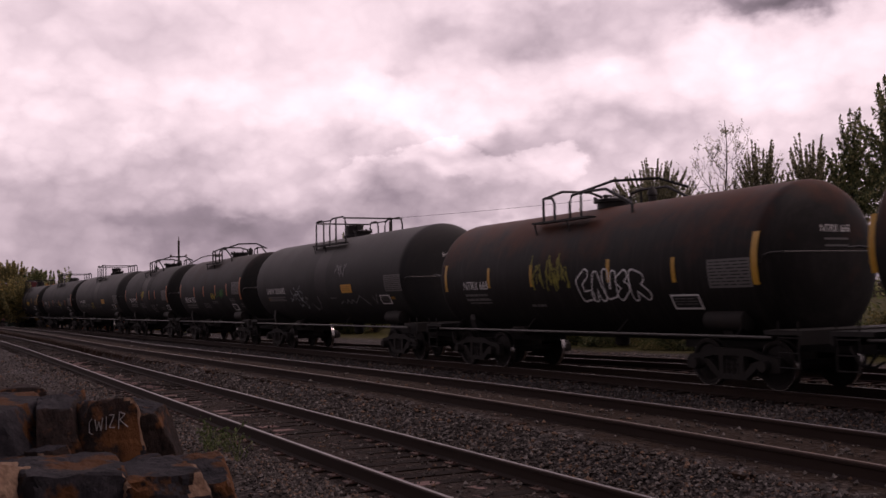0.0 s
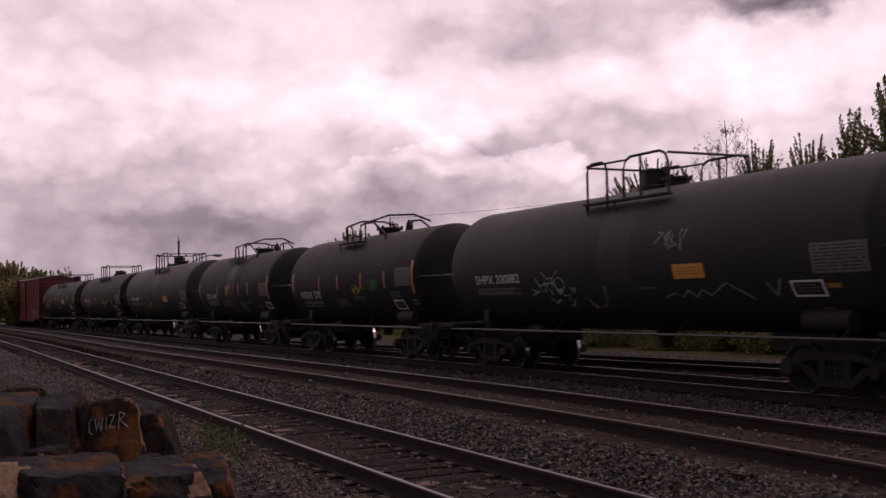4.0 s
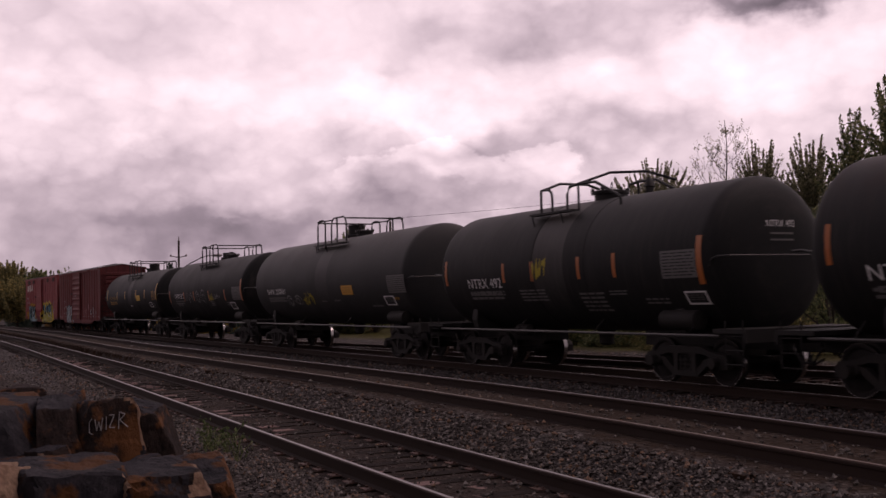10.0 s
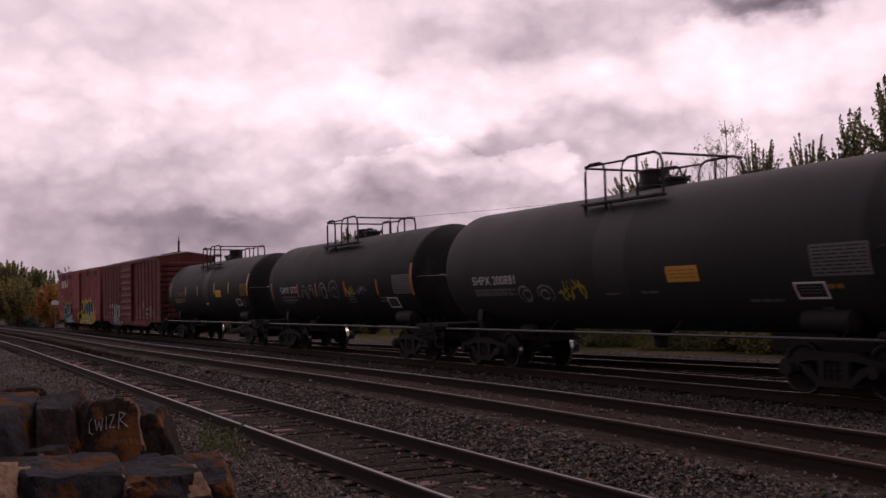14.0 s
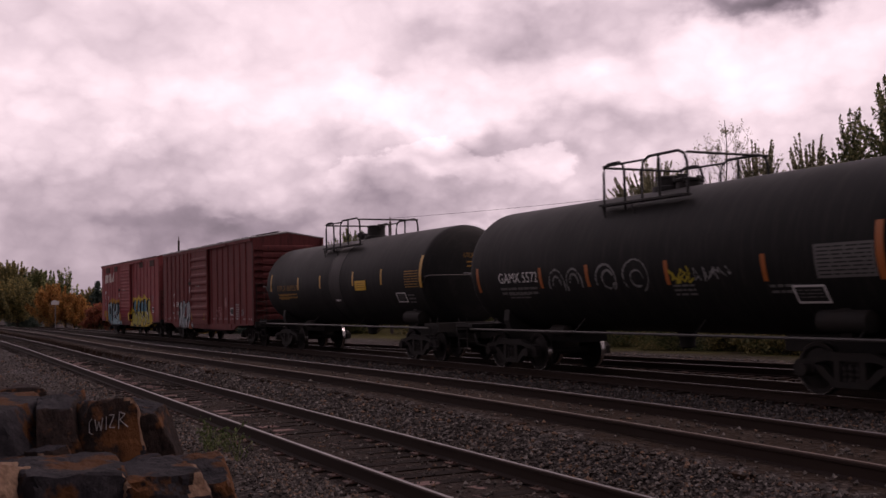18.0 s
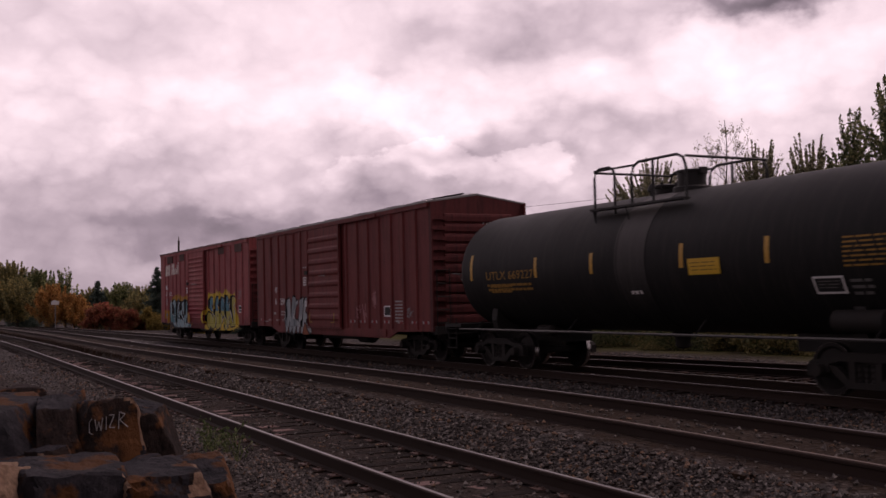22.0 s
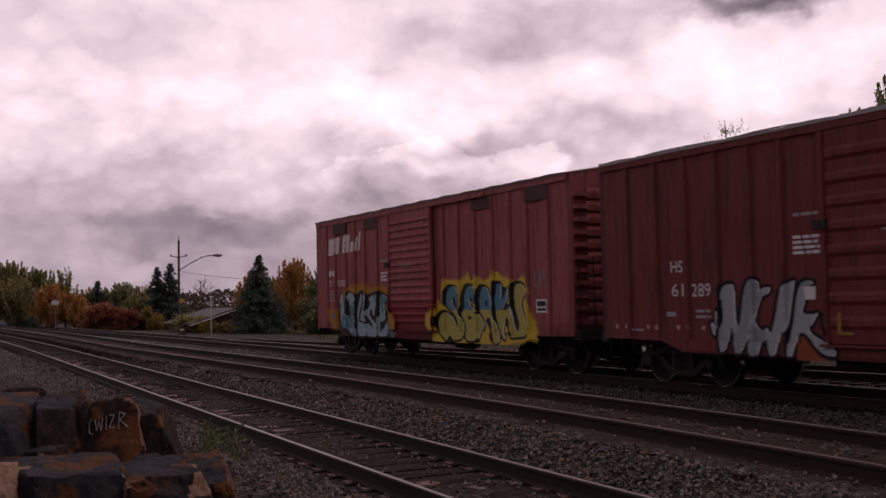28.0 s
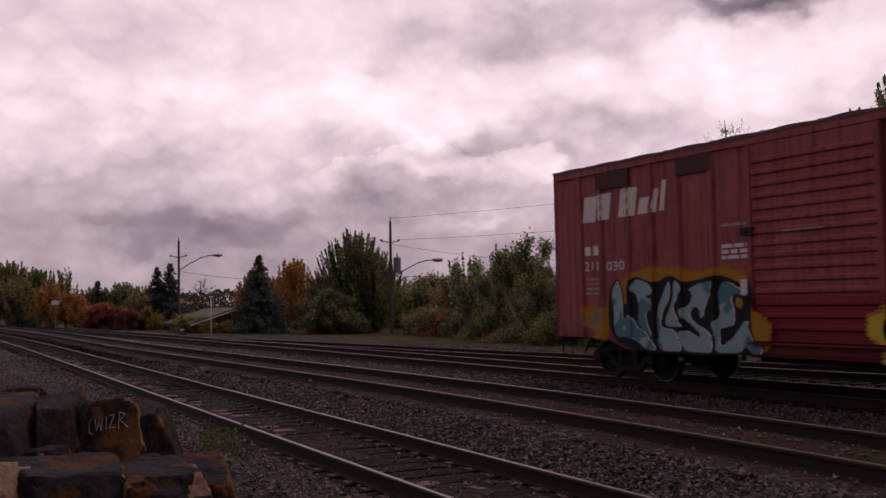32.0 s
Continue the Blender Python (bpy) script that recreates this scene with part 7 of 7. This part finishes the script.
# the railway's emblem: a row of plain slanted shapes
for xa, xb, za, zb in ((-6.66, -6.2, 3.3, 3.84), (-6.12, -5.72, 3.32, 3.86), (-5.4, -4.86, 3.33, 3.9), (-4.78, -4.42, 3.34, 3.66), (-4.34, -4.2, 3.35, 3.8), (-4.1, -3.96, 3.36, 3.94)):
    m = Mesh()
    n_ = max(2, int((xb - xa) / 0.04))
    for i in range(n_):
        for j in range(6):
            q0, q1, r0, r1 = xa + (xb - xa) * i / n_, xa + (xb - xa) * (i + 1) / n_, j / 6, (j + 1) / 6
            m.add([skin.put(q + 0.1 * r, za + (zb - za) * r, 0.006) for q, r in ((q0, r0), (q1, r0), (q1, r1), (q0, r1))], [(0, 1, 2, 3)])
    part("emblem_shape", m, m_cream, car)
for txt, q in (("211", (-6.62, -6.14, 2.28, 2.47)), ("030", (-5.85, -5.25, 2.26, 2.45))):
    m = Mesh()
    skin.letter(m, txt, *q)
    part("lettering", m, M_LETTER, car)
for q in (-6.6, -6.3):
    m = Mesh()
    skin.patch(m, q, q + 0.2, 2.6, 2.79)
    part("painted_block", m, M_LETTER, car)
rn = random.Random(3)
part("small_print", _bars(skin, -6.6, -6.15, 1.75, 2.15, 4, rn), M_PRINT, car)
part("small_print", _bars(skin, -2.4, -1.75, 2.9, 3.0, 1, rn), M_PRINT, car)
part("small_print", _bars(skin, -2.4, -1.75, 2.32, 2.62, 3, rn, fill=0.65), M_LETTER, car)
part("small_print", _bars(skin, -0.75, 0.1, 2.72, 2.78, 1, rn), M_PRINT, car)
m = Mesh()
for q in ((6.24, 6.69, 1.4, 1.44), (6.24, 6.69, 1.66, 1.7), (6.24, 6.28, 1.44, 1.66), (6.65, 6.69, 1.44, 1.66), (6.29, 6.64, 1.5, 1.54)):
    skin.patch(m, *q)
fr = part("notice_frame", m, M_LETTER, car)
m = Mesh()
skin.patch(m, 6.28, 6.65, 1.44, 1.66, 0.005, 0.003)
part("plate", m, M_DARK, fr)
m = Mesh()
skin.patch(m, -1.95, -1.72, 1.72, 1.98, 0.012)
part("paper_notice", m, M_LETTER, car)
cells("graffiti", skin, -6.85, -1.0, 0.62, 2.45, 0.017, letters(LETTERS_A, ("a", "b", "c", "c2", "e", "g"), 0.03, 0.03, 0.0, (), ("halo", "left", "right", "gap_a", "gap_b"), "back", 11), [P["pale"], P["pale"], P["black"], P["orange"], P["white"], P["teal"]], car, "pale blue graffiti lettering with orange halo")
cells("graffiti", skin, 0.75, 6.45, 0.62, 2.5, 0.017, letters(LETTERS_B, ("s", "e", "a", "k", "i"), 0.17, 0.04, 1.47, ("eye_a", "eye_e", "foot_a", "foot_b"), ("halo",), None, 21), [P["blue"], P["olive"], P["black"], P["yellow"], P["white"], P["blue"]], car, "blue and yellow graffiti lettering with black outlines")
cells("graffiti", skin, -6.65, -5.95, 1.1, 1.5, 0.02, mist(31, 0.1), [P["teal"]], car, "small blue paint patch")
cells("graffiti", skin, 6.2, 6.75, 1.85, 2.4, 0.02, scrawl(random_strokes(8, 3), 0.016, 0.55, 0.55, 3), [P["dust"]], car, "faint scribbled tag")

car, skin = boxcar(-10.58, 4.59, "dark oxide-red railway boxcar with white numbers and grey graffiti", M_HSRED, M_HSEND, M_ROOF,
                   [-6.84, -5.94, -5.08, -4.24, -3.4, -2.66], [1.66, 2.56, 3.39, 4.24, 5.1, 5.94, 6.77], (-1.72, 1.3), 8, 2, hatch=True)
for txt, q in (("HS", (-5.52, -5.19, 2.15, 2.37)), ("61", (-5.51, -5.18, 1.7, 1.94)), ("289", (-4.95, -4.44, 1.69, 1.93))):
    m = Mesh()
    skin.letter(m, txt, *q)
    part("lettering", m, M_LETTER, car)
for q in ((-5.69, -5.35, 1.28, 1.46), (-4.85, -4.46, 1.27, 1.48), (5.31, 5.9, 1.1, 1.77), (-6.9, -6.4, 1.02, 1.1)):
    part("small_print", _bars(skin, *q, max(1, int((q[3] - q[2]) / 0.09)), rn), M_PRINT, car)
part("small_print", _bars(skin, -2.42, -1.85, 2.33, 2.67, 4, rn, fill=0.6), M_LETTER, car)
part("small_print", _bars(skin, -2.4, -1.87, 2.95, 3.05, 1, rn), M_PRINT, car)
part("small_print", _bars(skin, -0.5, 0.15, 2.62, 2.67, 1, rn), M_PRINT, car)
m = Mesh()
for q in ((4.52, 5.0, 1.28, 1.32), (4.52, 5.0, 1.56, 1.6), (4.52, 4.56, 1.32, 1.56), (4.96, 5.0, 1.32, 1.56)):
    skin.patch(m, *q)
fr = part("notice_frame", m, M_LETTER, car)
m = Mesh()
skin.patch(m, 4.56, 4.96, 1.32, 1.56, 0.005, 0.003)
part("plate", m, M_DARK, fr)
for i, q in enumerate([-7.3, -6.3, -5.4, -4.7, 1.9, 2.7, 3.6, 4.5, 5.5, 6.4, 7.1]):
    for o, w, rm in ((0.0, 0.08, M_PRINT), (0.1, 0.19, P["red"]), (0.31, 0.08, M_PRINT)):
        m = Mesh()
        skin.patch(m, q + o, q + o + w, 1.08, 1.16)
        part("reflector", m, rm, car)
for pair in (((-1.4, -1.33, 1.06, 1.4), (-1.33, -1.1, 1.06, 1.1)), ((0.85, 0.92, 1.06, 1.4), (0.6, 0.85, 1.06, 1.1))):
    m = Mesh()
    for q in pair:
        skin.patch(m, *q)
    part("door_mark", m, M_DIMGOLD, car)
cells("graffiti", skin, -4.75, -0.85, 0.62, 2.1, 0.018, letters(LETTERS_C, ("n", "u", "k", "b", "c", "d"), 0.06, 0.04, 0.0, (), ("halo",), None, 41), [P["grey"], P["grey"], P["black"], P["rust"], P["white"], P["ash"]], car, "grey-white graffiti lettering with black outlines")
m = Mesh()
skin.patch(m, -2.21, -1.97, 1.61, 1.82, 0.012)
part("paper_notice", m, M_LETTER, car)
cells("graffiti", skin, 2.45, 3.35, 1.12, 1.72, 0.02, scrawl(random_strokes(12, 4), 0.02, 0.9, 0.6, 5), [P["pink"]], car, "faint pale scribbled tag")
cells("graffiti", skin, 3.6, 4.05, 1.4, 2.1, 0.02, mist(5, 0.3), [P["pink"]], car, "pale scraped patch")
cells("graffiti", skin, 6.1, 6.5, 1.2, 1.6, 0.02, scrawl(random_strokes(13, 2), 0.018, 0.4, 0.4, 6), [P["dust"]], car, "faint scribbled tag")
v_, f_ = text_faces("HS 61289")
m = Mesh().add([(7.585 + 0.06, 0.15 + 0.95 * a, 3.72 + 0.17 * b) for a, b in v_], f_)
part("lettering", m, M_LETTER, car)

T_UTLX = tank_paint("tank_black_a", (0.0125, 0.013, 0.013), 0, 0.35, (0.25, 0.5, 0.8))
T_GAMX = tank_paint("tank_black_b", (0.0115, 0.012, 0.012), 0, 0.22)
T_SHPX = tank_paint("tank_black_c", (0.0292, 0.0301, 0.0301), 0, 0.9, (0.3, 0.55, 0.4), 0.3)
T_SHPY = tank_paint("tank_black_d", (0.0235, 0.0243, 0.0243), 0, 1.0, (0.3, 0.55, 0.3), 0.3)
T_NTRA = tank_paint("tank_black_e", (0.0160, 0.0165, 0.0165), 0, 0.4, (-0.05, 0.62, 0.8))
T_NTRB = tank_paint("tank_black_f", (0.0169, 0.0175, 0.0175), 0.15, 0.4)
T_NTRC = tank_paint("tank_black_g", (0.012, 0.011, 0.0105), 0.9, 0.08)

tank_car(5.9, 20.3, "black railway tank car with yellow stripes and lettering", T_UTLX, 1.46, 2.42, "box", "UTLX 669227", (-5.54, -3.36, 2.2, 2.4), M_DIMGOLD,
         [(-6.3, 2.2, 2.85), (-3.26, 2.2, 2.66), (-1.06, 2.22, 2.66), (1.85, 2.24, 2.7), (4.07, 2.24, 2.7)], M_YELSTRIPE, [(7.0 - 0.25, 2.1, 3.0)],
         (5.7, 6.6, 2.1, 2.62, M_DIMGOLD), (2.05, 2.9, 2.1, 2.4, M_SIGNYEL), (5.0, 5.63, 1.7, 1.98), [(-5.4, -4.4, 1.85, 2.1, 2, M_DIMGOLD), (0.15, 0.5, 1.73, 1.88, 1, M_LETTER), (5.75, 6.2, 1.65, 1.95, 3, M_DIMLETTER)], "UTLX 669227", (-1.4, 1.6), 1, (-0.2, 0.75), dome=(1.95, 0.42, 1.15))
car, skin = tank_car(22.5, 36.0, "black railway tank car with orange stripes and chalky graffiti", T_GAMX, 1.5, 2.45, "box", "GAMX 5572", (-5.02, -3.29, 2.1, 2.34), None,
                     [(-6.05, 1.9, 2.5), (-3.16, 1.95, 2.42), (-1.33, 1.95, 2.42), (1.29, 1.93, 2.4), (3.86, 1.93, 2.4)], M_ORGSTRIPE, [(6.3, 1.9, 2.8)],
                     (5.0, 6.2, 1.95, 2.5, None), None, (4.4, 5.1, 1.55, 1.85), [(-4.7, -3.8, 1.72, 1.86, 2, M_DIMLETTER), (1.4, 2.0, 1.7, 1.95, 3, M_DIMLETTER), (3.9, 4.6, 1.7, 1.9, 2, M_DIMLETTER)], "GAMX 5572", (-1.2, 1.5), 2, dome=(0.95, 0.28, 1.5))
cells("graffiti", skin, -3.0, 1.0, 1.75, 2.5, 0.025, scrawl([arc(0.12, 0.35, 0.075, 0.45, 190, -20), arc(0.12, 0.35, 0.04, 0.25, 180, 0), arc(0.29, 0.35, 0.075, 0.45, 200, -10), arc(0.29, 0.4, 0.04, 0.25, 180, 0), arc(0.58, 0.45, 0.085, 0.42, 200, -40), arc(0.6, 0.45, 0.05, 0.25, 30, 330), arc(0.83, 0.5, 0.1, 0.45, 220, -60), arc(0.84, 0.45, 0.05, 0.22, 0, 300)], 0.02, 4.0, 0.75, 8, 0.3), [P["dust"]], car, "faint chalk-white graffiti outline")
cells("graffiti", skin, 1.34, 2.05, 1.93, 2.3, 0.018, scrawl(random_strokes(21, 4), 0.02, 0.7, 0.37, 9), [P["gold"]], car, "yellow scribbled tag")
cells("graffiti", skin, 2.05, 3.1, 1.95, 2.25, 0.018, scrawl(random_strokes(22, 6), 0.014, 1.05, 0.3, 10, 0.3), [P["dust"]], car, "faint white scribbled tag")

car, skin = tank_car(37.4, 51.9, "long grey-black railway tank car with an orange placard", T_SHPX, 1.52, 2.5, "box", "SHPX 200881", (-5.5, -3.45, 2.08, 2.29), None, [], None, None,
         (5.75, 6.95, 1.98, 2.5, None), (2.13, 3.03, 1.98, 2.28, M_SIGNORG), (5.27, 5.95, 1.62, 1.9), [(-5.5, -3.8, 1.85, 2.0, 2, M_DIMLETTER), (5.97, 6.3, 1.74, 1.9, 1, M_DIMGOLD), (0.0, 0.5, 1.75, 1.82, 1, M_DIMLETTER), (1.2, 1.7, 1.75, 1.85, 1, M_DIMLETTER), (4.1, 4.9, 1.55, 1.66, 1, M_DIMLETTER)], "SHPX 200881", (-1.05, 1.6), 3)
cells("graffiti", skin, -3.5, -1.8, 1.62, 2.05, 0.02, scrawl([arc(0.2, 0.5, 0.16, 0.42, 0, 360), arc(0.24, 0.45, 0.09, 0.25, 40, 300), arc(0.72, 0.5, 0.2, 0.42, 200, -60), arc(0.7, 0.45, 0.1, 0.25, 0, 320)], 0.018, 1.7, 0.43, 51, 0.35), [P["dust"]], car, "faint chalk-white graffiti outline")
cells("graffiti", skin, -1.75, -0.65, 1.66, 2.15, 0.018, scrawl(random_strokes(52, 7, 6), 0.02, 1.1, 0.49, 52, 0.6), [P["gold"]], car, "yellow scribbled tag")
car, skin = tank_car(53.6, 64.7, "short black railway tank car with orange stripes", T_NTRA, 1.5, 2.46, "slope", "NTRX 492", (-3.8, -2.14, 2.0, 2.24), None,
                     [(-4.95, 2.1, 2.75), (-2.0, 2.12, 2.58), (-0.72, 2.12, 2.58), (1.16, 2.12, 2.6), (2.44, 2.12, 2.62)], M_ORGSTRIPE, [(5.05, 1.92, 2.82)],
                     (3.95, 4.95, 2.05, 2.58, None), None, (4.45, 5.05, 1.55, 1.8), [(-3.8, -2.1, 1.8, 1.95, 2, M_DIMLETTER), (-1.4, -0.3, 1.65, 1.95, 4, M_DIMLETTER), (1.0, 1.9, 1.4, 1.85, 5, M_DIMLETTER), (2.1, 2.7, 1.75, 1.87, 2, M_DIMLETTER), (3.2, 3.9, 1.55, 1.7, 2, M_DIMLETTER)], "NTRX 492", (-1.2, 1.9), 4, (-0.72, 1.35))
cells("graffiti", skin, -0.68, -0.1, 2.14, 2.65, 0.018, scrawl(random_strokes(31, 4), 0.022, 0.58, 0.5, 11), [P["gold"]], car, "yellow scribbled tag")
car, skin = tank_car(66.6, 77.7, "short black railway tank car with orange stripes and green graffiti", T_NTRB, 1.5, 2.46, "slope", "NTRX 378", (-4.2, -2.31, 1.88, 2.13), None,
                     [(-4.9, 2.15, 2.8), (-2.29, 2.15, 2.62), (-0.63, 2.15, 2.62), (1.34, 2.15, 2.64), (3.12, 2.14, 2.64)], M_ORGSTRIPE, [(5.05, 1.95, 2.88)],
                     (3.9, 4.9, 2.18, 2.7, None), None, (3.48, 4.15, 1.5, 1.77), [(-4.1, -2.3, 1.68, 1.82, 2, M_DIMLETTER), (-1.0, 0.0, 1.6, 1.85, 4, M_DIMLETTER), (0.6, 1.4, 1.8, 1.93, 2, M_DIMLETTER), (3.4, 4.1, 1.82, 2.02, 3, M_DIMLETTER), (4.7, 5.1, 1.6, 1.8, 2, M_DIMLETTER)], "NTRX 378", (-1.2, 1.9), 5)
cells("graffiti", skin, 1.2, 3.1, 1.9, 2.5, 0.022, mist(7, 0.22), [P["green"]], car, "green sprayed patch")
cells("graffiti", skin, 0.48, 1.25, 1.95, 2.3, 0.018, scrawl(random_strokes(33, 4), 0.02, 0.77, 0.35, 12), [P["gold"]], car, "yellow scribbled tag")
car, skin = tank_car(79.3, 93.5, "long grey-black railway tank car with white scrawls and an orange placard", T_SHPY, 1.52, 2.5, "box", "SHPX 200882", (-5.49, -3.4, 2.1, 2.31), None, [], None, None,
                     (5.6, 6.75, 2.03, 2.52, None), (2.17, 3.03, 2.04, 2.31, M_SIGNORG), (5.05, 5.75, 1.66, 1.93), [(-5.3, -3.7, 1.86, 2.02, 2, M_DIMLETTER), (-5.5, -5.3, 1.82, 2.0, 1, M_DIMGOLD), (5.8, 6.1, 1.75, 1.92, 1, M_DIMGOLD), (1.0, 1.5, 1.85, 1.92, 1, M_DIMLETTER)], "SHPX 200882", (-1.15, 1.6), 6)
cells("graffiti", skin, -3.0, -1.35, 1.5, 2.35, 0.02, scrawl([[(0.03, 0.5), (0.24, 0.42)], [(0.0, 0.36), (0.2, 0.45)], [(0.18, 0.8), (0.25, 0.55), (0.36, 0.35), (0.4, 0.72), (0.52, 0.36), (0.58, 0.74), (0.68, 0.34), (0.76, 0.5)], arc(0.74, 0.62, 0.12, 0.17, 0, 360), [(0.36, 0.95), (0.46, 0.78), (0.62, 0.8), (0.76, 0.98)], [(0.24, 0.6), (0.5, 0.66), (0.66, 0.62)], [(0.42, 0.28), (0.5, 0.12), (0.62, 0.22), (0.74, 0.1), (0.88, 0.06), (0.96, 0.2)], [(0.72, 0.44), (0.8, 0.3), (0.9, 0.34), (0.86, 0.2)]], 0.012, 1.65, 0.85, 13, 0.15), [P["grey"]], car, "white scrawled face-like graffiti lines")
cells("graffiti", skin, -1.5, -0.1, 1.45, 2.0, 0.02, scrawl(random_strokes(35, 4), 0.016, 1.4, 0.55, 14, 0.2), [P["dust"]], car, "faint white scribbled tag")
cells("graffiti", skin, 1.65, 2.6, 2.32, 3.0, 0.02, scrawl(random_strokes(36, 4), 0.016, 0.95, 0.68, 15, 0.2), [P["dust"]], car, "faint white scribbled tag")
cells("graffiti", skin, 1.7, 5.0, 1.55, 2.0, 0.02, scrawl([[(0.0, 0.3), (0.1, 0.5), (0.16, 0.3), (0.22, 0.6), (0.28, 0.3), (0.34, 0.6), (0.4, 0.35), (0.55, 0.85), (0.65, 0.5), (0.72, 0.2)], [(0.85, 0.8), (0.9, 0.3), (0.95, 0.9)]], 0.016, 3.3, 0.45, 16, 0.2), [P["dust"]], car, "faint white looping scrawl")
car, skin = tank_car(95.3, 107.8, "rusty black railway tank car with yellow stripes and white graffiti", T_NTRC, 1.48, 2.28, "slope", "NTRX 668", (-4.62, -3.4, 1.97, 2.18), None,
                     [(-5.6, 1.95, 2.65), (-3.33, 2.0, 2.5), (-1.36, 2.0, 2.5), (1.63, 2.02, 2.5), (3.7, 1.97, 2.45)], M_YELSTRIPE, [(5.85, 1.88, 2.8)],
                     (4.65, 5.75, 1.84, 2.36, None), None, (3.49, 4.3, 1.46, 1.74), [(-4.5, -3.4, 1.6, 1.75, 2, M_DIMLETTER), (-1.6, -1.0, 1.5, 1.62, 1, M_DIMLETTER)], "NTRX 668", (-1.7, 1.7), 7)
cells("graffiti", skin, 0.4, 3.0, 1.58, 2.36, 0.02, scrawl(BUBBLE, 0.016, 2.6, 0.78, 17, 0, True), [P["white"]], car, "white outlined bubble graffiti")
cells("graffiti", skin, -1.4, 0.25, 1.83, 2.8, 0.022, scrawl(random_strokes(38, 9, 7), 0.022, 1.65, 0.97, 18, 1.5), [P["olivedim"]], car, "yellow-green sprayed graffiti")
tank_car(109.6, 122.0, "rusty black railway tank car with yellow stripes", T_NTRC, 1.48, 2.4, "slope", None, None, None,
         [(-5.9, 2.0, 2.9), (-3.3, 2.0, 2.5)], M_YELSTRIPE, None, None, None, None, (), "", (-1.2, 1.9), 8)


# ---- what moves ----
def motions():
    walk(sky_ob, [(0, pose(0, 0, 0, 0, 0, -0.55)), (16, pose(0, 0, 0, 0, 0, 0)), (32, pose(0, 0, 0, 0, 0, 0.55))])
    steps = [i * 4 / 30 for i in range(241)]
    for car, mid, half, wheels in CARS:
        walk(car, [(t, car_pose(mid + travel(t), half)) for t in range(0, 33)])
        for ws, x in wheels:
            walk(ws, [(t, Matrix.Translation((x, 0, WHEEL_R + 0.004)) @ Matrix.Rotation((mid + travel(min(t, 32))) / WHEEL_R, 4, "Y")) for t in steps])


motions()
